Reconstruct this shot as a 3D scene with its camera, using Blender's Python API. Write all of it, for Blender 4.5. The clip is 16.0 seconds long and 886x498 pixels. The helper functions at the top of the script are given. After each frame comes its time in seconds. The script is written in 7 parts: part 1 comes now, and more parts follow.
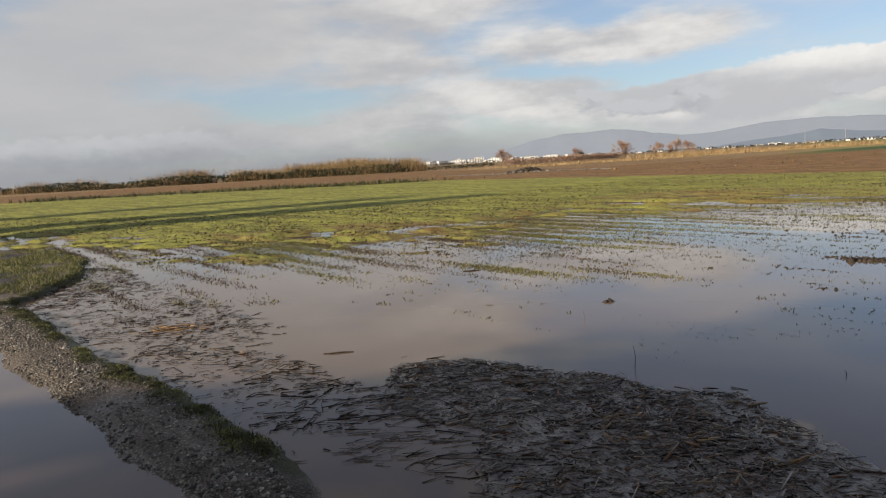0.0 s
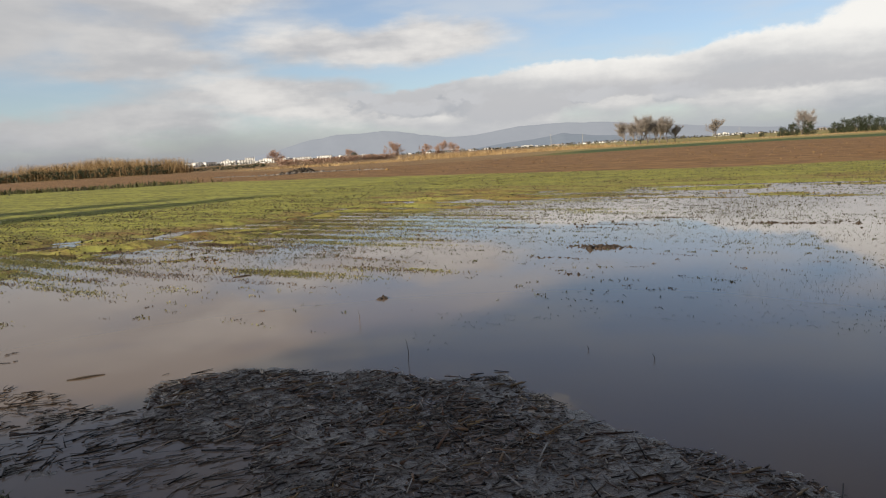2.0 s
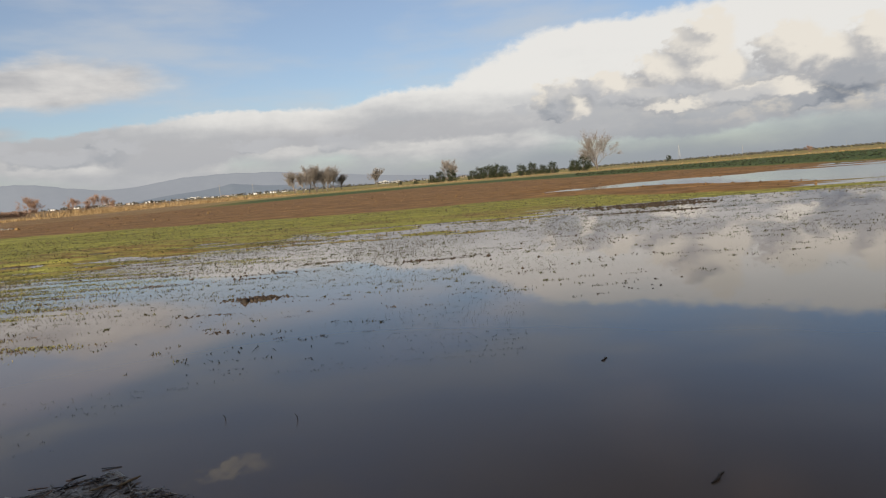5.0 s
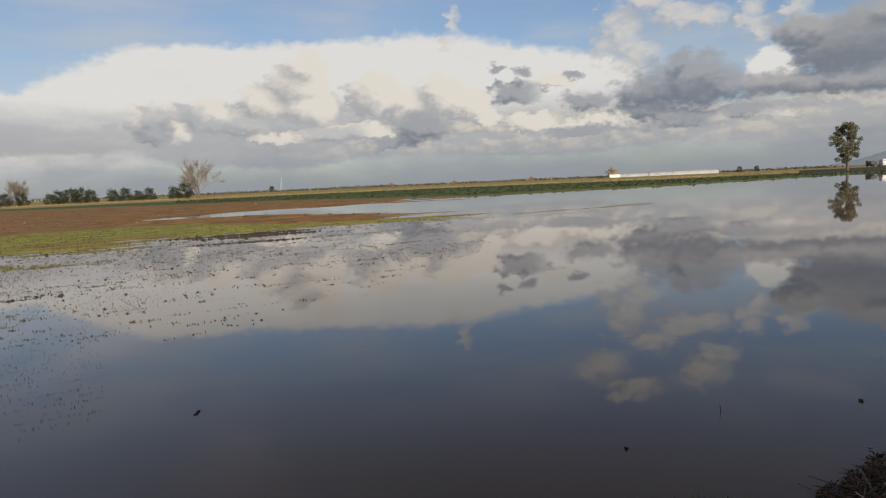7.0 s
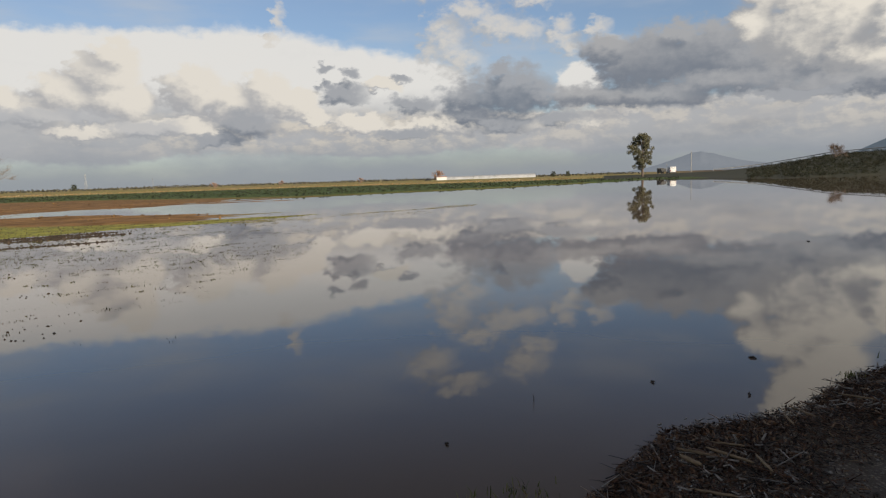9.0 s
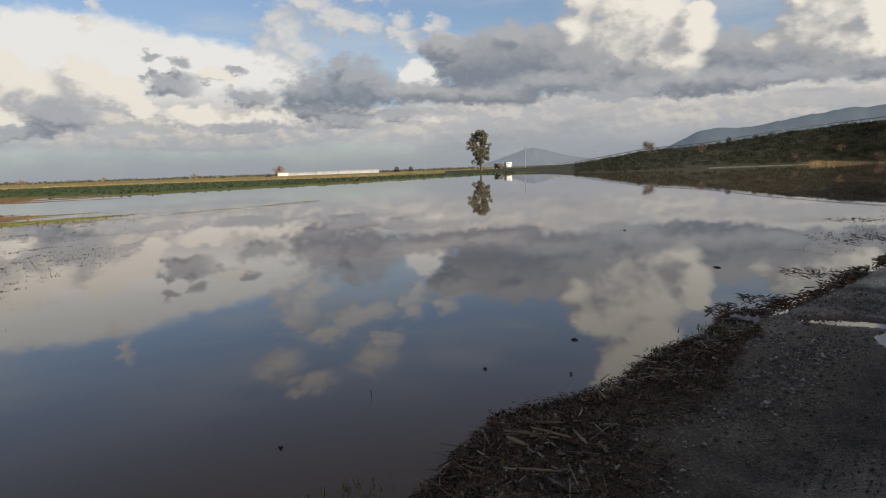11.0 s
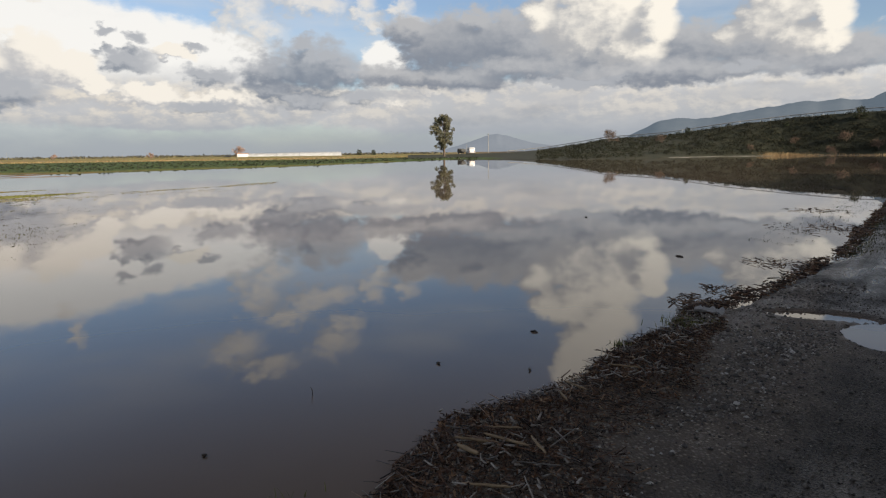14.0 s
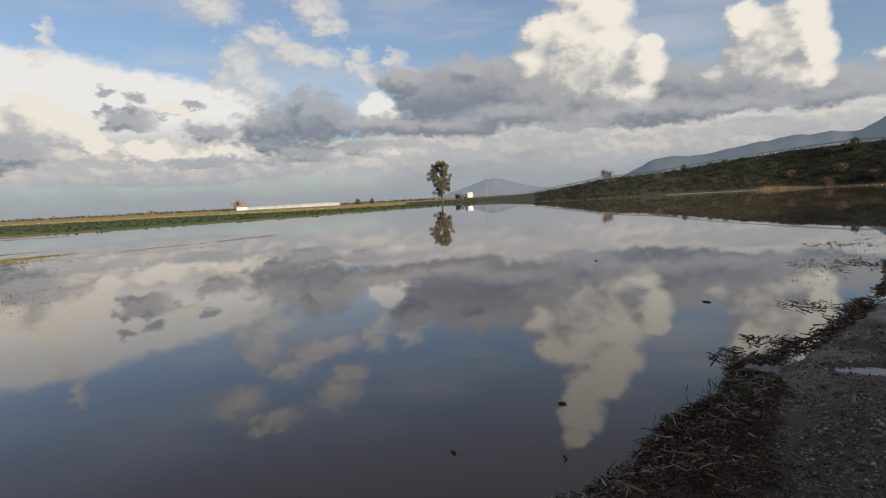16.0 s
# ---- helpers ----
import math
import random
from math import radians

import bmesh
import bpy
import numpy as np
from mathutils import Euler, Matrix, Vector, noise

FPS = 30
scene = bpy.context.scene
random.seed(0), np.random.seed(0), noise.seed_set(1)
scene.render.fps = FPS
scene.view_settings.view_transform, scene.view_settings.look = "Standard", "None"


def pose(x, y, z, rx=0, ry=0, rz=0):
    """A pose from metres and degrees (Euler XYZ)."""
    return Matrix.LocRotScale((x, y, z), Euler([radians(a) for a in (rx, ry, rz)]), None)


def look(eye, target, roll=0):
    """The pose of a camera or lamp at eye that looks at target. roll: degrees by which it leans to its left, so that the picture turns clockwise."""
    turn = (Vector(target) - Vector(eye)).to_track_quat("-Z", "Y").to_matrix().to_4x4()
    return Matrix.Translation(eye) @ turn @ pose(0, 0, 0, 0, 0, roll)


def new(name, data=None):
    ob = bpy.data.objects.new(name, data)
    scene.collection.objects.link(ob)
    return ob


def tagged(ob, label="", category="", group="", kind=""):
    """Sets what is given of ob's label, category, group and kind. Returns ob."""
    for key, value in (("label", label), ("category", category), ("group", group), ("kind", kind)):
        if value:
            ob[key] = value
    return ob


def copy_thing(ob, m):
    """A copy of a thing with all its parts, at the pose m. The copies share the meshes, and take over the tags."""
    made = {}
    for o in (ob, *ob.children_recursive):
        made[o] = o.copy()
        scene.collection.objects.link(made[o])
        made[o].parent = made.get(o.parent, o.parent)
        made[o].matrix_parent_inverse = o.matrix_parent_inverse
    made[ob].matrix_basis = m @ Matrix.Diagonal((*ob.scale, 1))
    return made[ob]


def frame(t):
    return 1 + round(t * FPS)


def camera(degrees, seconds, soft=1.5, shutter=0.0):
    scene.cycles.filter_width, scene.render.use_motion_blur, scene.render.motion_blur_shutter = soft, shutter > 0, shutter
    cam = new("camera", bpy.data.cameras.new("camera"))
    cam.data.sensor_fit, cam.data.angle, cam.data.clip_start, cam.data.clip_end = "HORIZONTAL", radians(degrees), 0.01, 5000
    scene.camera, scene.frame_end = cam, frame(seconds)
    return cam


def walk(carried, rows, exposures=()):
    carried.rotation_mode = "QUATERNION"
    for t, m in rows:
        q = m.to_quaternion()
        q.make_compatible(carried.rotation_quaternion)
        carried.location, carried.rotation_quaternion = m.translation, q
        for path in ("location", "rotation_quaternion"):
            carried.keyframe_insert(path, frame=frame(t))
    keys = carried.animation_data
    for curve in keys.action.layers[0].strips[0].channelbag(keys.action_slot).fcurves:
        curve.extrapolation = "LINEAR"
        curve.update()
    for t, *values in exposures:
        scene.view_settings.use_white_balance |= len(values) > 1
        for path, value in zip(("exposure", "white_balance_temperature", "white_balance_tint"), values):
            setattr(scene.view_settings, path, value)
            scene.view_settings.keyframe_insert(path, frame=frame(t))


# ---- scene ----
cam = camera(67.35, 16.0, soft=1.2)
PATH = [
    (0.0, (0.000, -0.000, 1.797), (-0.396, 9.912, 0.533), -3.44),
    (0.5, (0.020, 0.023, 1.792), (0.456, 9.927, 0.486), -3.30),
    (1.0, (0.026, 0.035, 1.786), (1.123, 9.891, 0.498), -3.16),
    (1.5, (0.047, 0.013, 1.796), (1.791, 9.779, 0.532), -3.45),
    (2.0, (0.073, 0.067, 1.774), (2.937, 9.538, 0.327), -3.39),
    (2.5, (0.099, 0.077, 1.767), (3.502, 9.363, 0.285), -3.88),
    (3.0, (0.171, 0.085, 1.779), (4.147, 9.156, 0.397), -3.66),
    (3.2, (0.198, 0.110, 1.781), (4.308, 9.131, 0.466), -3.70),
    (5.3, (0.747, 0.310, 1.690), (8.308, 6.766, 0.615), -4.00),
    (5.5, (0.817, 0.279, 1.724), (8.789, 6.215, 0.618), -3.33),
    (6.0, (1.037, 0.413, 1.667), (10.145, 4.401, 0.605), -3.20),
    (6.5, (1.102, 0.441, 1.685), (10.720, 2.955, 0.602), -3.21),
    (7.0, (1.101, 0.451, 1.697), (10.826, 2.560, 0.709), -2.51),
    (7.5, (1.056, 0.401, 1.687), (10.894, 1.855, 0.636), -2.35),
    (8.0, (1.130, 0.419, 1.677), (11.056, 1.023, 0.622), -1.96),
    (8.5, (1.108, 0.393, 1.656), (11.048, 0.498, 0.569), -2.18),
    (9.0, (1.188, 0.389, 1.674), (11.123, -0.020, 0.613), -1.77),
    (9.2, (1.154, 0.413, 1.684), (11.076, -0.267, 0.639), -1.80),
    (11.3, (1.208, 0.270, 1.664), (10.655, -2.791, 0.484), -1.70),
    (11.5, (1.235, 0.258, 1.649), (10.585, -3.094, 0.491), -1.47),
    (12.0, (1.241, 0.226, 1.653), (10.266, -3.892, 0.392), -1.02),
    (12.5, (1.253, 0.227, 1.642), (10.110, -4.257, 0.438), -1.24),
    (13.0, (1.303, 0.258, 1.632), (10.098, -4.306, 0.284), -1.76),
    (13.5, (1.390, 0.218, 1.616), (10.485, -3.679, 0.170), -2.22),
    (14.0, (1.563, 0.101, 1.623), (10.925, -3.103, 0.181), -0.78),
    (14.5, (1.691, 0.009, 1.591), (10.950, -3.413, -0.011), -0.21),
    (15.0, (1.910, 0.012, 1.602), (10.945, -4.163, 0.639), -2.26),
    (15.5, (2.163, 0.036, 1.624), (11.402, -3.671, 0.676), -2.80),
    (16.0, (2.344, -0.109, 1.637), (11.774, -3.349, 0.873), -2.93),
]
walk(cam, [(t, look(eye, target, roll)) for t, eye, target, roll in PATH],
     exposures=[(0.0, 0.24), (3.0, 0.20), (5.5, -0.04), (6.5, -0.13), (8.0, -0.13), (9.2, -0.08), (11.5, 0.06), (13.0, 0.20), (14.5, 0.24), (16.0, 0.06)])

# ---- sky and sun ----
SUN_FROM, SUN_UP = 240.0, 18.0      # compass bearing of the sun from +y, and its height, in degrees

SKY_TINT = (0.080, 0.092, 0.115)
SHEET = [(31.9, 5.0, 13.5, 1.7), (50.0, 5.9, 15.3, 2.1), (64.3, 8.2, 14.8, 3.3), (77.3, 8.1, 10.3, 4.6), (24.0, 4.1, 7.2, 2.0), (59.2, 8.7, 11.2, 3.0),
         (70.1, 8.5, 14.2, 3.5), (82.0, 8.0, 12.1, 3.2), (90.1, 6.8, 5.7, 3.7), (104.0, 7.2, 2.4, 2.0), (64.7, 4.1, 12.3, 2.6), (87.6, 4.1, 18.5, 2.4),
         (34.7, 5.2, 14.8, 1.6), (45.6, 5.5, 12.2, 2.5), (20.4, 4.3, 12.2, 1.4), (53.3, 7.0, 7.2, 2.7), (118, 3.5, 25, 2.6), (140, 3.6, 20, 2.6)]
STRATUS = [(10.7, 9.5, 12.7, 1.7), (2.5, 5.6, 13.4, 1.5), (-6.2, 9.3, 5.3, 3.5), (-5.5, 3.7, 7.2, 2.0), (15.6, 3.4, 12.0, 1.6), (-30.1, 9.4, 8.4, 4.3), (-27.7, 4.5, 12.7, 2.3), (12.4, 8.9, 12.2, 1.6), (-5.4, 7.7, 9.4, 1.2), (-9.7, 13.0, 9.1, 0.9),
           (8.6, 4.1, 12.7, 1.2), (-15.1, 3.1, 13.4, 1.2), (45, 3.2, 15, 2.3), (-45, 6, 20, 8), (21.6, 2.6, 12.0, 1.7), (34.6, 3.4, 9.1, 1.8), (-70, 9, 30, 12), (-140, 18, 30, 9), (175, 22, 22, 9), (-20, 11.5, 17, 4.8), (-3, 12.6, 10, 2.0), (-8, 16, 20, 3.0)]
CUMULUS_A = [(67.2, 9.7, 1.7, 1.3), (66.3, 8.4, 2.5, 1.7), (63.7, 7.1, 2.4, 1.4), (62.0, 5.6, 2.4, 1.2), (67.0, 6.7, 3.0, 1.5), (72.7, 7.4, 2.5, 2.0), (75.4, 6.5, 2.5, 1.5), (78.2, 7.4, 2.1, 1.7), (80.3, 6.4, 2.1, 1.3), (81.9, 5.4, 1.4, 0.8),
             (59.0, 6.6, 1.7, 1.0), (70.8, 4.7, 5.3, 0.8), (64.7, 4.3, 4.1, 0.6), (55.5, 5.6, 2.6, 1.6), (87.8, 7.8, 1.9, 0.6), (107.3, 5.6, 2.5, 0.8), (85.7, 4.8, 2.4, 0.8), (97.1, 4.4, 10.4, 0.8)]
TALL = [(120.5, 12.8, 2.8, 2.2), (118.2, 12.9, 1.9, 1.5), (123.0, 14.2, 2.7, 1.9), (122.7, 11.0, 3.8, 2.9), (120.4, 9.7, 3.2, 2.5), (126.2, 9.9, 1.9, 2.0), (124.4, 7.8, 2.9, 1.6), (126.7, 11.3, 1.2, 0.9), (117.2, 10.8, 1.9, 1.8), (121.8, 16.0, 2.8, 1.7),
        (120.3, 18.2, 2.2, 2.2), (119.8, 20.4, 1.5, 0.9), (137.8, 11.8, 1.8, 2.3), (135.9, 10.5, 2.7, 2.3), (134.1, 9.5, 2.4, 1.8), (138.5, 9.5, 1.5, 1.6), (131.9, 8.6, 1.5, 0.9), (133.8, 12.0, 1.6, 1.6), (136.8, 7.9, 3.0, 1.4), (144.7, 8.2, 3.0, 1.0),
        (148.4, 7.8, 2.8, 1.0), (151, 7.7, 2.4, 1.1), (160, 10, 8, 4)]
PUFFS = [(95.2, 13.4, 2.7, 1.2), (97.4, 12.5, 2.6, 1.3), (99.2, 11.7, 2.5, 1.2), (93.1, 11.7, 2.1, 2.0), (94.1, 9.9, 2.3, 1.7), (91.9, 10.4, 1.8, 1.3), (91.0, 15.6, 2.6, 1.4), (100.3, 14.4, 1.8, 0.9), (99.0, 15.8, 2.3, 1.3),
         (79.5, 13.2, 0.6, 0.9), (78.6, 11.6, 0.8, 0.5), (102.5, 11.7, 1.3, 1.2), (103.6, 10.4, 1.4, 0.9), (105.5, 11.6, 1.3, 1.0), (106.7, 10.5, 1.2, 1.0), (25.0, 21.8, 3.1, 0.6), (93.5, 17.5, 2.9, 1.0)]
BASES = [(107.9, 8.5, 2.4, 1.8), (111.8, 9.2, 6.1, 2.5), (117.2, 8.0, 4.5, 2.1), (106.6, 9.9, 2.4, 1.3), (109.4, 8.8, 3.8, 2.3), (114.3, 9.2, 2.8, 2.3), (111.9, 10.7, 1.7, 1.1), (115.1, 7.3, 4.3, 1.6), (121.5, 7.8, 6.0, 2.0), (128.8, 7.9, 3.8, 2.2), (134.5, 7.4, 5.0, 2.0), (139.7, 6.8, 3.9, 1.6),
         (109, 6.3, 9, 1.2), (127, 6.2, 12, 1.2), (145.5, 6.8, 4.1, 1.2), (149.8, 6.2, 3.1, 1.2), (160, 6, 10, 3)]
SCUD_A = [(98.6, 6.7, 3.0, 1.9), (95.1, 5.3, 2.5, 1.1), (97.4, 7.5, 3.4, 1.6), (99.5, 7.7, 2.8, 1.6), (95.5, 6.8, 3.3, 1.2), (100.9, 6.8, 1.8, 1.3), (97.7, 8.8, 1.0, 0.8), (84.4, 7.1, 2.3, 0.9), (83.0, 7.7, 0.9, 0.5), (90.1, 6.3, 2.1, 0.8), (83.0, 9.2, 0.9, 0.4), (85.2, 8.9, 0.8, 0.6), (89.4, 8.4, 0.9, 0.3),
          (97.6, 4.5, 4.4, 0.7), (102.6, 4.6, 2.2, 0.7), (89.5, 3.8, 2.9, 0.6), (76.7, 4.8, 2.3, 1.2), (54.9, 4.7, 1.7, 0.6), (73.9, 3.7, 2.7, 0.6), (120.3, 5.6, 4.0, 0.46), (133, 6.2, 1.6, 0.4)]
SKIRTS = [(116.0, 6.9, 6.0, 1.0), (121.6, 6.3, 5.0, 0.9), (127.5, 6.5, 5.0, 1.0), (134.1, 6.1, 5.0, 1.0), (141.0, 6.2, 5.0, 0.8), (117.8, 4.1, 5.2, 1.1), (112.2, 3.1, 7.8, 1.1), (135.0, 4.2, 9.0, 0.7)]
SCUD_B = [(11.1, 4.6, 1.8, 0.6), (15.2, 3.7, 5.6, 0.8), (19.5, 4.4, 1.9, 0.8), (18.4, 5.4, 0.8, 0.3), (30.0, 3.9, 2.8, 0.6), (36.9, 3.6, 2.3, 0.8), (51.8, 5.2, 0.7, 0.4), (55.1, 5.6, 1.4, 1.6), (62.4, 5.4, 5.0, 0.8), (68.8, 4.6, 3.0, 0.8),
          (57.2, 6.2, 2.2, 0.8), (-27.9, 2.4, 15.4, 1.3)]


class Tree:
    """Short calls for node trees."""

    def __init__(self, tree):
        self.t = tree

    def node(self, kind, operation=None, data_type=None, blend_type=None, interpolation_type=None, node_tree=None, attribute_name=None, use_clamp=False):
        n = self.t.nodes.new(kind)
        if operation:
            n.operation = operation
        if data_type:
            n.data_type = data_type
        if blend_type:
            n.blend_type = blend_type
        if interpolation_type:
            n.interpolation_type = interpolation_type
        if node_tree:
            n.node_tree = node_tree
        if attribute_name:
            n.attribute_name = attribute_name
        if use_clamp:
            n.use_clamp = True
        return n

    def feed(self, socket, value):
        if isinstance(value, bpy.types.NodeSocket):
            self.t.links.new(value, socket)
        elif value is not None:
            socket.default_value = value

    def math(self, op, a, b=None, c=None, clamp=False):
        n = self.node("ShaderNodeMath", operation=op, use_clamp=clamp)
        for i, v in enumerate((a, b, c)):
            self.feed(n.inputs[i], v)
        return n.outputs[0]

    def vec(self, op, a, b=None, c=None):
        n = self.node("ShaderNodeVectorMath", operation=op)
        for i, v in enumerate((a, b, c)):
            if v is not None:
                self.feed(n.inputs[i], v)
        return n.outputs["Value"] if op in ("LENGTH", "DOT_PRODUCT") else n.outputs["Vector"]

    def noise(self, vector, scale, detail=6.0, rough=0.55, distort=0.0):
        n = self.node("ShaderNodeTexNoise")
        self.feed(n.inputs["Vector"], vector)
        self.feed(n.inputs["Scale"], scale)
        self.feed(n.inputs["Detail"], detail)
        self.feed(n.inputs["Roughness"], rough)
        self.feed(n.inputs["Distortion"], distort)
        return n.outputs["Fac"], n.outputs["Color"]

    def step(self, value, lo, hi, to=(0.0, 1.0)):
        n = self.node("ShaderNodeMapRange", interpolation_type="SMOOTHSTEP")
        for i, v in enumerate((value, lo, hi, *to)):
            self.feed(n.inputs[i], v)
        return n.outputs[0]

    def mix(self, fac, a, b, kind="MIX"):
        n = self.node("ShaderNodeMix", data_type="RGBA", blend_type=kind)
        self.feed(n.inputs["Factor"], fac)
        for key, v in (("A", a), ("B", b)):
            socket = [s for s in n.inputs if s.name == key and s.type == "RGBA"][0]
            self.feed(socket, (*v, 1) if isinstance(v, tuple) and len(v) == 3 else v)
        return [s for s in n.outputs if s.type == "RGBA"][0]


def cloud_field(name, blobs, join=0.35, dome=False):
    """A node group: how deep a bearing and height lie inside a family of rounded clouds (above 0: inside)."""
    g = bpy.data.node_groups.new(name, "ShaderNodeTree")
    g.interface.new_socket("Where", in_out="INPUT", socket_type="NodeSocketVector")
    g.interface.new_socket("Depth", in_out="OUTPUT", socket_type="NodeSocketFloat")
    t = Tree(g)
    where, out = t.node("NodeGroupInput").outputs[0], t.node("NodeGroupOutput")
    least = None
    for a, e, ra, re in blobs:
        away = t.vec("MULTIPLY_ADD", where, (1 / ra, 1 / re, 0), (-a / ra, -e / re, 0))
        d = t.vec("DOT_PRODUCT", away, away) if dome else t.vec("LENGTH", away)
        least = d if least is None else t.math("SMOOTH_MIN", least, d, join)
    g.links.new(t.math("SUBTRACT", 1.0, least), out.inputs[0])
    return g


world = bpy.data.worlds.new("sky")
scene.world = world
world.use_nodes = True
w = Tree(world.node_tree)
background = world.node_tree.nodes["Background"]
clear = w.node("ShaderNodeTexSky")
clear.sky_type, clear.sun_disc, clear.dust_density = "NISHITA", False, 0.6
clear.sun_elevation, clear.sun_rotation = radians(SUN_UP), radians(SUN_FROM)
where = w.node("ShaderNodeTexCoord").outputs["Generated"]
parts = w.node("ShaderNodeSeparateXYZ")
w.feed(parts.inputs[0], where)
bearing = w.math("MULTIPLY", w.math("ARCTAN2", parts.outputs[0], parts.outputs[1]), 57.2958)
up = w.math("MULTIPLY", w.math("ARCSINE", parts.outputs[2]), 57.2958)
spot = w.node("ShaderNodeCombineXYZ")
w.feed(spot.inputs[0], bearing)
w.feed(spot.inputs[1], up)
spot = spot.outputs[0]


def inside(group, vector):
    n = w.node("ShaderNodeGroup", node_tree=group)
    w.feed(n.inputs[0], vector)
    return n.outputs[0]


stretched = w.vec("MULTIPLY", spot, (1.0, 1.45, 1.0))
_, puff_c = w.noise(stretched, 0.30, 3.0, 0.5)
curl, curl_c = w.noise(stretched, 0.95, 6.0, 0.55)
broad, broad_c = w.noise(w.vec("MULTIPLY", spot, (1.0, 2.4, 1.0)), 0.12, 7.0, 0.55)
wisp, _ = w.noise(w.vec("MULTIPLY", spot, (0.42, 1.7, 1.0)), 0.16, 7.0, 0.52)


def warped(colour, amount, flat=0.7, start=None):
    shift = w.vec("MULTIPLY", w.vec("SUBTRACT", colour, (0.5, 0.5, 0.5)), (amount, amount * flat, 0.0))
    return w.vec("ADD", spot if start is None else start, shift)


colour = w.mix(1.0, clear.outputs[0], SKY_TINT, "MULTIPLY")
# thin veil high up
veil = w.math("ADD", w.step(bearing, 95.0, 40.0, (0.12, 0.24)), w.math("MULTIPLY", w.step(wisp, 0.38, 0.7), w.math("MULTIPLY", 0.42, w.step(up, 23.0, 13.0))))
# upper sky past bearing 30 darkened, mostly out of view, to dim the water
colour = w.mix(w.math("MULTIPLY", w.step(up, 14.0, 32.0), w.step(bearing, 30.0, 62.0, (0.0, 0.9))), colour, (0.074, 0.070, 0.068))
colour = w.mix(w.math("MULTIPLY", veil, w.step(up, 34.0, 16.0, (0.2, 1.0))), colour, (0.55, 0.575, 0.61))
high = w.math("MULTIPLY", w.step(up, 17.0, 32.0), w.step(broad, 0.34, 0.62))
colour = w.mix(w.math("MULTIPLY", high, w.step(bearing, 72.0, 14.0, (0.0, 0.62))), colour, (0.42, 0.405, 0.395))
# grey layered cloud
depth = inside(cloud_field("layered_cloud", STRATUS, 0.6), warped(broad_c, 8.0, 0.5))
cover = w.step(w.math("ADD", depth, w.math("MULTIPLY", w.math("SUBTRACT", wisp, 0.5), 1.3)), -0.15, 0.55)
tone = w.math("ADD", wisp, w.math("ADD", w.math("MULTIPLY", w.math("SUBTRACT", broad, 0.5), 0.6), w.math("MULTIPLY", w.math("SUBTRACT", curl, 0.5), 0.10)))
tone = w.math("ADD", w.math("MULTIPLY", w.math("SUBTRACT", tone, 0.42), w.step(bearing, -24.0, -4.0, (0.35, 1.0))), 0.42)
grey = w.mix(w.step(tone, 0.34, 0.68), (0.43, 0.435, 0.46), (0.70, 0.69, 0.685))
grey = w.mix(w.step(bearing, 12.0, -22.0, (0.0, 0.75)), grey, (0.39, 0.40, 0.425))
colour = w.mix(w.math("MULTIPLY", cover, 0.95), colour, grey)
# high white sheet
depth = inside(cloud_field("white_sheet", SHEET, 0.4), warped(curl_c, 1.2, 0.7, warped(broad_c, 3.5, 0.6)))
cover = w.step(w.math("ADD", depth, w.math("MULTIPLY", w.math("SUBTRACT", curl, 0.5), 0.16)), 0.0, 0.22)
tone = w.math("ADD", w.math("ADD", w.math("MULTIPLY", w.math("SUBTRACT", wisp, 0.5), 1.3), w.math("MULTIPLY", w.math("SUBTRACT", curl, 0.5), 0.25)), w.step(up, 3.5, 8.8))
white = w.mix(w.step(tone, 0.0, 0.9), (0.44, 0.45, 0.48), (0.79, 0.785, 0.775))
colour = w.mix(w.math("MULTIPLY", cover, 0.96), colour, white)


bulge_at = w.vec("ADD", w.vec("MULTIPLY", spot, (1.0, 1.2, 1.0)), w.vec("MULTIPLY", w.vec("SUBTRACT", curl_c, (0.5, 0.5, 0.5)), (0.75, 0.75, 0.0)))


def bulges(shift, scale):
    """Rounded swellings, finer ones upon coarser ones."""
    n = w.node("ShaderNodeTexVoronoi")
    n.voronoi_dimensions, n.feature, n.normalize = "2D", "F1", True
    w.feed(n.inputs["Vector"], w.vec("ADD", bulge_at, shift))
    n.inputs["Scale"].default_value, n.inputs["Detail"].default_value, n.inputs["Roughness"].default_value = scale, 2.0, 0.5
    return w.math("SUBTRACT", 0.42, n.outputs["Distance"])


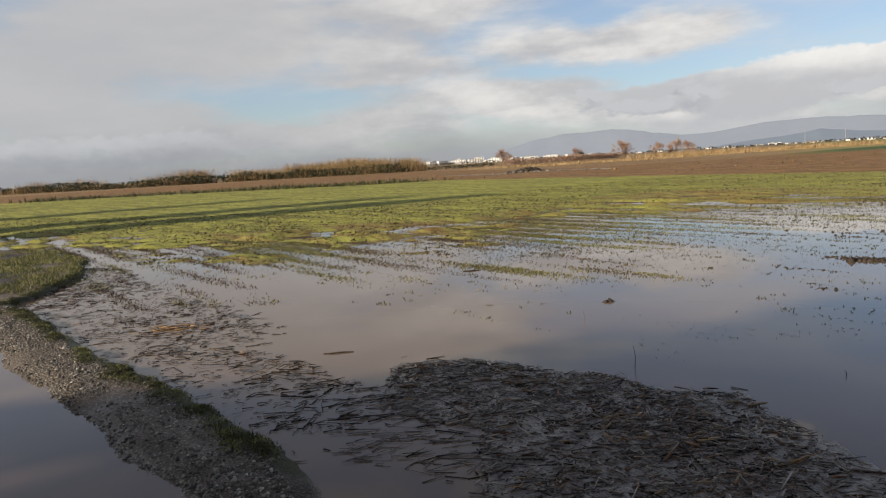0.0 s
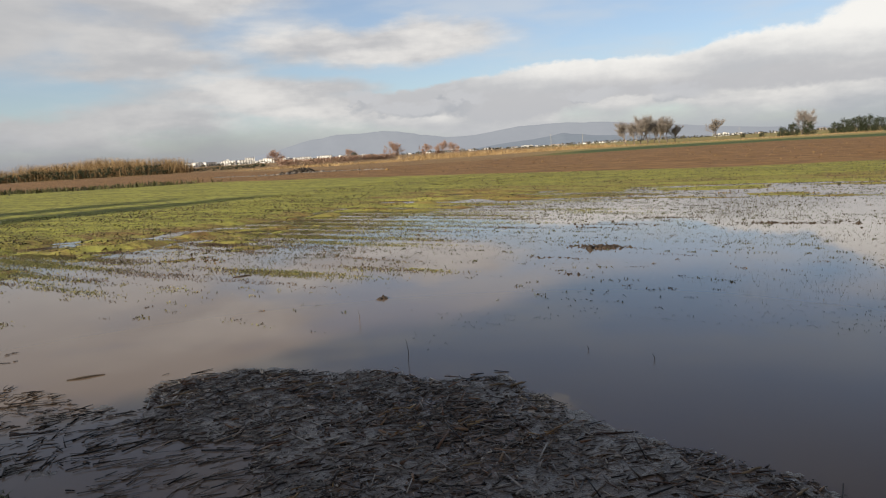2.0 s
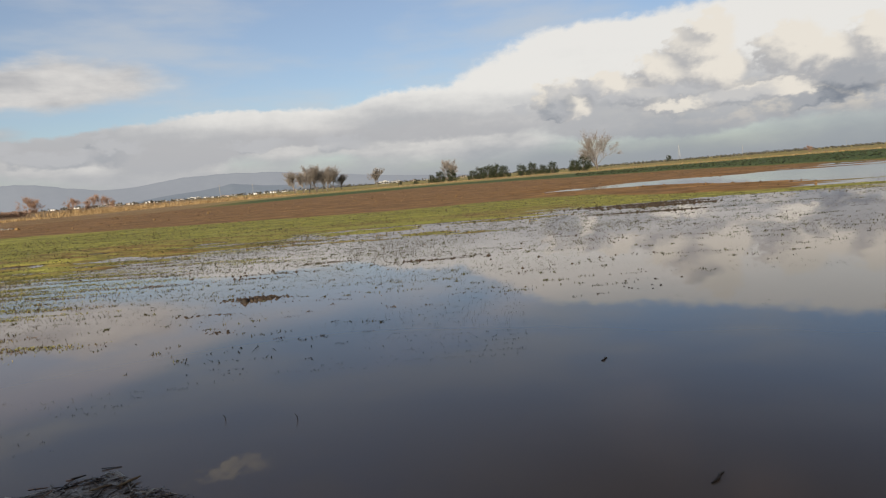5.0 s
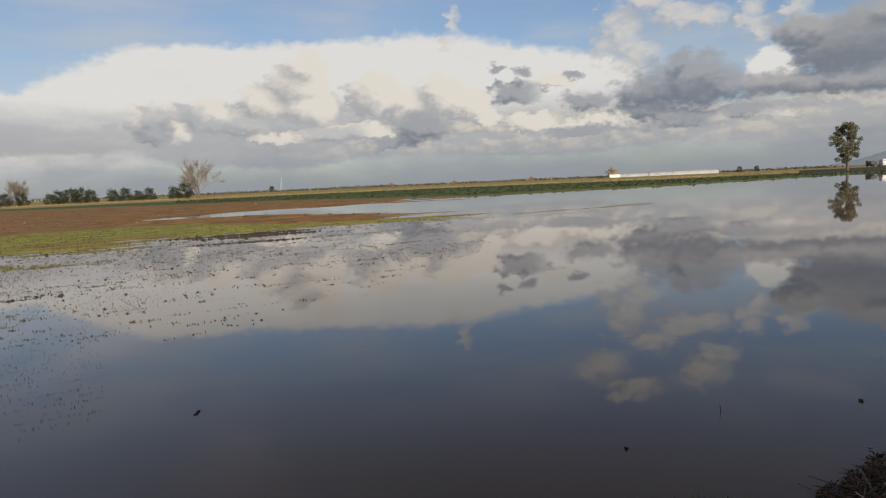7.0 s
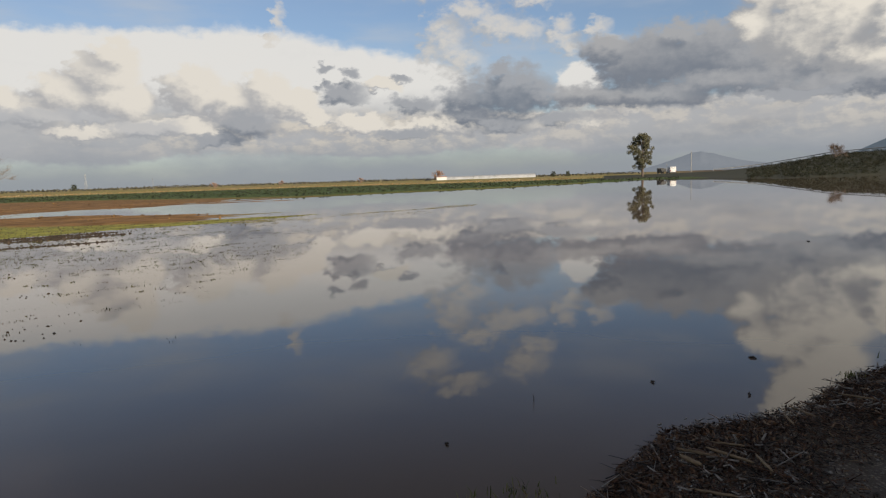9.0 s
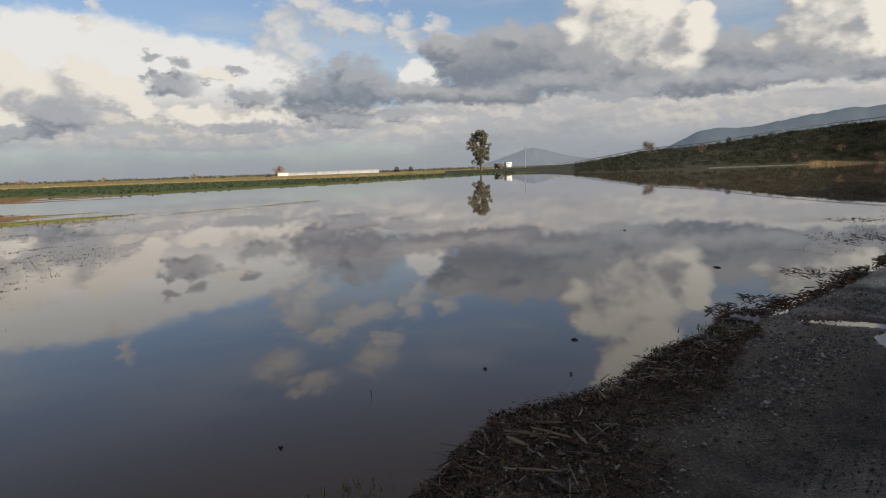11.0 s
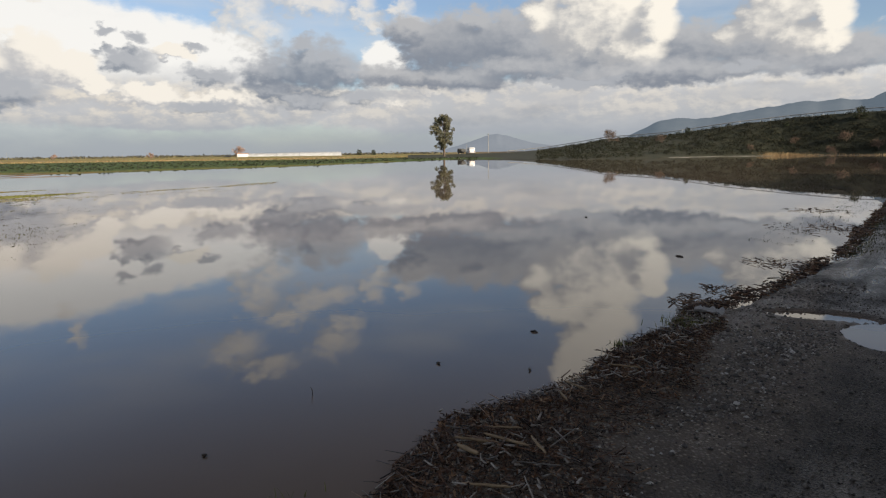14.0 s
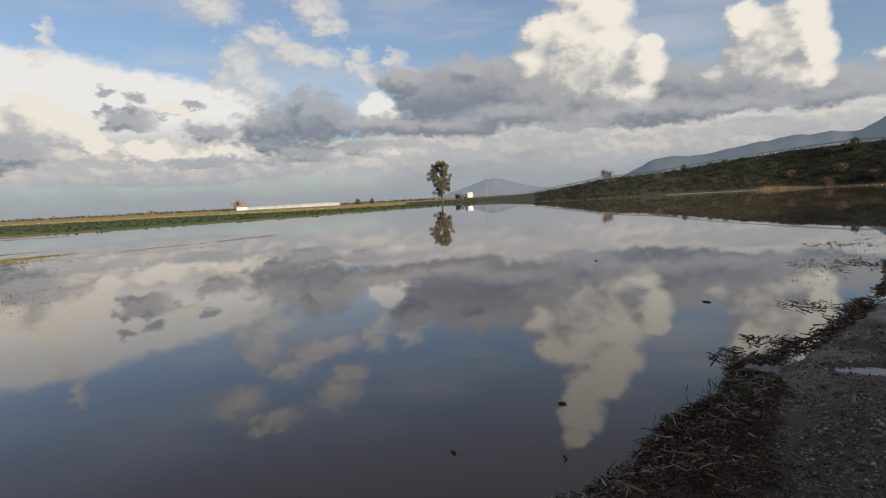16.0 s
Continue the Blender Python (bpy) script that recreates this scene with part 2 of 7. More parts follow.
def heaped(name, blobs, colour, lit, shade, sharp=0.2, toward=(1.0, 0.8, 0.0), warp=0.9, frill=0.45, grain=0.35, bulge=0.8, scale=0.42, power=1.2, relief=1.0, lean=0.0, swell=0.0, join=0.35, full=0.97, climb=0.0, level=9.5):
    """Rounded clouds, lit on the side that turns to the sun."""
    group = cloud_field(name, blobs, join, True)
    at = warped(curl_c, frill, 0.9, warped(puff_c, warp, 0.9))
    body = inside(group, at)
    lump, lump2 = bulges((0.0, 0.0, 0.0), scale), bulges((0.36, 0.36, 0.0), scale)
    here = w.math("ADD", w.math("ADD", body, swell), w.math("ADD", w.math("MULTIPLY", w.math("SUBTRACT", curl, 0.5), grain), w.math("MULTIPLY", lump, bulge)))
    coarse = w.math("SUBTRACT", body, inside(group, w.vec("ADD", at, toward)))
    fine = w.math("ADD", w.math("MULTIPLY", w.math("SUBTRACT", curl, 0.5), 1.1), w.math("MULTIPLY", w.math("SUBTRACT", lump, lump2), 0.55))
    light = w.step(w.math("ADD", w.math("MULTIPLY", coarse, power), w.math("ADD", w.math("MULTIPLY", fine, relief), w.math("ADD", lean, w.math("MULTIPLY", w.math("SUBTRACT", up, level), climb)))), -0.75, 0.75)
    return w.mix(w.math("MULTIPLY", w.step(here, -0.02, sharp), full), colour, w.mix(light, shade, lit))


# broken small clouds low down
scatter, _ = w.noise(w.vec("MULTIPLY", spot, (0.8, 1.45, 1.0)), 0.5, 8.0, 0.58)
scatter2, _ = w.noise(w.vec("MULTIPLY", w.vec("ADD", spot, (0.35, 0.35, 0.0)), (0.8, 1.45, 1.0)), 0.5, 8.0, 0.58)
band = w.math("MULTIPLY", w.math("MULTIPLY", w.step(up, 1.6, 3.2), w.step(up, 6.6, 4.6)), w.math("MULTIPLY", w.step(bearing, 55.0, 80.0), w.step(bearing, 175.0, 160.0)))
gloss = w.step(w.math("SUBTRACT", scatter, scatter2), -0.13, 0.11)
colour = w.mix(w.math("MULTIPLY", w.math("MULTIPLY", band, w.step(scatter, 0.38, 0.56)), w.step(bearing, 88.0, 104.0, (0.75, 0.5))), colour, w.mix(gloss, (0.42, 0.42, 0.435), (0.70, 0.65, 0.575)))
colour = heaped("heaped_cloud", CUMULUS_A, colour, (0.78, 0.745, 0.69), (0.41, 0.42, 0.45), 0.7, warp=1.6, frill=1.7, grain=1.4, bulge=0.7, scale=0.55, swell=0.25, lean=0.06, relief=0.9)
colour = heaped("small_puffs", PUFFS, colour, (0.70, 0.67, 0.63), (0.47, 0.475, 0.485), 1.7, warp=2.6, frill=2.4, grain=2.4, bulge=0.4, scale=0.7, full=0.85, lean=0.05, swell=0.35, relief=0.6, join=0.7)
colour = heaped("cloud_bank", BASES, colour, (0.40, 0.41, 0.435), (0.195, 0.22, 0.27), 1.0, (0.4, 0.9, 0.0), warp=1.8, frill=1.6, grain=1.4, bulge=0.5, full=0.97, lean=-0.25, swell=0.3, relief=0.7)
colour = heaped("tall_heaped_cloud", TALL, colour, (0.83, 0.79, 0.72), (0.36, 0.37, 0.395), 0.8, (1.5, 0.7, 0.0), frill=1.0, grain=1.0, bulge=1.1, swell=0.12, power=1.25, lean=-0.08, climb=0.13, relief=1.3, level=9.6)
colour = heaped("cloud_skirts", SKIRTS, colour, (0.43, 0.44, 0.465), (0.27, 0.29, 0.335), 1.6, (0.4, 0.9, 0.0), warp=1.4, frill=1.2, grain=1.0, bulge=0.5, full=0.85, relief=0.5, swell=0.1)
colour = heaped("dark_scud", SCUD_A, colour, (0.37, 0.39, 0.43), (0.175, 0.205, 0.26), 1.4, (0.5, 1.0, 0.0), warp=2.0, frill=2.0, grain=1.7, bulge=0.4, scale=0.7, swell=0.5, relief=0.8, lean=-0.2, join=0.6)
colour = heaped("low_scud", SCUD_B, colour, (0.48, 0.495, 0.53), (0.33, 0.355, 0.40), 1.1, warp=1.8, frill=1.8, grain=1.8, bulge=0.5, full=0.75, swell=0.2, relief=0.6)
# haze above the horizon
low = w.math("MULTIPLY", w.step(w.math("ADD", up, w.math("MULTIPLY", w.math("SUBTRACT", broad, 0.5), 4.0)), 4.4, 0.3), 0.88)
colour = w.mix(low, colour, w.mix(w.step(bearing, 22.0, 62.0), w.mix(w.step(bearing, -8.0, 18.0), (0.265, 0.28, 0.315), (0.41, 0.43, 0.47)), (0.285, 0.32, 0.375)))
colour = w.mix(1.0, colour, (1.02, 1.0, 0.965), "MULTIPLY")
w.feed(background.inputs[0], colour)
background.inputs[1].default_value = 1.0

sun = new("sun", bpy.data.lights.new("sun", "SUN"))
sun.data.energy, sun.data.angle, sun.data.color = 5.0, radians(2.0), (1.0, 0.87, 0.68)
sun.matrix_world = look((0, 0, 60), (-math.sin(radians(SUN_FROM)) * 100, -math.cos(radians(SUN_FROM)) * 100, 60 - 100 * math.tan(radians(SUN_UP))))

# ---- materials ----
def material(name, dark, light, rough=0.8, scale=6.0, bump=0.3, fine=40.0, metallic=0.0, island=0.0, per_object=0.0, spec=0.5, space="Object", depth=0.02):
    """Two tones mixed by noise at two scales, with fine relief. island, per_object: how much single pieces differ."""
    m = bpy.data.materials.new(name)
    m.use_nodes = True
    t = Tree(m.node_tree)
    b = m.node_tree.nodes["Principled BSDF"]
    at = t.node("ShaderNodeTexCoord").outputs[space]
    large, _ = t.noise(at, scale, 5.0, 0.6)
    small, _ = t.noise(at, fine, 3.0, 0.6)
    tone = t.math("ADD", t.math("MULTIPLY", large, 0.65), t.math("MULTIPLY", small, 0.35))
    tone = t.step(tone, 0.33, 0.67)
    if island:
        r = t.node("ShaderNodeNewGeometry").outputs["Random Per Island"]
        tone = t.math("ADD", t.math("MULTIPLY", tone, 1 - island), t.math("MULTIPLY", r, island))
    if per_object:
        r = t.node("ShaderNodeObjectInfo").outputs["Random"]
        tone = t.math("ADD", t.math("MULTIPLY", tone, 1 - per_object), t.math("MULTIPLY", r, per_object))
    t.feed(b.inputs["Base Color"], t.mix(tone, dark, light))
    t.feed(b.inputs["Roughness"], t.math("ADD", rough - 0.08, t.math("MULTIPLY", small, 0.16), clamp=True))
    b.inputs["Metallic"].default_value = metallic
    b.inputs["Specular IOR Level"].default_value = spec
    if bump:
        n = t.node("ShaderNodeBump")
        n.inputs["Strength"].default_value = bump
        n.inputs["Distance"].default_value = depth
        t.feed(n.inputs["Height"], tone if not (island or per_object) else small)
        t.feed(b.inputs["Normal"], n.outputs[0])
    return m


def ramped(name, stops, rough=0.7, spec=0.4):
    """Single pieces of many tones: each loose piece takes one colour of the ramp."""
    m = bpy.data.materials.new(name)
    m.use_nodes = True
    t = Tree(m.node_tree)
    b = m.node_tree.nodes["Principled BSDF"]
    r = t.node("ShaderNodeNewGeometry").outputs["Random Per Island"]
    ramp = t.node("ShaderNodeValToRGB")
    while len(ramp.color_ramp.elements) < len(stops):
        ramp.color_ramp.elements.new(0.5)
    for e, (p, c) in zip(ramp.color_ramp.elements, stops):
        e.position, e.color = p, (*c, 1)
    t.feed(ramp.inputs[0], r)
    at = t.node("ShaderNodeTexCoord").outputs["Object"]
    grain, _ = t.noise(at, 55.0, 3.0)
    t.feed(b.inputs["Base Color"], t.mix(t.step(grain, 0.3, 0.7), t.mix(1.0, ramp.outputs[0], (0.6, 0.6, 0.6), "MULTIPLY"), ramp.outputs[0]))
    b.inputs["Roughness"].default_value = rough
    b.inputs["Specular IOR Level"].default_value = spec
    return m


def ground_material():
    """Bare mud, crop, ploughed soil and dry grass, laid out by the plan's own layers."""
    m = bpy.data.materials.new("field_soil")
    m.use_nodes = True
    t = Tree(m.node_tree)
    b = m.node_tree.nodes["Principled BSDF"]
    at = t.node("ShaderNodeTexCoord").outputs["Object"]

    def layer(name):
        return t.node("ShaderNodeAttribute", attribute_name=name).outputs["Fac"]

    turned = t.node("ShaderNodeCombineXYZ")
    t.feed(turned.inputs[0], t.vec("DOT_PRODUCT", at, (0.643, -0.766, 0.0)))
    t.feed(turned.inputs[1], t.vec("DOT_PRODUCT", at, (0.766, 0.643, 0.0)))
    lines = turned.outputs[0]
    fine, _ = t.noise(at, 5.0, 6.0, 0.65)
    rows, _ = t.noise(t.vec("MULTIPLY", lines, (0.10, 0.9, 1.0)), 1.3, 6.0, 0.6)
    broad, _ = t.noise(t.vec("MULTIPLY", lines, (0.5, 1.6, 1.0)), 0.09, 4.0)
    furrow, _ = t.noise(t.vec("MULTIPLY", lines, (0.45, 1.0, 1.0)), 1.5, 6.0, 0.65)
    mud = t.mix(t.step(fine, 0.35, 0.65), (0.055, 0.040, 0.026), (0.12, 0.085, 0.052))
    drill, _ = t.noise(t.vec("MULTIPLY", lines, (0.35, 2.4, 1.0)), 1.5, 5.0, 0.62)
    tuft, _ = t.noise(t.vec("MULTIPLY", lines, (0.6, 1.2, 1.0)), 2.6, 5.0, 0.7)
    full = t.mix(t.step(t.math("ADD", tuft, t.math("MULTIPLY", t.math("SUBTRACT", rows, 0.5), 0.9)), 0.36, 0.62), (0.38, 0.37, 0.072), (0.22, 0.21, 0.044))
    worn = t.mix(t.step(drill, 0.38, 0.60), (0.34, 0.30, 0.075), (0.21, 0.13, 0.05))
    worn = t.mix(t.step(t.math("ADD", rows, t.math("MULTIPLY", t.math("SUBTRACT", broad, 0.5), 0.8)), 0.42, 0.62), worn, (0.32, 0.315, 0.07))
    leaf = t.mix(t.step(t.math("ADD", layer("lush"), t.math("MULTIPLY", t.math("SUBTRACT", rows, 0.5), 0.9)), 0.25, 0.75), worn, full)
    # dark flecks put the shadows of low tufts into the crop colour
    leaf = t.mix(t.step(tuft, 0.52, 0.66, (0.0, 0.7)), leaf, (0.06, 0.052, 0.018))
    clod, _ = t.noise(t.vec("MULTIPLY", lines, (0.16, 0.5, 1.0)), 1.3, 6.0, 0.7)
    soil = t.mix(t.step(t.math("ADD", t.math("MULTIPLY", furrow, 0.5), t.math("MULTIPLY", clod, 0.5)), 0.38, 0.62), (0.15, 0.078, 0.028), (0.34, 0.19, 0.075))
    soil = t.mix(t.step(clod, 0.62, 0.72, (0.0, 0.6)), soil, (0.46, 0.32, 0.17))
    green = t.mix(t.step(t.math("ADD", fine, t.math("MULTIPLY", t.math("SUBTRACT", furrow, 0.5), 0.8)), 0.38, 0.6), (0.035, 0.05, 0.016), (0.10, 0.15, 0.035))
    straw = t.mix(t.step(furrow, 0.35, 0.65), (0.24, 0.165, 0.075), (0.42, 0.30, 0.15))
    c = t.mix(layer("crop"), mud, leaf)
    c = t.mix(layer("plough"), c, soil)
    c = t.mix(layer("green"), c, green)
    c = t.mix(layer("dry"), c, straw)
    t.feed(b.inputs["Base Color"], c)
    b.inputs["Roughness"].default_value = 0.85
    b.inputs["Specular IOR Level"].default_value = 0.3
    n = t.node("ShaderNodeBump")
    n.inputs["Strength"].default_value = 0.7
    n.inputs["Distance"].default_value = 0.08
    t.feed(n.inputs["Height"], fine)
    t.feed(b.inputs["Normal"], n.outputs[0])
    return m


def road_material():
    m = bpy.data.materials.new("worn_asphalt")
    m.use_nodes = True
    t = Tree(m.node_tree)
    b = m.node_tree.nodes["Principled BSDF"]
    at = t.node("ShaderNodeTexCoord").outputs["Object"]
    gravel = t.node("ShaderNodeAttribute", attribute_name="gravel").outputs["Fac"]
    wet = t.node("ShaderNodeAttribute", attribute_name="wet").outputs["Fac"]
    moss = t.node("ShaderNodeAttribute", attribute_name="moss").outputs["Fac"]
    grit, _ = t.noise(at, 70.0, 4.0, 0.7)
    patch, _ = t.noise(at, 1.6, 6.0, 0.6)
    lane = t.node("ShaderNodeCombineXYZ")
    t.feed(lane.inputs[0], t.math("MULTIPLY", t.vec("DOT_PRODUCT", at, (0.545, -0.839, 0.0)), 0.09))
    t.feed(lane.inputs[1], t.vec("DOT_PRODUCT", at, (0.839, 0.545, 0.0)))
    worn, _ = t.noise(lane.outputs[0], 1.5, 6.0, 0.62)
    cell = t.node("ShaderNodeTexVoronoi")
    t.feed(cell.inputs["Vector"], at)
    cell.inputs["Scale"].default_value = 42.0
    stone = t.step(cell.outputs["Distance"], 0.1, 0.55)
    tar = t.mix(t.step(t.math("ADD", t.math("MULTIPLY", grit, 0.72), t.math("MULTIPLY", patch, 0.28)), 0.38, 0.66), (0.019, 0.016, 0.0135), (0.155, 0.129, 0.104))
    pale = t.mix(cell.outputs["Color"], (0.18, 0.143, 0.110), (0.44, 0.365, 0.285))
    pale = t.mix(stone, pale, (0.12, 0.093, 0.069))
    c = t.mix(t.step(t.math("ADD", gravel, t.math("MULTIPLY", t.math("SUBTRACT", patch, 0.5), 0.8)), 0.35, 0.65), tar, pale)
    silt = t.node("ShaderNodeAttribute", attribute_name="silt").outputs["Fac"]
    c = t.mix(t.step(t.math("ADD", silt, t.math("MULTIPLY", t.math("SUBTRACT", patch, 0.5), 0.8)), 0.3, 0.7), c, (0.15, 0.115, 0.085))
    c = t.mix(t.step(t.math("ADD", moss, t.math("MULTIPLY", t.math("SUBTRACT", grit, 0.5), 0.7)), 0.4, 0.7), c, (0.05, 0.05, 0.019))
    t.feed(b.inputs["Base Color"], c)
    damp = t.step(t.math("ADD", wet, t.math("MULTIPLY", t.math("SUBTRACT", t.math("ADD", t.math("MULTIPLY", worn, 0.65), t.math("MULTIPLY", patch, 0.35)), 0.5), 4.2)), 0.15, 1.35)
    t.feed(b.inputs["Roughness"], t.math("SUBTRACT", 0.72, t.math("MULTIPLY", damp, 0.56)))
    b.inputs["Specular IOR Level"].default_value = 0.36
    n = t.node("ShaderNodeBump")
    t.feed(n.inputs["Strength"], t.math("SUBTRACT", 1.0, t.math("MULTIPLY", damp, 0.8)))
    n.inputs["Distance"].default_value = 0.02
    t.feed(n.inputs["Height"], t.math("ADD", grit, t.math("MULTIPLY", stone, -0.6)))
    t.feed(b.inputs["Normal"], n.outputs[0])
    return m


def water_material():
    m = bpy.data.materials.new("muddy_flood_water")
    m.use_nodes = True
    t = Tree(m.node_tree)
    b = m.node_tree.nodes["Principled BSDF"]
    at = t.node("ShaderNodeTexCoord").outputs["Object"]
    silt, _ = t.noise(at, 0.25, 4.0)
    # muddy base colour, darker along the lane, lighter over the field
    shallow = t.step(t.math("ADD", t.vec("DOT_PRODUCT", at, (0.839, 0.545, 0.0)), t.math("MULTIPLY", silt, 4.0)), 9.0, 22.0)
    shallow = t.math("MAXIMUM", shallow, t.step(t.math("ADD", t.vec("DOT_PRODUCT", at, (0.545, -0.839, 0.0)), t.math("MULTIPLY", silt, 2.0)), 1.8, -2.6))
    deep = t.mix(t.step(silt, 0.3, 0.7), (0.136, 0.097, 0.072), (0.164, 0.119, 0.089))
    t.feed(b.inputs["Base Color"], t.mix(shallow, deep, (0.175, 0.124, 0.09)))
    b.inputs["Roughness"].default_value = 0.015
    b.inputs["IOR"].default_value = 1.34
    ripple, _ = t.noise(t.vec("MULTIPLY", at, (1.0, 0.6, 1.0)), 2.2, 3.0, 0.5)
    n = t.node("ShaderNodeBump")
    n.inputs["Strength"].default_value = 0.010
    n.inputs["Distance"].default_value = 0.01
    t.feed(n.inputs["Height"], ripple)
    t.feed(b.inputs["Normal"], n.outputs[0])
    return m


SOIL, ROAD, WATER = ground_material(), road_material(), water_material()
REED_BITS = ramped("reed_debris", [(0.0, (0.014, 0.008, 0.005)), (0.4, (0.085, 0.042, 0.024)), (0.75, (0.185, 0.092, 0.047)), (0.92, (0.30, 0.175, 0.095)), (1.0, (0.42, 0.31, 0.20))], 0.5, 0.25)
GREY_BITS = ramped("sodden_reed_debris", [(0.0, (0.035, 0.028, 0.023)), (0.5, (0.12, 0.093, 0.074)), (0.82, (0.22, 0.165, 0.125)), (0.95, (0.28, 0.175, 0.105)), (1.0, (0.50, 0.42, 0.33))], 0.4)
PALE_BITS = ramped("pale_reed_splinters", [(0.0, (0.14, 0.12, 0.10)), (0.6, (0.26, 0.22, 0.18)), (1.0, (0.42, 0.37, 0.31))], 0.5)
STRAW_BITS = ramped("orange_dead_leaves", [(0.0, (0.09, 0.045, 0.018)), (0.6, (0.24, 0.125, 0.04)), (1.0, (0.42, 0.26, 0.10))], 0.55)
MUD_BITS = ramped("muddy_scraps", [(0.0, (0.045, 0.032, 0.02)), (0.6, (0.10, 0.068, 0.038)), (1.0, (0.19, 0.12, 0.066))], 0.6)
FADED = ramped("faded_crop", [(0.0, (0.10, 0.09, 0.042)), (0.5, (0.20, 0.19, 0.068)), (0.85, (0.30, 0.275, 0.10)), (1.0, (0.34, 0.25, 0.13))], 0.6)
MOSS = ramped("mossy_turf", [(0.0, (0.03, 0.032, 0.012)), (0.5, (0.075, 0.078, 0.022)), (1.0, (0.15, 0.14, 0.045))], 0.7)
# far leaves, their base colour paled to carry the haze of distance
HAZY_LEAF = ramped("haze_paled_leaves", [(0.0, (0.07, 0.07, 0.055)), (0.6, (0.12, 0.115, 0.09)), (1.0, (0.17, 0.15, 0.12))], 0.9)
GRIT = ramped("dark_road_grit", [(0.0, (0.03, 0.026, 0.022)), (0.6, (0.10, 0.086, 0.071)), (0.93, (0.19, 0.163, 0.132)), (1.0, (0.34, 0.31, 0.27))], 0.5)
DARK_BITS = ramped("blackened_reed", [(0.0, (0.010, 0.008, 0.007)), (0.6, (0.027, 0.020, 0.016)), (0.92, (0.06, 0.041, 0.029)), (1.0, (0.12, 0.085, 0.055))], 0.6, 0.15)
CANE = material("pale_cane", (0.12, 0.075, 0.035), (0.30, 0.21, 0.115), 0.6, 8.0, 0.2, 60.0, per_object=0.4)
SCUM = material("floating_scum", (0.085, 0.07, 0.06), (0.20, 0.168, 0.14), 0.3, 12.0, 0.5, 70.0)
STONE = ramped("pebbles", [(0.0, (0.06, 0.052, 0.044)), (0.5, (0.17, 0.15, 0.128)), (0.85, (0.34, 0.305, 0.26)), (1.0, (0.58, 0.54, 0.48))], 0.7)
CLOD = material("wet_clod", (0.020, 0.014, 0.009), (0.066, 0.043, 0.024), 0.7, 9.0, 0.6, 50.0, island=0.3)
SPROUT = ramped("crop_sprout", [(0.0, (0.025, 0.03, 0.014)), (0.6, (0.06, 0.066, 0.024)), (1.0, (0.13, 0.125, 0.045))], 0.6)
GRASS = ramped("verge_grass", [(0.0, (0.08, 0.095, 0.026)), (0.5, (0.18, 0.19, 0.046)), (0.8, (0.29, 0.27, 0.075)), (1.0, (0.36, 0.28, 0.12))], 0.6)
REEDS = ramped("dry_reeds", [(0.0, (0.20, 0.125, 0.055)), (0.5, (0.40, 0.26, 0.115)), (1.0, (0.58, 0.42, 0.22))], 0.75)
LEAF_DARK = ramped("dark_leaves", [(0.0, (0.014, 0.022, 0.009)), (0.6, (0.04, 0.052, 0.02)), (1.0, (0.075, 0.085, 0.034))], 0.6)
LEAF_GUM = ramped("gum_leaves", [(0.0, (0.07, 0.072, 0.04)), (0.6, (0.17, 0.16, 0.09)), (1.0, (0.30, 0.27, 0.16))], 0.55)
TWIG = ramped("bare_twigs", [(0.0, (0.23, 0.20, 0.178)), (1.0, (0.37, 0.325, 0.288))], 0.85)
TWIG_RED = ramped("reddish_twigs", [(0.0, (0.36, 0.23, 0.165)), (1.0, (0.54, 0.36, 0.265))], 0.85)
SCRUB = ramped("brown_scrub_twigs", [(0.0, (0.13, 0.09, 0.065)), (1.0, (0.26, 0.18, 0.13))], 0.85)
BARK = material("bark", (0.07, 0.05, 0.036), (0.19, 0.145, 0.11), 0.85, 3.0, 0.5, 25.0)
BANK = ramped("bank_shrubs", [(0.0, (0.014, 0.019, 0.008)), (0.5, (0.024, 0.029, 0.012)), (0.85, (0.038, 0.036, 0.017)), (1.0, (0.062, 0.048, 0.026))], 0.85)
BANK_SOIL = material("bank_soil", (0.016, 0.021, 0.009), (0.042, 0.04, 0.019), 0.9, 0.35, 0.5, 3.0)
CONCRETE = material("weathered_concrete", (0.24, 0.23, 0.215), (0.42, 0.405, 0.38), 0.85, 1.2, 0.2, 20.0)
WHITE = material("white_render", (0.68, 0.665, 0.64), (0.82, 0.81, 0.79), 0.8, 0.3, 0.0, 4.0)
OCHRE = material("pale_ochre_render", (0.46, 0.36, 0.27), (0.62, 0.52, 0.42), 0.8, 0.3, 0.0, 4.0)
TILE = material("terracotta_roof", (0.25, 0.11, 0.07), (0.40, 0.20, 0.13), 0.85, 1.0, 0.2, 8.0)
DARK_GLASS = material("dark_window", (0.02, 0.024, 0.03), (0.04, 0.046, 0.055), 0.12, 2.0, 0.0)
FILM = material("greenhouse_film", (0.34, 0.35, 0.355), (0.52, 0.525, 0.53), 0.5, 0.4, 0.1, 3.0)
STEEL = material("galvanised_steel", (0.32, 0.33, 0.34), (0.52, 0.53, 0.54), 0.45, 4.0, 0.05, 30.0, metallic=0.8)
# blue-grey hill colours with the haze of distance mixed into them
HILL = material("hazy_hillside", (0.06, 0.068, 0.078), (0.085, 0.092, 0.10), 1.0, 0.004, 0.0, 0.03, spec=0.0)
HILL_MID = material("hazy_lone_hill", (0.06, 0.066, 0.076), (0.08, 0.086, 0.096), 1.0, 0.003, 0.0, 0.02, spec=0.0)
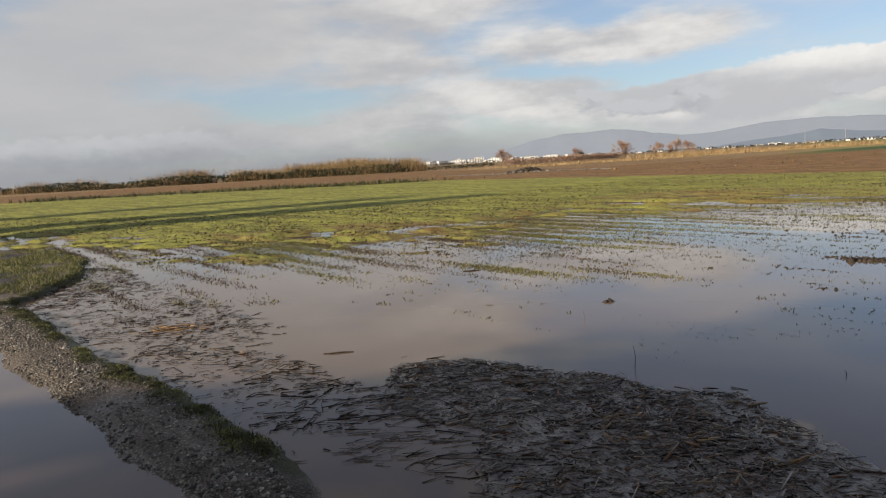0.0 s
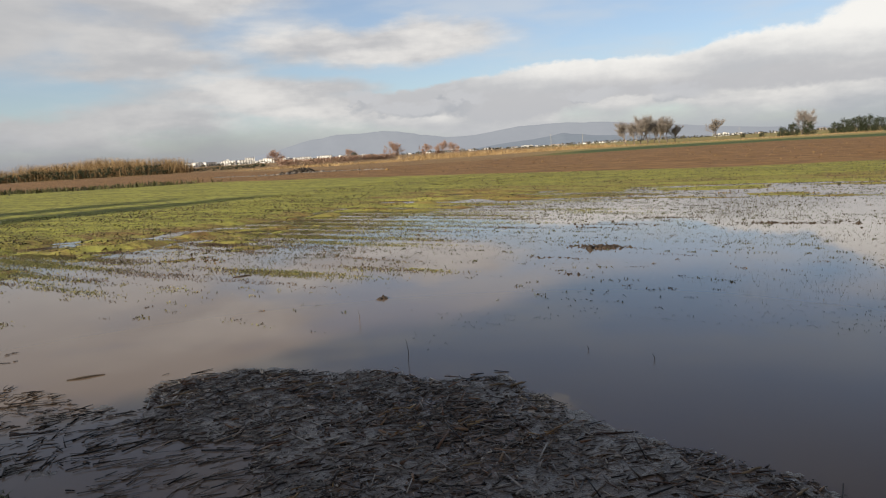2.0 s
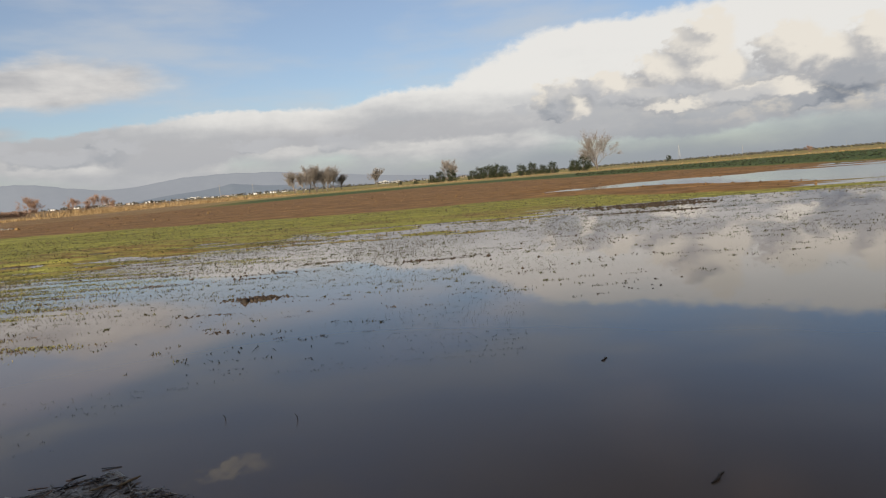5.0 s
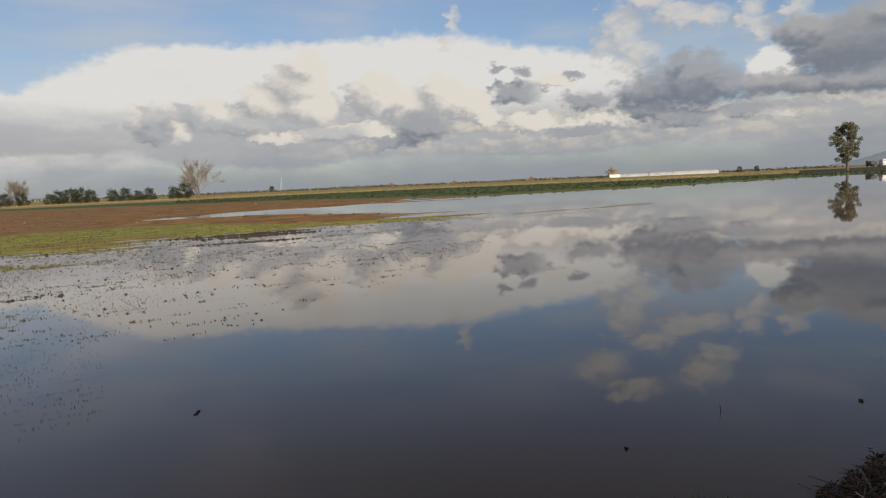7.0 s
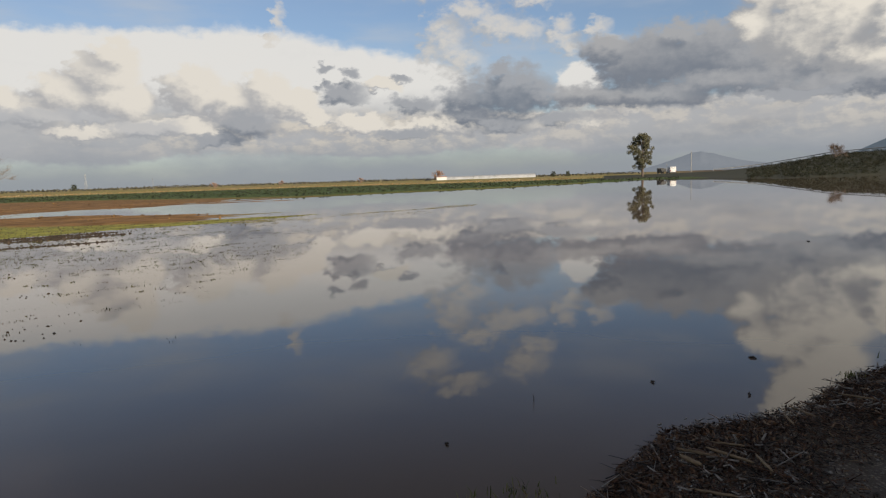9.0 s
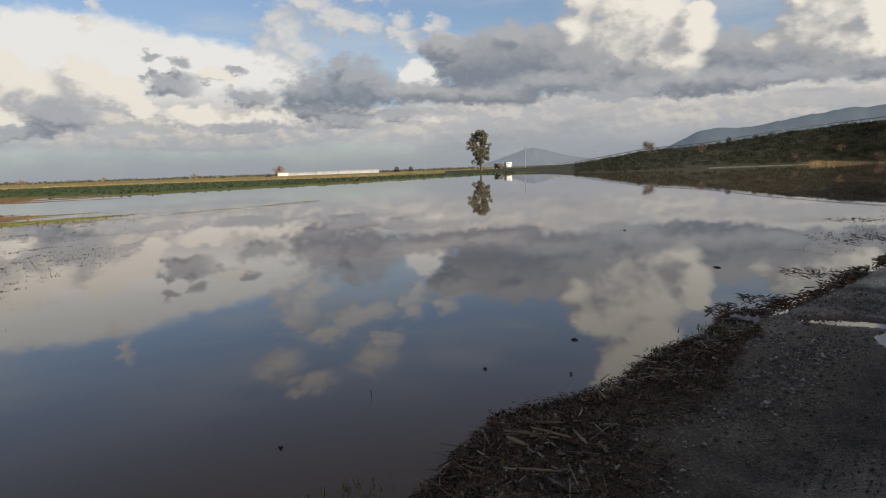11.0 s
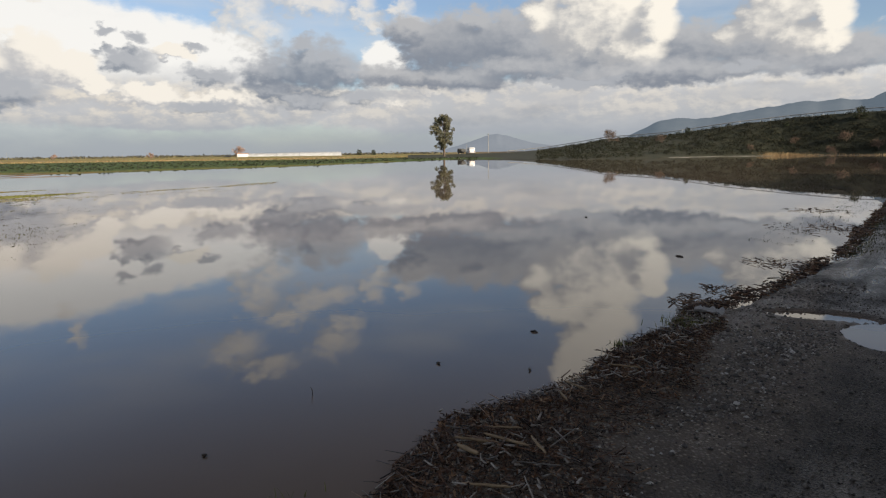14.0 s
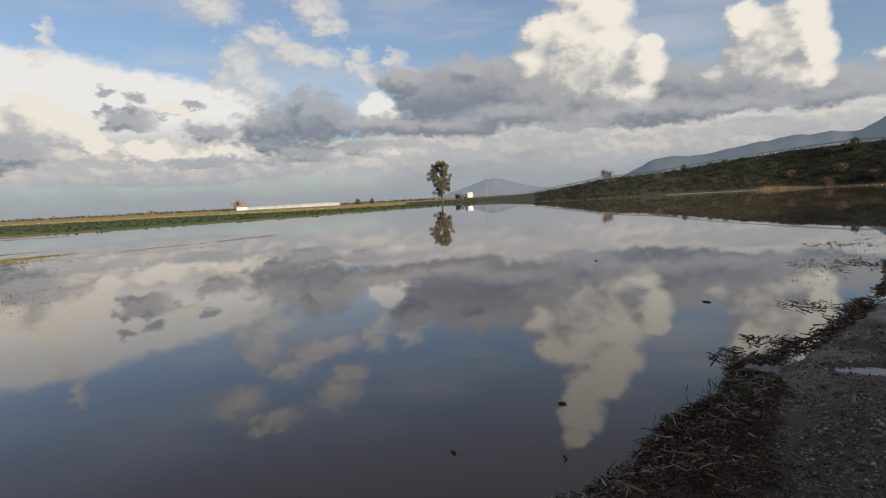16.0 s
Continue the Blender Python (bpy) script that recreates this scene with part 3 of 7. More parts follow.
HILL_LOW = material("hazy_low_hill", (0.05, 0.06, 0.07), (0.075, 0.082, 0.09), 1.0, 0.004, 0.0, 0.03, spec=0.0)
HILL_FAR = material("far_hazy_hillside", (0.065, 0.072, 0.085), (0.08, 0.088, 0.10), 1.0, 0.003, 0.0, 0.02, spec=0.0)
SILVER = material("silver_car_paint", (0.40, 0.41, 0.40), (0.50, 0.51, 0.50), 0.28, 3.0, 0.02, 90.0, metallic=0.75)
PLASTIC = material("black_plastic", (0.012, 0.012, 0.013), (0.026, 0.026, 0.028), 0.5, 8.0, 0.1, 90.0)
RUBBER = material("tyre_rubber", (0.014, 0.014, 0.014), (0.036, 0.034, 0.032), 0.8, 10.0, 0.2, 60.0)
ALLOY = material("wheel_alloy", (0.32, 0.32, 0.33), (0.48, 0.48, 0.49), 0.35, 8.0, 0.05, 60.0, metallic=0.9)
RED_LAMP = material("red_lamp_lens", (0.22, 0.012, 0.010), (0.38, 0.03, 0.02), 0.2, 10.0, 0.0)
AMBER = material("amber_lamp_lens", (0.42, 0.09, 0.02), (0.60, 0.16, 0.04), 0.2, 10.0, 0.0)
CLEAR_LAMP = material("clear_lamp_lens", (0.5, 0.5, 0.5), (0.7, 0.7, 0.7), 0.1, 10.0, 0.0)
# backdrop ranges, kilometres off: the haze before them is put in as emission
for m, haze_glow in ((HILL_MID, (0.172, 0.193, 0.222, 1)), (HILL, (0.088, 0.112, 0.135, 1)), (HILL_LOW, (0.18, 0.20, 0.228, 1)), (HILL_FAR, (0.245, 0.258, 0.283, 1))):
    m.node_tree.nodes["Principled BSDF"].inputs["Emission Color"].default_value = haze_glow
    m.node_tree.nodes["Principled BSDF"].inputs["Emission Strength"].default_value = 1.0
MIRROR = bpy.data.materials.new("mirror_glass")
MIRROR.use_nodes = True
MIRROR.node_tree.nodes["Principled BSDF"].inputs["Base Color"].default_value = (0.10, 0.11, 0.125, 1)
MIRROR.node_tree.nodes["Principled BSDF"].inputs["Metallic"].default_value = 1.0
MIRROR.node_tree.nodes["Principled BSDF"].inputs["Roughness"].default_value = 0.03

# ---- plan helpers ----
ROAD_WAY = radians(147)                                   # the road's bearing
ALONG = np.array([math.sin(ROAD_WAY), math.cos(ROAD_WAY)])   # along the road
ACROSS = np.array([-ALONG[1], ALONG[0]])                     # towards the flooded field


ROW_WAY = radians(140)                                    # the crop rows' bearing
ROW_ALONG = np.array([math.sin(ROW_WAY), math.cos(ROW_WAY)])
ROW_ACROSS = np.array([-ROW_ALONG[1], ROW_ALONG[0]])


def along_rows(x, y):
    """Distance along and across the crop rows."""
    return x * ROW_ALONG[0] + y * ROW_ALONG[1], x * ROW_ACROSS[0] + y * ROW_ACROSS[1]


def row_xy(a, c):
    return a * ROW_ALONG[0] + c * ROW_ACROSS[0], a * ROW_ALONG[1] + c * ROW_ACROSS[1]


def road_xy(s, o):
    return s * ALONG[0] + o * ACROSS[0], s * ALONG[1] + o * ACROSS[1]


def polar(bearing, far, z=0.0):
    return Vector((1.2 + far * math.sin(radians(bearing)), 0.2 + far * math.cos(radians(bearing)), z))


def lattice(i, j, seed):
    n = (i.astype(np.int64) * 374761393 + j.astype(np.int64) * 668265263 + seed * 974634777) & 0xFFFFFFFF
    n = ((n ^ (n >> 13)) * 1274126177) & 0xFFFFFFFF
    return ((n ^ (n >> 16)) & 0xFFFF) / 65535.0


def smooth_noise(x, y, seed=1):
    i, j = np.floor(x), np.floor(y)
    u, v = x - i, y - j
    u, v = u * u * (3 - 2 * u), v * v * (3 - 2 * v)
    a, b = lattice(i, j, seed), lattice(i + 1, j, seed)
    c, d = lattice(i, j + 1, seed), lattice(i + 1, j + 1, seed)
    return (a * (1 - u) + b * u) * (1 - v) + (c * (1 - u) + d * u) * v


def rough_noise(x, y, octaves=4, seed=1):
    """About -0.5 to 0.5."""
    total, size, amp = 0.0, 0.0, 1.0
    for k in range(octaves):
        total = total + amp * smooth_noise(x * 2**k, y * 2**k, seed + k)
        size, amp = size + amp, amp * 0.5
    return total / size - 0.5


def ramp01(x, lo, hi):
    t = np.clip((x - lo) / (hi - lo), 0, 1)
    return t * t * (3 - 2 * t)


# the edge of the land along the road: distance along, distance across
SHORE_S = np.array([-60, -40, -30, -24, -21, -18, -15, -13, -12.3, -11, -8.8, -7.5, -6.7, -6.0, -4.9, -3.9, -3.3, -1.7, 0.2, 1.7, 2.8, 3.3, 3.8, 4.2, 4.6, 5.05, 5.5, 6.0, 6.6, 7.4, 8.1, 8.9, 10.4, 12.3, 17.7, 25, 37, 43, 46, 48, 400])
SHORE_O = np.array([-5.0, -5.0, -4.0, -1.5, 0.2, 0.7, 0.5, -0.2, -0.6, -0.29, 0.06, 0.33, 0.6, 0.79, 1.06, 1.12, 1.12, 1.7, 2.5, 2.85, 3.45, 3.6, 3.74, 3.58, 3.5, 3.42, 3.52, 3.5, 3.36, 3.56, 3.32, 3.18, 3.04, 2.86, 2.97, 3.15, 2.75, 1.9, 0.6, -3.0, -3.0])


def shore(s):
    return np.interp(s, SHORE_S, SHORE_O) + 0.16 * rough_noise(s * 1.3, s * 0, 4, 5) + 0.10 * rough_noise(s * 6, s * 0, 3, 15)


def road_height(s, o):
    """The land strip along the flood: asphalt, gravel edge, puddles and the far flooded dip."""
    inland = shore(s) - o
    x, y = road_xy(s, o)
    crisp = ramp01(s, -2.6, -3.6)
    z = -0.10 + 0.17 * (ramp01(inland, -0.30, 0.55) * (1 - crisp) + ramp01(inland, -0.16, 0.10) * crisp) + 0.028 * rough_noise(x * 0.6, y * 0.6, 2, 21) + 0.012 * rough_noise(x * 7, y * 7, 3, 31)
    berm = ramp01(s, 1.0, 2.4) * ramp01(s, 7.3, 6.2) * ramp01(inland, 0.0, 0.35) * ramp01(inland, 1.7, 0.9)
    z = z + berm * (0.05 + 0.07 * rough_noise(x * 2.2, y * 2.2, 4, 41))
    wob = 0.5 * rough_noise(x * 1.7, y * 1.7, 4, 51)
    pool = np.hypot((s - 7.55 - 0.25 * (1.6 - o)) / 0.62, (o - 1.5) / 0.62) + 0.4 * wob
    tail = np.hypot((s - 7.9 + 0.25 * (o - 2.4)) / 0.19, (o - 2.38) / 0.46) + wob * 0.3
    under = np.hypot((s - 7.9) / 0.36, (o - 0.7) / 0.9) + 0.4 * wob
    z = z - 0.048 * ramp01(np.hypot((s - 7.6) / 1.5, (o - 1.5) / 2.1), 1.25, 0.65)
    z = z - 0.12 * ramp01(np.minimum(np.minimum(pool, tail), under), 1.15, 0.7)
    line = 0.52 + 0.235 * (s + 3.9)
    left_pool = ramp01(line - o + 0.5 * wob, -0.25, 0.25) * ramp01(s, -3.2, -3.9) * ramp01(o, -4.0, -3.0)
    z = z - 0.13 * left_pool
    # the right verge sinks under water further on
    ditch = ramp01(s, 11, 17) * ramp01(o, 0.25, -0.35 + 0 * s) * ramp01(o, -1.5, -1.1) * ramp01(s, 47, 44)
    z = z - 0.14 * ditch + 0.05 * ramp01(s, 11, 16) * ramp01(np.abs(o - 1.4), 1.6, 0.2) * ramp01(s, 46, 40)
    dip = ramp01(s, 41.0, 48.0) * ramp01(o, -1.3, -0.6)
    return z - 0.30 * dip


# bearings and distances of the field's edges round the first stand
B_WATER, R_WATER = [-180, -60, -38, -32, -23, -7, 1, 7, 13, 19, 24, 29, 34, 42, 50, 55, 62, 71, 78, 85, 92, 99, 103], [30, 30, 30, 23, 18.5, 17.5, 19.5, 22.5, 25.5, 25.8, 25.3, 25, 24.4, 23.8, 25.2, 28, 28.8, 28.4, 30, 32, 36, 41, 46]
B_BROWN, R_BROWN = [-180, -36, -29, -20, -12, -2, 2, 10.6, 20, 30, 39, 47, 52, 56, 59, 63, 71, 80, 88, 99, 180], [105, 105, 96, 84, 75, 70, 62, 52.5, 45.2, 40, 37.6, 38.6, 39.4, 38.5, 35.5, 33.4, 33.1, 34.6, 38, 42, 46]
B_POOL, R_POOL = [20, 27, 34, 44, 51, 56, 63, 71, 80, 87, 97, 106, 110, 113, 118], [112, 112, 124, 138, 126, 112, 106, 88, 78, 85, 97, 128, 152, 145, 124]
B_SOAK, R_SOAK, R_DRAIN = [46, 55, 63, 71, 80, 95], [50, 48, 47, 44, 42.5, 42], [51, 55.5, 59, 65, 66, 68]
B_FOOT, R_FOOT = [100, 106, 110, 112, 116, 120, 129, 136, 144, 148, 152, 160], [96, 131, 160, 150, 125, 121, 141, 152, 147, 137, 133, 140]
B_TOP, R_TOP = [-40, -4, 3, 11, 22, 28, 34, 45, 55, 64, 78, 87, 97, 106, 112], [210, 190, 112, 98, 104, 150, 175, 172, 172, 190, 200, 190, 175, 205, 215]


def field_layers(x, y):
    """Height and the shares of crop, plough, far green crop and dry grass."""
    dx, dy = x - 1.2, y - 0.2
    r, az = np.hypot(dx, dy), np.degrees(np.arctan2(dx, dy))
    r_w, r_b = np.interp(az, B_WATER, R_WATER), np.interp(az, B_BROWN, R_BROWN)
    r_p, r_t = np.interp(az, B_POOL, R_POOL), np.interp(az, B_TOP, R_TOP)
    ra, rc = along_rows(x, y)
    turned = ramp01(az, -2, 16)
    strips = turned * (0.65 * rough_noise(ra / 6.0, rc / 0.9, 4, 61) + 0.55 * rough_noise(ra / 2.2, rc / 0.35, 3, 63)) + (1 - turned) * (0.75 * rough_noise(x / 3.0, y / 1.0, 4, 62) + 0.5 * rough_noise(x / 1.1, y / 0.4, 3, 64))
    blots = rough_noise(ra / 1.2, rc / 0.6, 5, 71)
    calm = 1 - 0.62 * ramp01(az, 14, 30) - 0.2 * ramp01(az, 48, 66)
    strips, blots = strips * calm, blots * calm
    rise = np.clip((r - r_w) / (0.36 * r_w), -1.0, 1.0)
    h = 0.060 * rise + 0.34 * strips * (1 - 0.8 * ramp01(rise, 0.05, 0.6)) * ramp01(rise, -1.1, -0.35) + 0.24 * blots * ramp01(rise, -1.0, -0.2) * (1 - 0.8 * ramp01(rise, 0.05, 0.6)) + 0.03 * ramp01(rise, 0.05, 0.5)
    h = np.where(rise <= -0.999, -0.16 + 0.10 * strips, h)
    # the crop's tongue narrows to the right and sinks
    h = h - 0.03 * ramp01(az, 70, 88) - 0.025 * ramp01(az, 56, 76) - 0.06 * ramp01(az, 80, 92) - 0.35 * ramp01(az, 96, 103)
    brown = ramp01(r - r_b + 2.5 * rough_noise(x / 4, y / 4, 3, 81), -0.8, 0.8)
    u, v = x * math.sin(radians(157)) + y * math.cos(radians(157)), x * math.cos(radians(157)) - y * math.sin(radians(157))
    furrows = rough_noise(u / 9.0, v / 1.1, 4, 91)
    brown = brown * ramp01(az, 112, 104)
    # water lies in a band of the plough, with soaked streaks before and behind it
    streaks = rough_noise(u / 9.0, v / 0.9, 4, 95)
    wander = 7.0 * rough_noise(u / 16.0, v / 3.0, 3, 96)
    band = ramp01(az, 44, 56) * ramp01(r - np.interp(az, B_SOAK, R_SOAK) + wander, -1.2, 1.2) * ramp01(np.interp(az, B_SOAK, R_DRAIN) - r + wander, -1.2, 1.2)
    soak = ramp01(az, 44, 54)
    hb = (0.10 + 0.10 * furrows) * (1 - soak) + soak * (0.26 * streaks + np.interp(az, [46, 60, 70, 78, 86], [0.09, 0.07, 0.03, -0.02, -0.12])) - 0.16 * band
    h = h * (1 - brown) + hb * brown
    far_green = ramp01(r - r_p, -1.0, 2.0) * ramp01(az, 22, 30) * ramp01(az, 118, 113)
    h = h * (1 - far_green) + (0.14 + 0.05 * furrows) * far_green
    # open flood towards the embankment
    r_f = np.interp(az, B_FOOT, R_FOOT)
    flood = ramp01(az, 101, 104) * ramp01(r - r_f, 2, -2) * ramp01(az, 149.2, 148.6)
    h = h * (1 - flood) - 0.25 * flood
    behind = np.maximum(ramp01(az, 149.0, 150.0), ramp01(az, -50, -62))
    h = h * (1 - behind) + 0.06 * behind
    over = ramp01(r, 230, 400)
    h = h * (1 - over) + 0.2 * over
    dry = np.maximum(ramp01(r - r_t, -2, 3) * (0.55 + 0.9 * rough_noise(x / 30, y / 30, 4, 101)), behind * 0.35)
    crop = ramp01(rise, -1.0, -0.45) * ramp01(az, 114, 106)
    brown = brown * (1 - ramp01(az, 72, 80) * ramp01(r, 62, 50))
    lush = np.maximum(ramp01(rise + 0.5 * strips, 0.25, 0.8), 0.9 * ramp01(az, 50, 60))
    return h, np.clip(crop, 0, 1), brown * (1 - far_green), far_green * (1 - ramp01(r - r_t, -2, 3)), np.clip(dry, 0, 1) * ramp01(r, 30, 60) * ramp01(az, 116, 111), lush


def sheet_mesh(name, x, y, z, mat, layers=None):
    """A grid of points as one smooth mesh, with named layers on its points."""
    rows, cols = x.shape
    k = np.arange(rows * cols).reshape(rows, cols)
    quads = np.stack([k[:-1, :-1], k[:-1, 1:], k[1:, 1:], k[1:, :-1]], -1).reshape(-1, 4)
    return quick_mesh(name, np.stack([x, y, z], -1).reshape(-1, 3), quads, mat, layers, True)


def quick_mesh(name, points, faces, mat, layers=None, smooth=False):
    me = bpy.data.meshes.new(name)
    points, faces = np.asarray(points, np.float32), np.asarray(faces, np.int32)
    n = faces.shape[1]
    me.vertices.add(len(points))
    me.vertices.foreach_set("co", points.ravel())
    me.loops.add(faces.size)
    me.loops.foreach_set("vertex_index", faces.ravel())
    me.polygons.add(len(faces))
    me.polygons.foreach_set("loop_start", np.arange(0, faces.size, n, dtype=np.int32))
    if smooth:
        me.polygons.foreach_set("use_smooth", np.ones(len(faces), bool))
    me.update(calc_edges=True)
    for key, values in (layers or {}).items():
        me.attributes.new(key, "FLOAT", "POINT").data.foreach_set("value", np.asarray(values, np.float32).ravel())
    me.materials.append(mat)
    return me


def thing(name, label="", category="", group="", kind="", at=None):
    ob = new(name)
    if at is not None:
        ob.matrix_basis = at if isinstance(at, Matrix) else Matrix.Translation(at)
    return tagged(ob, label, category, group, kind)


def piece(name, me, parent=None, label="", at=None):
    ob = new(name, me)
    ob.parent = parent
    if at is not None:
        ob.matrix_basis = at
    return tagged(ob, label)


# ---- ground, water, road ----
steps = np.concatenate([np.arange(-44, 157, 0.32), np.arange(157, 316.1, 3.0)])
rings = np.concatenate([np.arange(0.6, 4, 0.08), np.arange(4, 26, 0.11), np.geomspace(26, 72, 150), np.geomspace(72.8, 320, 84), np.geomspace(340, 4900, 36)])
az, rad = np.meshgrid(np.radians(steps), rings)
gx, gy = 1.2 + rad * np.sin(az), 0.2 + rad * np.cos(az)
gz, crop, plough, green, dry, lush = field_layers(gx, gy)
gs, go = gx * ALONG[0] + gy * ALONG[1], gx * ACROSS[0] + gy * ACROSS[1]
strip = ramp01(shore(gs) - go, -0.9, -0.3) * ramp01(go, -7.2, -6.8) * ramp01(gs, -34, -33) * ramp01(gs, 50.5, 49.5)
gz = gz * (1 - strip) - 0.32 * strip
tagged(new("ground", sheet_mesh("ground", gx, gy, gz, SOIL, {"crop": crop, "plough": plough, "green": green, "dry": dry, "lush": lush})),
       "flooded farmland of crop rows, brown plough and dry grass", "ground", kind="structure")

wx, wy = np.meshgrid(np.linspace(-260, 300, 15), np.linspace(-260, 300, 15))
tagged(new("water", sheet_mesh("water", wx, wy, wx * 0, WATER)), "still muddy flood water mirroring the clouds", "water", kind="structure")

rs = np.concatenate([np.arange(-34, -13, 0.25), np.arange(-13, 13, 0.06), np.arange(13, 50, 0.14)])
ro = np.linspace(0, 1, 150)
rs2, ro2 = np.meshgrid(rs, ro, indexing="ij")
edge = shore(rs2) + 0.5
ro2 = -7.0 + (edge + 7.0) * (1 - (1 - ro2) ** 1.35)
rx, ry = road_xy(rs2, ro2)
rz = road_height(rs2, ro2)
inland = shore(rs2) - ro2
grav = ramp01(inland, 2.3, 1.2) * ramp01(rs2, 9.5, 7.5) * np.interp(rs2, [-3.5, -1.5], [0.42, 0.62]) + 0.5 * ramp01(np.abs(inland - 0.5), 0.45, 0.1)
grav = np.maximum(grav, 0.45 * ramp01(ro2, 0.6, -0.2) * ramp01(rs2, 9.5, 8.6) * ramp01(rs2, 8.0, 8.4))
silt = ramp01(np.hypot((rs2 - 7.45) / 0.75, (ro2 - 2.6) / 0.9), 1.1, 0.6)
moss = ramp01(inland, 0.26, 0.08) * (ramp01(rs2, -3.2, -4.0) + ramp01(rs2, 9, 16)) + ramp01(ro2, -1.3, -1.8) * ramp01(rs2, 9, 14)
damp = 0.42 + 0.35 * ramp01(inland, 1.4, 2.4) * ramp01(rs2, 1.0, 2.0) + 0.30 * ramp01(rs2, 8.0, 11) + 0.3 * ramp01(rz, 0.06, 0.0) + 0.3 * rough_noise(rx / 1.5, ry / 1.5, 3, 111)
tagged(new("road", sheet_mesh("road", rx, ry, rz, ROAD, {"gravel": grav, "wet": damp, "moss": moss, "silt": silt})),
       "worn wet asphalt lane with gravel edges and puddles", "road", kind="structure")

# ---- plants ----
def tube(points, radii, sides=5):
    """Vertices and quads of a tapered, bent tube."""
    points = [Vector(p) for p in points]
    vs, fs = [], []
    for k, p in enumerate(points):
        way = (points[min(k + 1, len(points) - 1)] - points[max(k - 1, 0)]).normalized()
        side = way.cross(Vector((0.31, 0.87, 0.12))).normalized()
        other = way.cross(side)
        for i in range(sides):
            a = 2 * math.pi * i / sides
            vs.append(tuple(p + (side * math.cos(a) + other * math.sin(a)) * radii[k]))
        if k:
            for i in range(sides):
                j = (i + 1) % sides
                fs.append(((k - 1) * sides + i, (k - 1) * sides + j, k * sides + j, k * sides + i))
    return vs, fs


class Heap:
    """Collects loose quads into one mesh."""

    def __init__(self):
        self.v, self.f, self.n = [], [], 0

    def add(self, vs, fs):
        self.v.append(np.asarray(vs, float).reshape(-1, 3))
        self.f.append(np.asarray(fs, int).reshape(-1, 4) + self.n)
        self.n += len(self.v[-1])

    def mesh(self, name, mat, smooth=False):
        return quick_mesh(name, np.concatenate(self.v), np.concatenate(self.f), mat, None, smooth)


def branches(r, height, levels, spread=0.55, sides=4, trunk=0.022, forks=(3, 5), first=0.3):
    """A bare tree's trunk heap, its limb heap, and the tips of its twigs."""
    wood, limbs, tips = Heap(), Heap(), []

    def grow(start, way, length, radius, level):
        pts, p, d = [start], start.copy(), way.copy()
        for k in range(3):
            d = (d + Vector(r.normal(0, 0.10, 3)) + Vector((0, 0, 0.06 * level))).normalized()
            p = p + d * length / 3
            pts.append(p.copy())
        vs, fs = tube(pts, [radius, radius * 0.85, radius * 0.7, radius * 0.5], sides if level < 2 else 3)
        (wood if level == 0 else limbs).add(vs, fs)
        if level >= 2:
            tips.extend(pts[1:])
        if level >= levels:
            return
        for k in range(int(r.integers(*forks)) + (4 if level == 0 else 0)):
            u = r.uniform(first, 1.0) if level == 0 else r.uniform(0.25, 1.0)
            m = min(int(u * 3), 2)
            at = pts[m].lerp(pts[m + 1], u * 3 - m)
            side = Vector(r.normal(0, 1, 3))
            side = (side - side.project(d)).normalized()
            turn = (d * (1 - spread) + side * spread * r.uniform(0.6, 1.3)).normalized()
            grow(at, turn, length * (r.uniform(0.95, 1.3) if level == 0 else r.uniform(0.5, 0.75)), radius * 0.5, level + 1)

    grow(Vector((0, 0, -0.2)), Vector((0.03, 0, 1)).normalized(), height * 0.36, height * trunk, 0)
    return wood, limbs, tips


def leaves(r, centres, radius, each, size, flat=1.0, stand=0.0):
    """Loose leaf quads scattered round given centres."""
    c = np.repeat(np.asarray(centres, float).reshape(-1, 3), each, 0)
    n = len(c)
    d = r.normal(0, 1, (n, 3))
    d /= np.linalg.norm(d, axis=1)[:, None]
    c = c + d * (r.uniform(0.15, 1, n) ** 0.6 * radius)[:, None] * [1, 1, flat]
    a = r.normal(0, 1, (n, 3)) + [0, 0, stand]
    a /= np.linalg.norm(a, axis=1)[:, None]
    b = np.cross(a, r.normal(0, 1, (n, 3)))
    b /= np.linalg.norm(b, axis=1)[:, None]
    s = (size * r.uniform(0.6, 1.4, n))[:, None]
    v = np.stack([c - a * s, c - b * s * 0.45, c + a * s, c + b * s * 0.45], 1).reshape(-1, 3)
    return v, np.arange(4 * n).reshape(-1, 4)


def bare_tree(seed, height, levels=4, mat=TWIG, wide=0.55, label="leafless tree with fine spreading twigs", spray=7, first=0.25):
    r = np.random.default_rng(seed)
    t = thing("bare_tree", label, "tree")
    wood, limbs, tips = branches(r, height, levels, wide, first=first)
    piece("trunk", wood.mesh("trunk", BARK), t)
    piece("branch_crown", limbs.mesh("branch_crown", mat), t)
    fine = Heap()
    for p in tips:
        for k in range(spray):
            q = p + Vector(r.normal(0, 1, 3)) * height * 0.04 + (p - Vector((0, 0, height * 0.25))).normalized() * height * 0.10
            side = (q - p).cross(Vector(r.normal(0, 1, 3))).normalized() * height * 0.0013
            fine.add([p - side, p + side, q + side * 0.4, q - side * 0.4], [(0, 1, 2, 3)])
    piece("twig_spray", fine.mesh("twig_spray", mat), t)
    return t


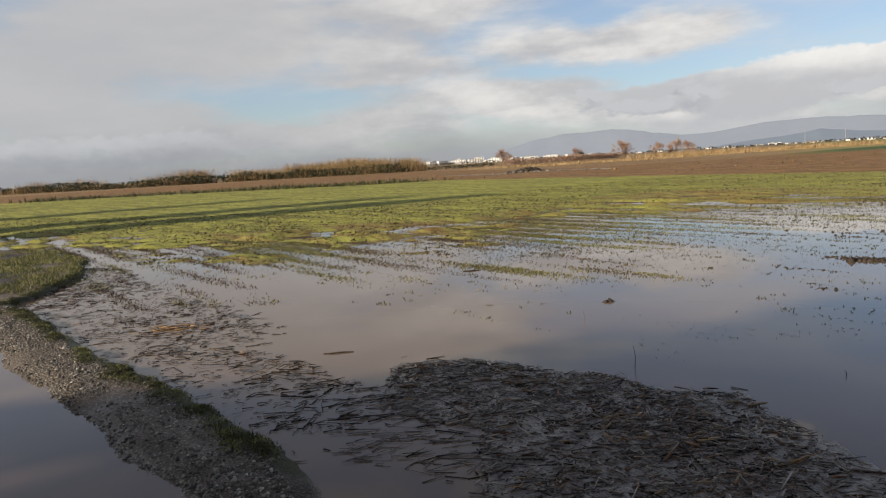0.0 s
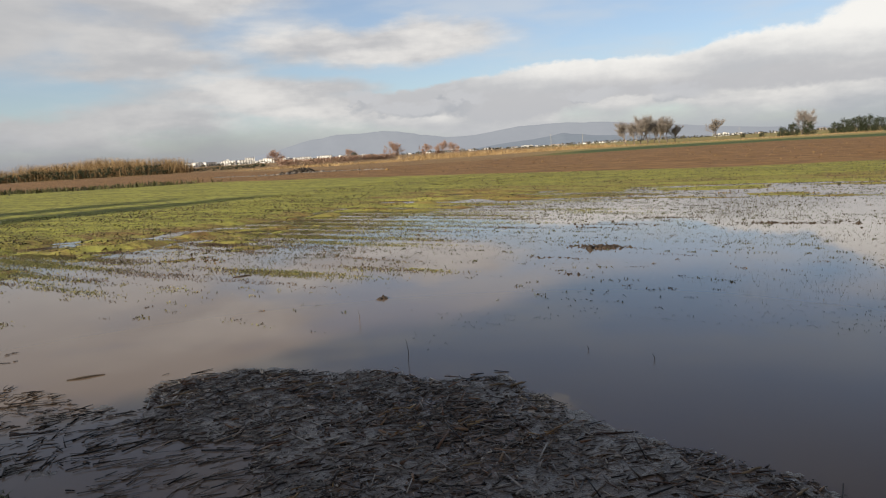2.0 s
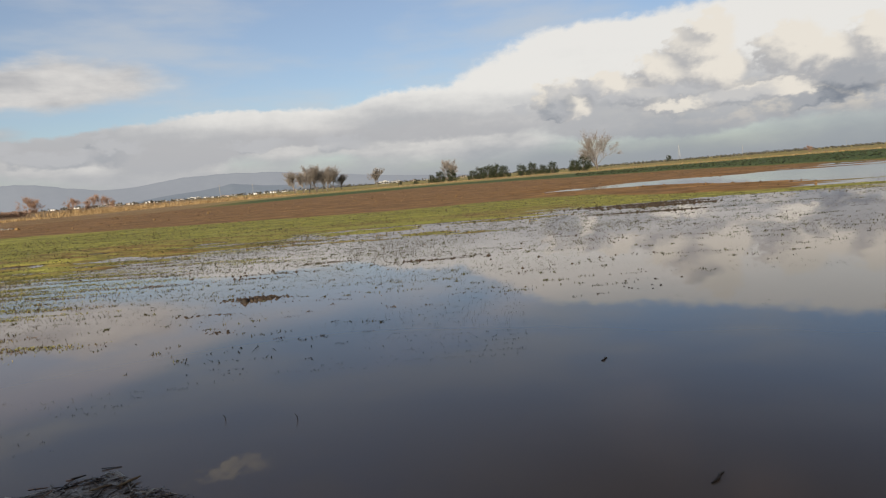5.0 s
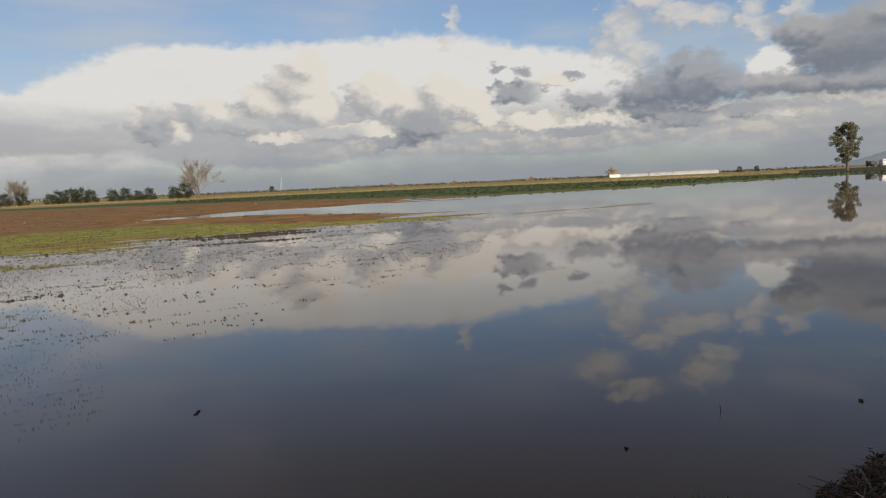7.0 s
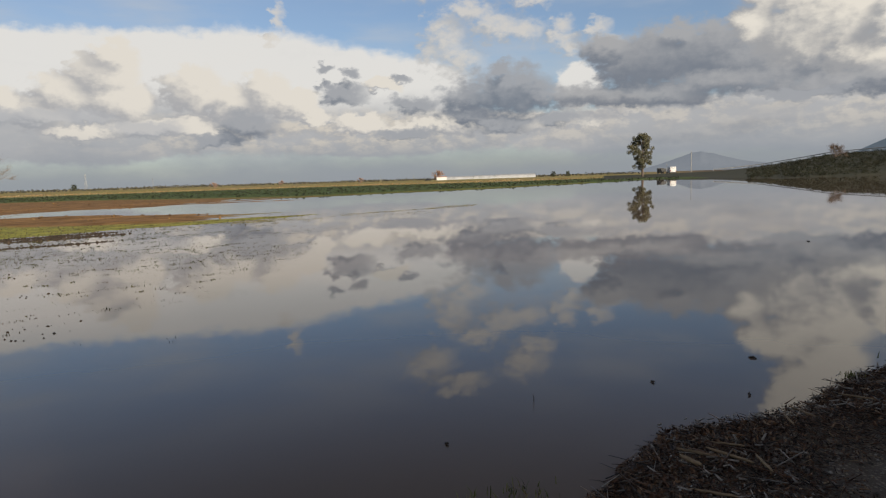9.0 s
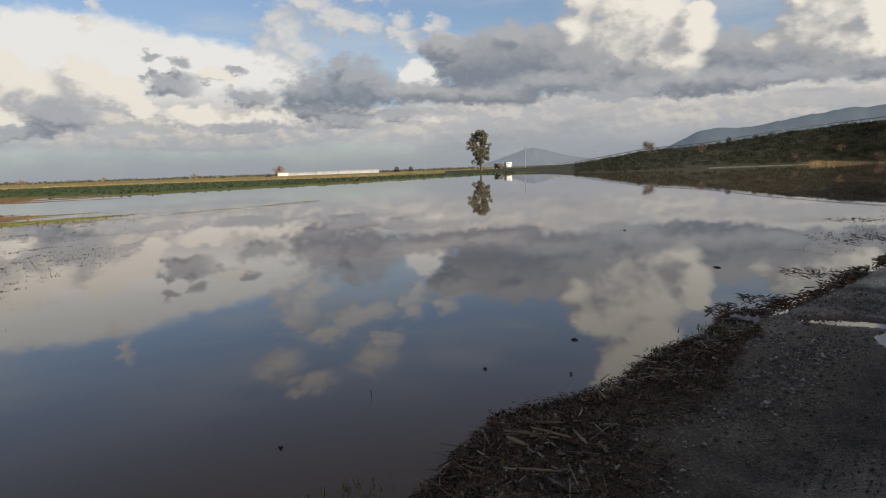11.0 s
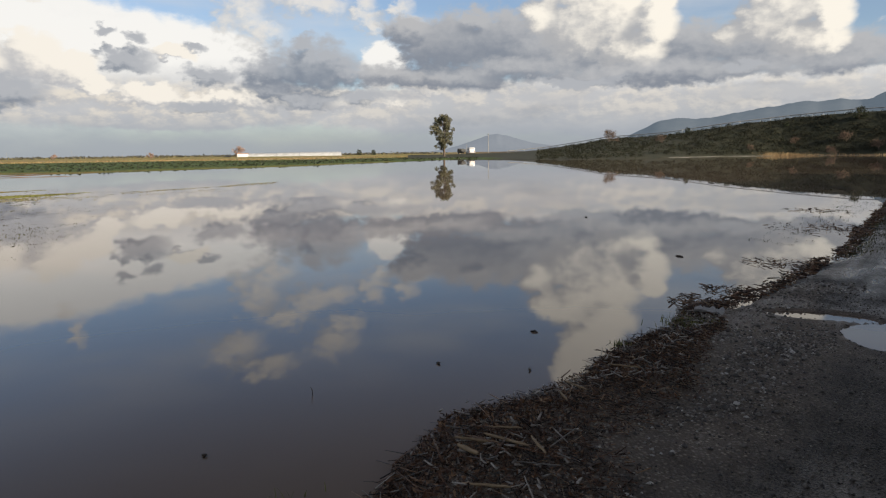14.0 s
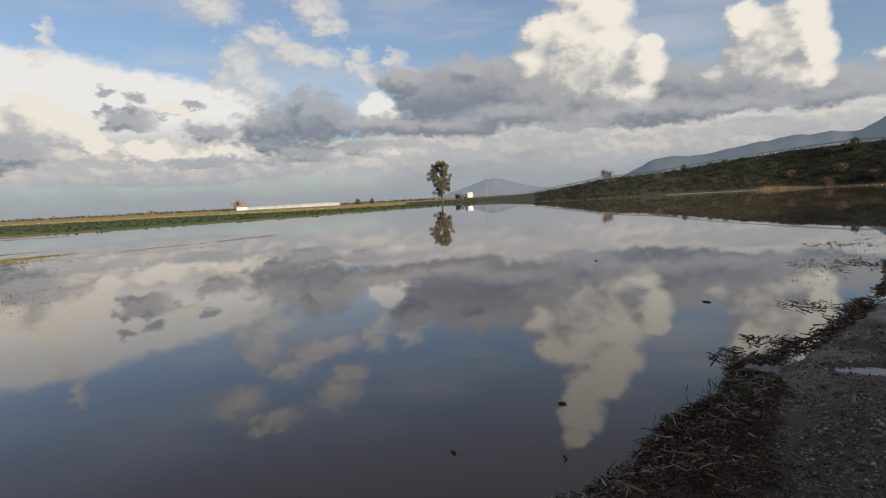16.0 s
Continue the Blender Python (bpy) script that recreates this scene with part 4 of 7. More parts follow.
def bush(seed, height, width, mat=LEAF_DARK, count=60, label="dark evergreen bush at a field edge", name="bush", size=0.035):
    r = np.random.default_rng(seed)
    t = thing(name, label, "bush")
    wood = Heap()
    centres = []
    for k in range(count):
        a, u = r.uniform(0, 6.283), r.uniform(0, 1) ** 0.5
        z = r.uniform(0.12, 1.0)
        reach = width / 2 * u * (1.05 - 0.55 * z**2) * r.uniform(0.75, 1.1)
        centres.append((reach * math.cos(a), reach * math.sin(a), z * height * r.uniform(0.75, 0.95)))
    for k in range(7):
        c = Vector(centres[k])
        wood.add(*tube([(0, 0, -0.1), c * 0.5 + Vector((0, 0, 0.1)), c], [height * 0.02, height * 0.014, height * 0.006], 4))
    piece("stem", wood.mesh("stem", BARK), t)
    v, f = leaves(r, centres, height * 0.17, 34, height * size, 0.85)
    piece("crown", quick_mesh("crown", v, f, mat), t)
    return t


def gum_tree(seed, height):
    """A tall slender tree: forked trunk and hanging leaf clumps with gaps."""
    r = np.random.default_rng(seed)
    t = thing("eucalyptus_tree", "tall slender eucalyptus tree alone at the flood's edge", "tree")
    trunk, limbs, centres = Heap(), Heap(), []
    trunk.add(*tube([(0, 0, -0.3), (0.15, 0, height * 0.25), (-0.1, 0.1, height * 0.55), (0.1, 0, height * 0.9)], [0.34, 0.27, 0.18, 0.06], 8))
    for k in range(30):
        z = height * (0.20 + 0.76 * (k / 29.0))
        reach = height * (0.10 + 0.17 * math.sin(math.pi * min(1.0, (z / height - 0.12) / 0.86) ** 0.8)) * r.uniform(0.65, 1.15)
        a = r.uniform(0, 6.283)
        tip = Vector((reach * math.cos(a), reach * math.sin(a), z + reach * 0.5))
        limbs.add(*tube([(0, 0, z - reach * 0.5), tip * 0.5 + Vector((0, 0, (z - reach * 0.2) * 0.5)), tip], [0.09, 0.06, 0.025], 4))
        for u in (0.55, 0.8, 1.0):
            centres.append(Vector((0, 0, z)).lerp(tip, u) + Vector(r.normal(0, 0.25, 3)))
    piece("trunk", trunk.mesh("trunk", BARK), t)
    piece("branch_crown", limbs.mesh("branch_crown", BARK), t)
    v, f = leaves(r, centres, height * 0.066, 130, 0.16, 0.9, -0.4)
    piece("crown", quick_mesh("crown", v, f, LEAF_GUM), t)
    return t


def blades(r, x, y, z, height, width, lean=0.25, mat=GRASS, name="grass"):
    """Thin upright blades, each a bent strip of two quads."""
    n = len(x)
    a = r.uniform(0, 6.283, n)
    h = height * r.uniform(0.5, 1.2, n)
    wv = (width * r.uniform(0.6, 1.3, n))[:, None] * np.stack([np.cos(a), np.sin(a), 0 * a], 1)
    b = r.uniform(0, 6.283, n)
    off = (h * lean * r.uniform(0, 1.3, n))[:, None] * np.stack([np.cos(b), np.sin(b), 0 * b], 1)
    base = np.stack([x, y, z], 1)
    mid = base + off * 0.35 + np.stack([0 * h, 0 * h, h * 0.55], 1)
    top = base + off + np.stack([0 * h, 0 * h, h], 1)
    v = np.stack([base - wv, base + wv, mid + wv * 0.7, mid - wv * 0.7, top + wv * 0.15, top - wv * 0.15], 1).reshape(-1, 3)
    k = (np.arange(n) * 6)[:, None]
    f = np.concatenate([k + [0, 1, 2, 3], k + [3, 2, 4, 5]])
    return quick_mesh(name, v, f, mat)


def belt(name, seed, path, deep, height, count, mat, width, label, category, lean=0.12, ragged=0.5):
    """A bed of reeds or grass along a line of places."""
    r = np.random.default_rng(seed)
    path = np.asarray([(p[0], p[1]) for p in path])
    gaps = np.hypot(*np.diff(path, axis=0).T)
    run = np.concatenate([[0], np.cumsum(gaps)])
    u = r.uniform(0, run[-1], count)
    x, y = np.interp(u, run, path[:, 0]), np.interp(u, run, path[:, 1])
    x, y = x + r.normal(0, deep, count), y + r.normal(0, deep, count)
    tall = 1 + ragged * 2 * rough_noise(u / (height * 2.5), u * 0, 4, seed)
    ob = new(name, blades(r, x, y, np.full(count, 0.02), np.clip(height * tall, 0.15 * height, None), width, lean, mat, name))
    return tagged(ob, label, category, kind="stuff")


def hedge(name, seed, path, height, deep, count, mat, label, leaf=0.16, ragged=0.4, base=0.0):
    r = np.random.default_rng(seed)
    path = np.asarray([(p[0], p[1]) for p in path])
    run = np.concatenate([[0], np.cumsum(np.hypot(*np.diff(path, axis=0).T))])
    u = r.uniform(0, run[-1], count)
    tall = height * (1 + ragged * 2 * rough_noise(u / (height * 3), u * 0, 4, seed))
    z = base + tall * r.uniform(0.05, 1, count) ** 0.7
    c = np.stack([np.interp(u, run, path[:, 0]) + r.normal(0, deep, count), np.interp(u, run, path[:, 1]) + r.normal(0, deep, count), z], 1)
    v, f = leaves(r, c, height * 0.16, 9, leaf)
    return tagged(new(name, quick_mesh(name, v, f, mat)), label, "hedge", kind="stuff")



# ---- embankment, hills ----
B_CREST = [106, 110, 112, 115, 117.8, 122.6, 127.3, 131.9, 136.3, 140.4, 144.3, 150.3, 160, 175, 195, 215]
R_CREST = [205, 205, 205, 206, 206, 190, 176, 172, 170, 166, 163, 158, 166, 192, 250, 340]
Z_CREST = [0.8, 0.9, 1.0, 1.2, 2.1, 4.5, 5.1, 6.9, 8.1, 8.8, 8.8, 9.1, 9.3, 9.5, 9.5, 9.5]


def bank_height(bearing, far):
    """The height of the embankment's slope at a bearing and distance."""
    foot = np.interp(bearing, B_FOOT, R_FOOT) + 1.0
    crest, top = np.interp(bearing, B_CREST, R_CREST), np.interp(bearing, B_CREST, Z_CREST)
    u = np.clip((far - foot) / (crest - foot), 0, 1)
    flat = np.clip((bearing - 112) / 9, 0.0, 1.0)
    return float(0.05 + (top - 0.05) * (u * flat + (1 - flat) * u**3))


rows = np.linspace(0, 1, 26)
bs = np.concatenate([np.arange(106, 152, 0.2), np.arange(152, 216, 1.0)])
ex, ey, ez = [], [], []
for b in bs:
    foot, crest, top = np.interp(b, B_FOOT, R_FOOT) + 0.6, np.interp(b, B_CREST, R_CREST), np.interp(b, B_CREST, Z_CREST)
    if b > 160:
        foot = crest - 24
    line = [(foot + (crest - foot) * u, bank_height(b, foot + (crest - foot) * u)) for u in rows] + [(crest + 9, top), (crest + 9.5, top - 0.3), (crest + 26, -0.2)]
    line[0] = (foot - 1.5, -0.35)
    p = [polar(b, d, z) for d, z in line]
    ex.append([q.x for q in p]), ey.append([q.y for q in p]), ez.append([q.z for q in p])
ex, ey, ez = np.array(ex), np.array(ey), np.array(ez)
lump = 0.5 * rough_noise(ex / 3.0, ey / 3.0, 4, 121)
lump[:, -3:] = 0
lump[:, 0] = 0
ez = ez + lump * np.clip(ez / 3.0, 0, 1)
tagged(new("embankment", sheet_mesh("embankment", ex, ey, ez, BANK_SOIL)), "long road embankment overgrown with dark shrubs", "embankment", kind="structure")

r = np.random.default_rng(131)
clumps = []
for k in range(5200):
    b = r.uniform(117, 158)
    foot, crest = np.interp(b, B_FOOT, R_FOOT) + 2, np.interp(b, B_CREST, R_CREST)
    d = foot + (crest - foot) * r.uniform(0, 1.0)
    p = polar(b, d)
    if rough_noise(np.array(p.x / 7.0), np.array(p.y / 7.0), 3, 141) > -0.26:
        clumps.append((p.x, p.y, bank_height(b, d) + r.uniform(0.0, 0.3)))
v, f = leaves(r, clumps, 0.65, 15, 0.14, 0.6)
tagged(new("slope_shrubs", quick_mesh("slope_shrubs", v, f, BANK)), "dark low shrubs and brambles covering the slope", "shrubs", kind="stuff")

rail = thing("guard_rail", "galvanised guard rail along the embankment road", "guard rail")
path = [polar(b, np.interp(b, B_CREST, R_CREST) + 0.5, np.interp(b, B_CREST, Z_CREST) + 0.62) for b in np.arange(114.5, 156, 0.7)]
h = Heap()
h.add(*tube(path, [0.10] * len(path), 6))
piece("beam", h.mesh("beam", CONCRETE), rail)
h = Heap()
h.add(*tube([(0, 0, -0.85), (0, 0, 0.12)], [0.06, 0.06], 4))
post = h.mesh("post", STEEL)
for p in path:
    piece("post", post, rail, at=Matrix.Translation(p))

kerb = Heap()
line = [polar(b, np.interp(b, B_FOOT, R_FOOT) - 0.7, 0.06) for b in np.arange(127.5, 146.6, 0.5)]
kerb.add(*tube(line, [0.02] * len(line), 5))
tagged(new("kerb", kerb.mesh("kerb", CONCRETE)), "pale kerb line along the foot of the embankment", "kerb", kind="structure")


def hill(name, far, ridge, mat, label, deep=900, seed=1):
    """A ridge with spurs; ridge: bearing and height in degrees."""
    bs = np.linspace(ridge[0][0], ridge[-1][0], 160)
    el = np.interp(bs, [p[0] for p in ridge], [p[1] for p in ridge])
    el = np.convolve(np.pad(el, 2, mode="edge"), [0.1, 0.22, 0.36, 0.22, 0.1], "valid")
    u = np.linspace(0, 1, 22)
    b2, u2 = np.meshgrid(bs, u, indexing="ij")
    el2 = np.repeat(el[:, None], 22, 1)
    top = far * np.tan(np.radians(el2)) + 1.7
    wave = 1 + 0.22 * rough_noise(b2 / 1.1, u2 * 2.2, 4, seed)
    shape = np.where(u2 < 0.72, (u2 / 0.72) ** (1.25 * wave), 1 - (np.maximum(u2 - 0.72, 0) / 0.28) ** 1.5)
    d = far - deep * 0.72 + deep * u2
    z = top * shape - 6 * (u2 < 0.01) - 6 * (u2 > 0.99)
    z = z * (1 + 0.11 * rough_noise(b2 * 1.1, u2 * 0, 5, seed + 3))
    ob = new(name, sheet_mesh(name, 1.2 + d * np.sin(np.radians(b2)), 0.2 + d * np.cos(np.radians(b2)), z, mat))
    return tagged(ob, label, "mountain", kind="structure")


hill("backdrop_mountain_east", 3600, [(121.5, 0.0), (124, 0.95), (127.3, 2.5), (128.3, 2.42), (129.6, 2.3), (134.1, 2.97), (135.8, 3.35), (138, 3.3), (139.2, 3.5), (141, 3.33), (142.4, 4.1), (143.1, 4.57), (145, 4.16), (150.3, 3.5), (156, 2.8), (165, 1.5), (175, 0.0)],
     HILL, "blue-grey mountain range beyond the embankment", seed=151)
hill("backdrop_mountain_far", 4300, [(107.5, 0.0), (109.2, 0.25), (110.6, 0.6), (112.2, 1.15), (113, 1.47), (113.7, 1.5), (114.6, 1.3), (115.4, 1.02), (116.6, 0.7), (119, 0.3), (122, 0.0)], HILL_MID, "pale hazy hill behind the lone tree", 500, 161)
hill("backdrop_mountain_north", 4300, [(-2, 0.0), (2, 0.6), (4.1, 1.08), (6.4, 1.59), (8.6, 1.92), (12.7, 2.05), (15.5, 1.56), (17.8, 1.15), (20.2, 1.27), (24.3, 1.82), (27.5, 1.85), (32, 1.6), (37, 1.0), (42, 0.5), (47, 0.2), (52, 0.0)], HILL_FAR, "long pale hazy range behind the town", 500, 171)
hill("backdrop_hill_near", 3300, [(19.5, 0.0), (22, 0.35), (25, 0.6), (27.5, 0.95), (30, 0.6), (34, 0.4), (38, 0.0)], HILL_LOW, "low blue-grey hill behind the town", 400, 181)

# the eucalyptus and the trees behind the fields
gum = gum_tree(3, 11.6)
gum.matrix_basis = Matrix.Translation(polar(109.1, 193, 0.1))
big = bare_tree(11, 14.2, 4, TWIG, 0.48, "large leafless tree with a broad fan of twigs", 4, 0.10)
big.matrix_basis = Matrix.Translation(polar(57.9, 262, 0.1))
grey = bare_tree(12, 9.4, 4, TWIG, 0.42, "leafless tree in a pale winter row", 5, 0.05)
grey.matrix_basis = Matrix.Translation(polar(33.0, 296, 0.1))
for bearing, far, size, turn in ((34.1, 300, 1.3, 70), (35.0, 303, 1.2, 190), (32.3, 310, 1.1, 20), (33.5, 306, 1.2, 260), (34.6, 308, 1.1, 310), (35.6, 305, 1.05, 100), (36.2, 312, 0.8, 160), (39.3, 350, 1.05, 120), (45.2, 262, 0.95, 250)):
    copy_thing(grey, Matrix.Translation(polar(bearing, far, 0.1)) @ pose(0, 0, 0, 0, 0, turn) @ Matrix.Scale(size, 4))
red = bare_tree(13, 5.2, 4, TWIG_RED, 0.55, "russet leafless shrub with dense twigs", 5, 0.05)
red.matrix_basis = Matrix.Translation(polar(3.1, 250, 0.1)) @ Matrix.Scale(1.3, 4)
for bearing, far, size, turn in ((9.2, 380, 1.1, 40), (12.8, 390, 1.55, 80), (15.6, 400, 1.2, 130), (17.2, 410, 1.4, 200), (18.0, 405, 1.2, 10), (92.0, 470, 1.25, 60), (85.4, 420, 0.6, 20), (78.9, 430, 0.55, 95), (73.5, 330, 0.5, 15)):
    copy_thing(red, Matrix.Translation(polar(bearing, far, 0.1)) @ pose(0, 0, 0, 0, 0, turn) @ Matrix.Scale(size, 4))
scrub = bare_tree(14, 5.0, 4, SCRUB, 0.5, "brown leafless scrub on the embankment slope", 3, 0.05)
scrub.matrix_basis = Matrix.Translation(polar(122.8, 172, bank_height(122.8, 172))) @ Matrix.Scale(0.8, 4)
for bearing, far, size, turn in ((127.0, 160, 0.6, 77), (138.9, 150, 0.55, 10), (141.9, 151, 0.6, 50), (133.5, 152, 0.4, 20), (136.6, 157, 0.5, 110), (139.9, 155, 0.65, 60), (143.0, 152, 0.7, 10), (145.9, 150, 0.8, 150), (147.2, 150, 0.9, 200)):
    copy_thing(scrub, Matrix.Translation(polar(bearing, far, bank_height(bearing, far))) @ pose(0, 0, 0, 0, 0, turn) @ Matrix.Scale(size, 4))
round_bush = bush(21, 5.0, 5.2)
round_bush.matrix_basis = Matrix.Translation(polar(54.2, 268, 0.05))
for bearing, far, size, turn in ((56.0, 266, 1.0, 40), (56.8, 262, 1.25, 130), (51.6, 262, 0.95, 70), (52.5, 266, 1.05, 10), (53.4, 264, 0.8, 30), (48.0, 262, 1.0, 90), (48.7, 258, 1.1, 200), (49.4, 262, 1.15, 300), (50.1, 260, 1.0, 20), (47.4, 262, 0.8, 20),
                                 (44.6, 262, 0.95, 170), (45.6, 262, 1.0, 80), (43.9, 262, 0.7, 40), (42.5, 300, 0.5, 60), (41.2, 320, 0.4, 10), (101.9, 520, 0.9, 33), (103.1, 520, 0.85, 200), (63.6, 700, 1.3, 55), (128.9, 172, 0.3, 12), (140.6, 163, 0.55, 88),
                                 (135.9, 166, 0.25, 20), (9.6, 330, 0.8, 100), (11.0, 330, 0.6, 20)):
    copy_thing(round_bush, Matrix.Translation(polar(bearing, far, 0.05 if bearing < 115 else bank_height(bearing, far))) @ pose(0, 0, 0, 0, 0, turn) @ Matrix.Scale(size, 4))

hedge("hedge", 31, [polar(b, d) for b, d in ((-46, 330), (-36, 300), (-30, 250), (-24, 235), (-17, 225), (-10, 205), (-6, 200))], 2.6, 1.3, 2600, LEAF_DARK, "long dark hedge along the far field", 0.22)
hedge("hedge", 32, [polar(b, d) for b, d in ((-6, 200), (-1.5, 215), (2.2, 240))], 1.2, 0.7, 500, LEAF_DARK, "low clipped dark hedge before the town", 0.16, 0.1)
hedge("hedge", 33, [polar(b, d) for b, d in ((3.4, 235), (8.6, 240), (9.3, 250), (12.8, 275))], 2.1, 0.9, 1300, TWIG_RED, "brown winter hedge beside the russet shrubs", 0.2, 0.2)
belt("reed_bed", 41, [polar(b, d) for b, d in ((-35, 288), (-24, 240))], 2.0, 2.9, 4200, REEDS, 0.05, "thin tan reeds standing behind the hedge", "reeds", 0.5, 0.8)
belt("reed_bed", 42, [polar(b, d) for b, d in ((-23.5, 240), (-21.5, 238))], 1.8, 4.0, 1600, REEDS, 0.05, "rounded clump of tan reeds", "reeds", 0.5, 0.4)
belt("reed_bed", 43, [polar(b, d) for b, d in ((-19.5, 232), (-15.8, 226))], 1.8, 4.0, 2800, REEDS, 0.05, "clump of tan reeds above the hedge", "reeds", 0.5, 0.5)
belt("reed_bed", 44, [polar(b, d) for b, d in ((-15.0, 225), (-6.6, 205))], 2.2, 4.4, 9000, REEDS, 0.05, "dense stand of golden reeds behind the hedge", "reeds", 0.4, 0.25)
belt("reed_bed", 45, [polar(b, d) for b, d in ((-5.8, 205), (-4.2, 205))], 1.6, 3.7, 1500, REEDS, 0.05, "rounded tuft of golden reeds", "reeds", 0.5, 0.4)
belt("dry_grass", 46, [polar(b, d) for b, d in ((1.5, 165), (8, 150), (14, 160), (20, 185), (27, 205), (33, 215))], 4.0, 0.5, 7000, REEDS, 0.08, "strip of tall dry grass along the field edge", "dry grass", 0.3, 0.8)
belt("dry_grass", 47, [polar(b, d) for b, d in ((15, 230), (24, 235), (31, 240))], 5.0, 1.0, 5000, REEDS, 0.08, "belt of straw-coloured grass before the town", "dry grass", 0.25, 0.8)
belt("dry_grass", 48, [polar(b, d) for b, d in ((34, 215), (50, 235), (64, 225), (80, 225), (96, 220), (106, 235))], 7.0, 0.40, 6000, REEDS, 0.12, "low dry grass bordering the far crop", "dry grass", 0.3, 0.8)

# rows of leafy plants in the far green crop
r = np.random.default_rng(51)
row = Heap()
for k in range(2600):
    b, u = r.uniform(56, 112), r.uniform(0, 1)
    near, top = np.interp(b, B_POOL, R_POOL), np.interp(b, B_TOP, R_TOP)
    d = near + 2 + round((top - near - 3) * u / 3.2) * 3.2
    c = polar(b, d, 0.16)
    v, f = leaves(r, [c], 0.22, 5, 0.17, 0.6)
    row.add(v, f)
tagged(new("far_crop_plants", row.mesh("far_crop_plants", LEAF_DARK)), "rows of dark leafy crop plants beyond the flood", "crop", kind="stuff")

# unseen trees added behind the road to shade it and shadow the crop
screen = thing("tree_screen", "unseen evergreen screen added to shade the lane", "trees", kind="structure")
r = np.random.default_rng(52)
spots = []
for s in np.arange(-7.2, 46.0, 0.22):
    full = float(ramp01(s, -8.0, -3.5))
    for k in range(int(1 + 15 * full)):
        x, y = road_xy(s + r.normal(0, 0.2), -9.0 + r.normal(0, 0.5))
        spots.append((x, y, (2.2 + 3.8 * full + 0.6 * math.sin(s * 0.37) * math.sin(s * 0.11 + 1.0)) * r.uniform(0.05, 1.0) ** 0.8))
v, f = leaves(r, spots, 0.42, 10, 0.33)
piece("crown", quick_mesh("crown", v, f, LEAF_DARK), screen)
for k, s in enumerate(np.arange(-4.6, 44, 3.1)):
    x, y = road_xy(s, -9.0)
    tr = Heap()
    tr.add(*tube([(x, y, -0.3), (x, y, 1.5), (x + 0.1, y, 4.4)], [0.14, 0.11, 0.05], 6))
    piece("trunk", tr.mesh("trunk", BARK), screen)

# ---- distant buildings and roadside things ----
def box_mesh(name, size, mat, bevel=0.0, base=True):
    bm = bmesh.new()
    bmesh.ops.create_cube(bm, size=1, matrix=Matrix.Translation((0, 0, 0.5 if base else 0)))
    bmesh.ops.scale(bm, vec=size, verts=bm.verts)
    if bevel:
        bmesh.ops.bevel(bm, geom=bm.edges, offset=bevel, segments=2, affect="EDGES", profile=0.6)
    me = bpy.data.meshes.new(name)
    bm.to_mesh(me)
    bm.free()
    me.materials.append(mat)
    return me


WINDOW = box_mesh("window", (1.6, 0.16, 1.9), DARK_GLASS)


def house(seed, wide, deep, high, mat, roof_mat, label):
    r = np.random.default_rng(seed)
    t = thing("house", label, "house", "white town beyond the fields")
    piece("wall", box_mesh("wall", (wide, deep, high), mat), t)
    piece("roof", box_mesh("roof", (wide + 0.5, deep + 0.5, 0.35), roof_mat, 0.08), t, at=Matrix.Translation((0, 0, high)))
    if r.uniform() < 0.6:
        piece("stairwell", box_mesh("stairwell", (wide * 0.3, deep * 0.4, 2.2), mat, 0.05), t, at=Matrix.Translation((wide * r.uniform(-0.25, 0.25), 0, high + 0.3)))
    for storey in range(int(high / 3.1)):
        for k in range(max(2, int(wide / 4.2))):
            x = -wide / 2 + wide * (k + 0.5) / max(2, int(wide / 4.2))
            piece("window", WINDOW, t, at=Matrix.Translation((x, -deep / 2, 0.9 + storey * 3.1)))
    return t


kinds = [house(61, 14, 11, 9.6, WHITE, CONCRETE, "white rendered block of flats in the far town"), house(62, 20, 12, 12.6, WHITE, CONCRETE, "long white apartment building in the far town"),
         house(63, 11, 10, 6.6, OCHRE, TILE, "pale ochre house with a tiled roof"), house(64, 12, 10, 6.6, WHITE, TILE, "small white house with a tiled roof")]
r = np.random.default_rng(65)
first = True
for k, t in enumerate(kinds):
    b = (-0.6, 1.2, -17.6, 0.4)[k]
    t.matrix_basis = Matrix.Translation(polar(b, 1500, 0.15)) @ pose(0, 0, 0, 0, 0, -b)
for k in range(132):
    if k < 70:
        b, d, pick = r.uniform(-4.6, 2.8) if k % 3 else r.uniform(2.8, 11), r.uniform(1150, 1800), r.choice([0, 0, 1, 1, 3])
    elif k < 80:
        b, d, pick = r.uniform(-23, -14), r.uniform(1100, 1500), r.choice([0, 2, 3])
    else:
        b, d, pick = r.uniform(14, 48), r.uniform(1200, 1900), r.choice([0, 2, 3, 3])
    copy_thing(kinds[int(pick)], Matrix.Translation(polar(b, d, 0.15)) @ pose(0, 0, 0, 0, 0, -b + r.uniform(-35, 35)) @ Matrix.Diagonal((1, 1, r.uniform(0.5, 0.9) * (0.8 if k < 80 else 0.55), 1)))

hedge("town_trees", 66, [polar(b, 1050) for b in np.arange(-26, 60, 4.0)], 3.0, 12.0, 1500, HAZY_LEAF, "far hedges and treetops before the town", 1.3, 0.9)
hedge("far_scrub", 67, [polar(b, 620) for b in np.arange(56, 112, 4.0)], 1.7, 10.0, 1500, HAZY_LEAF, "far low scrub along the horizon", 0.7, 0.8)


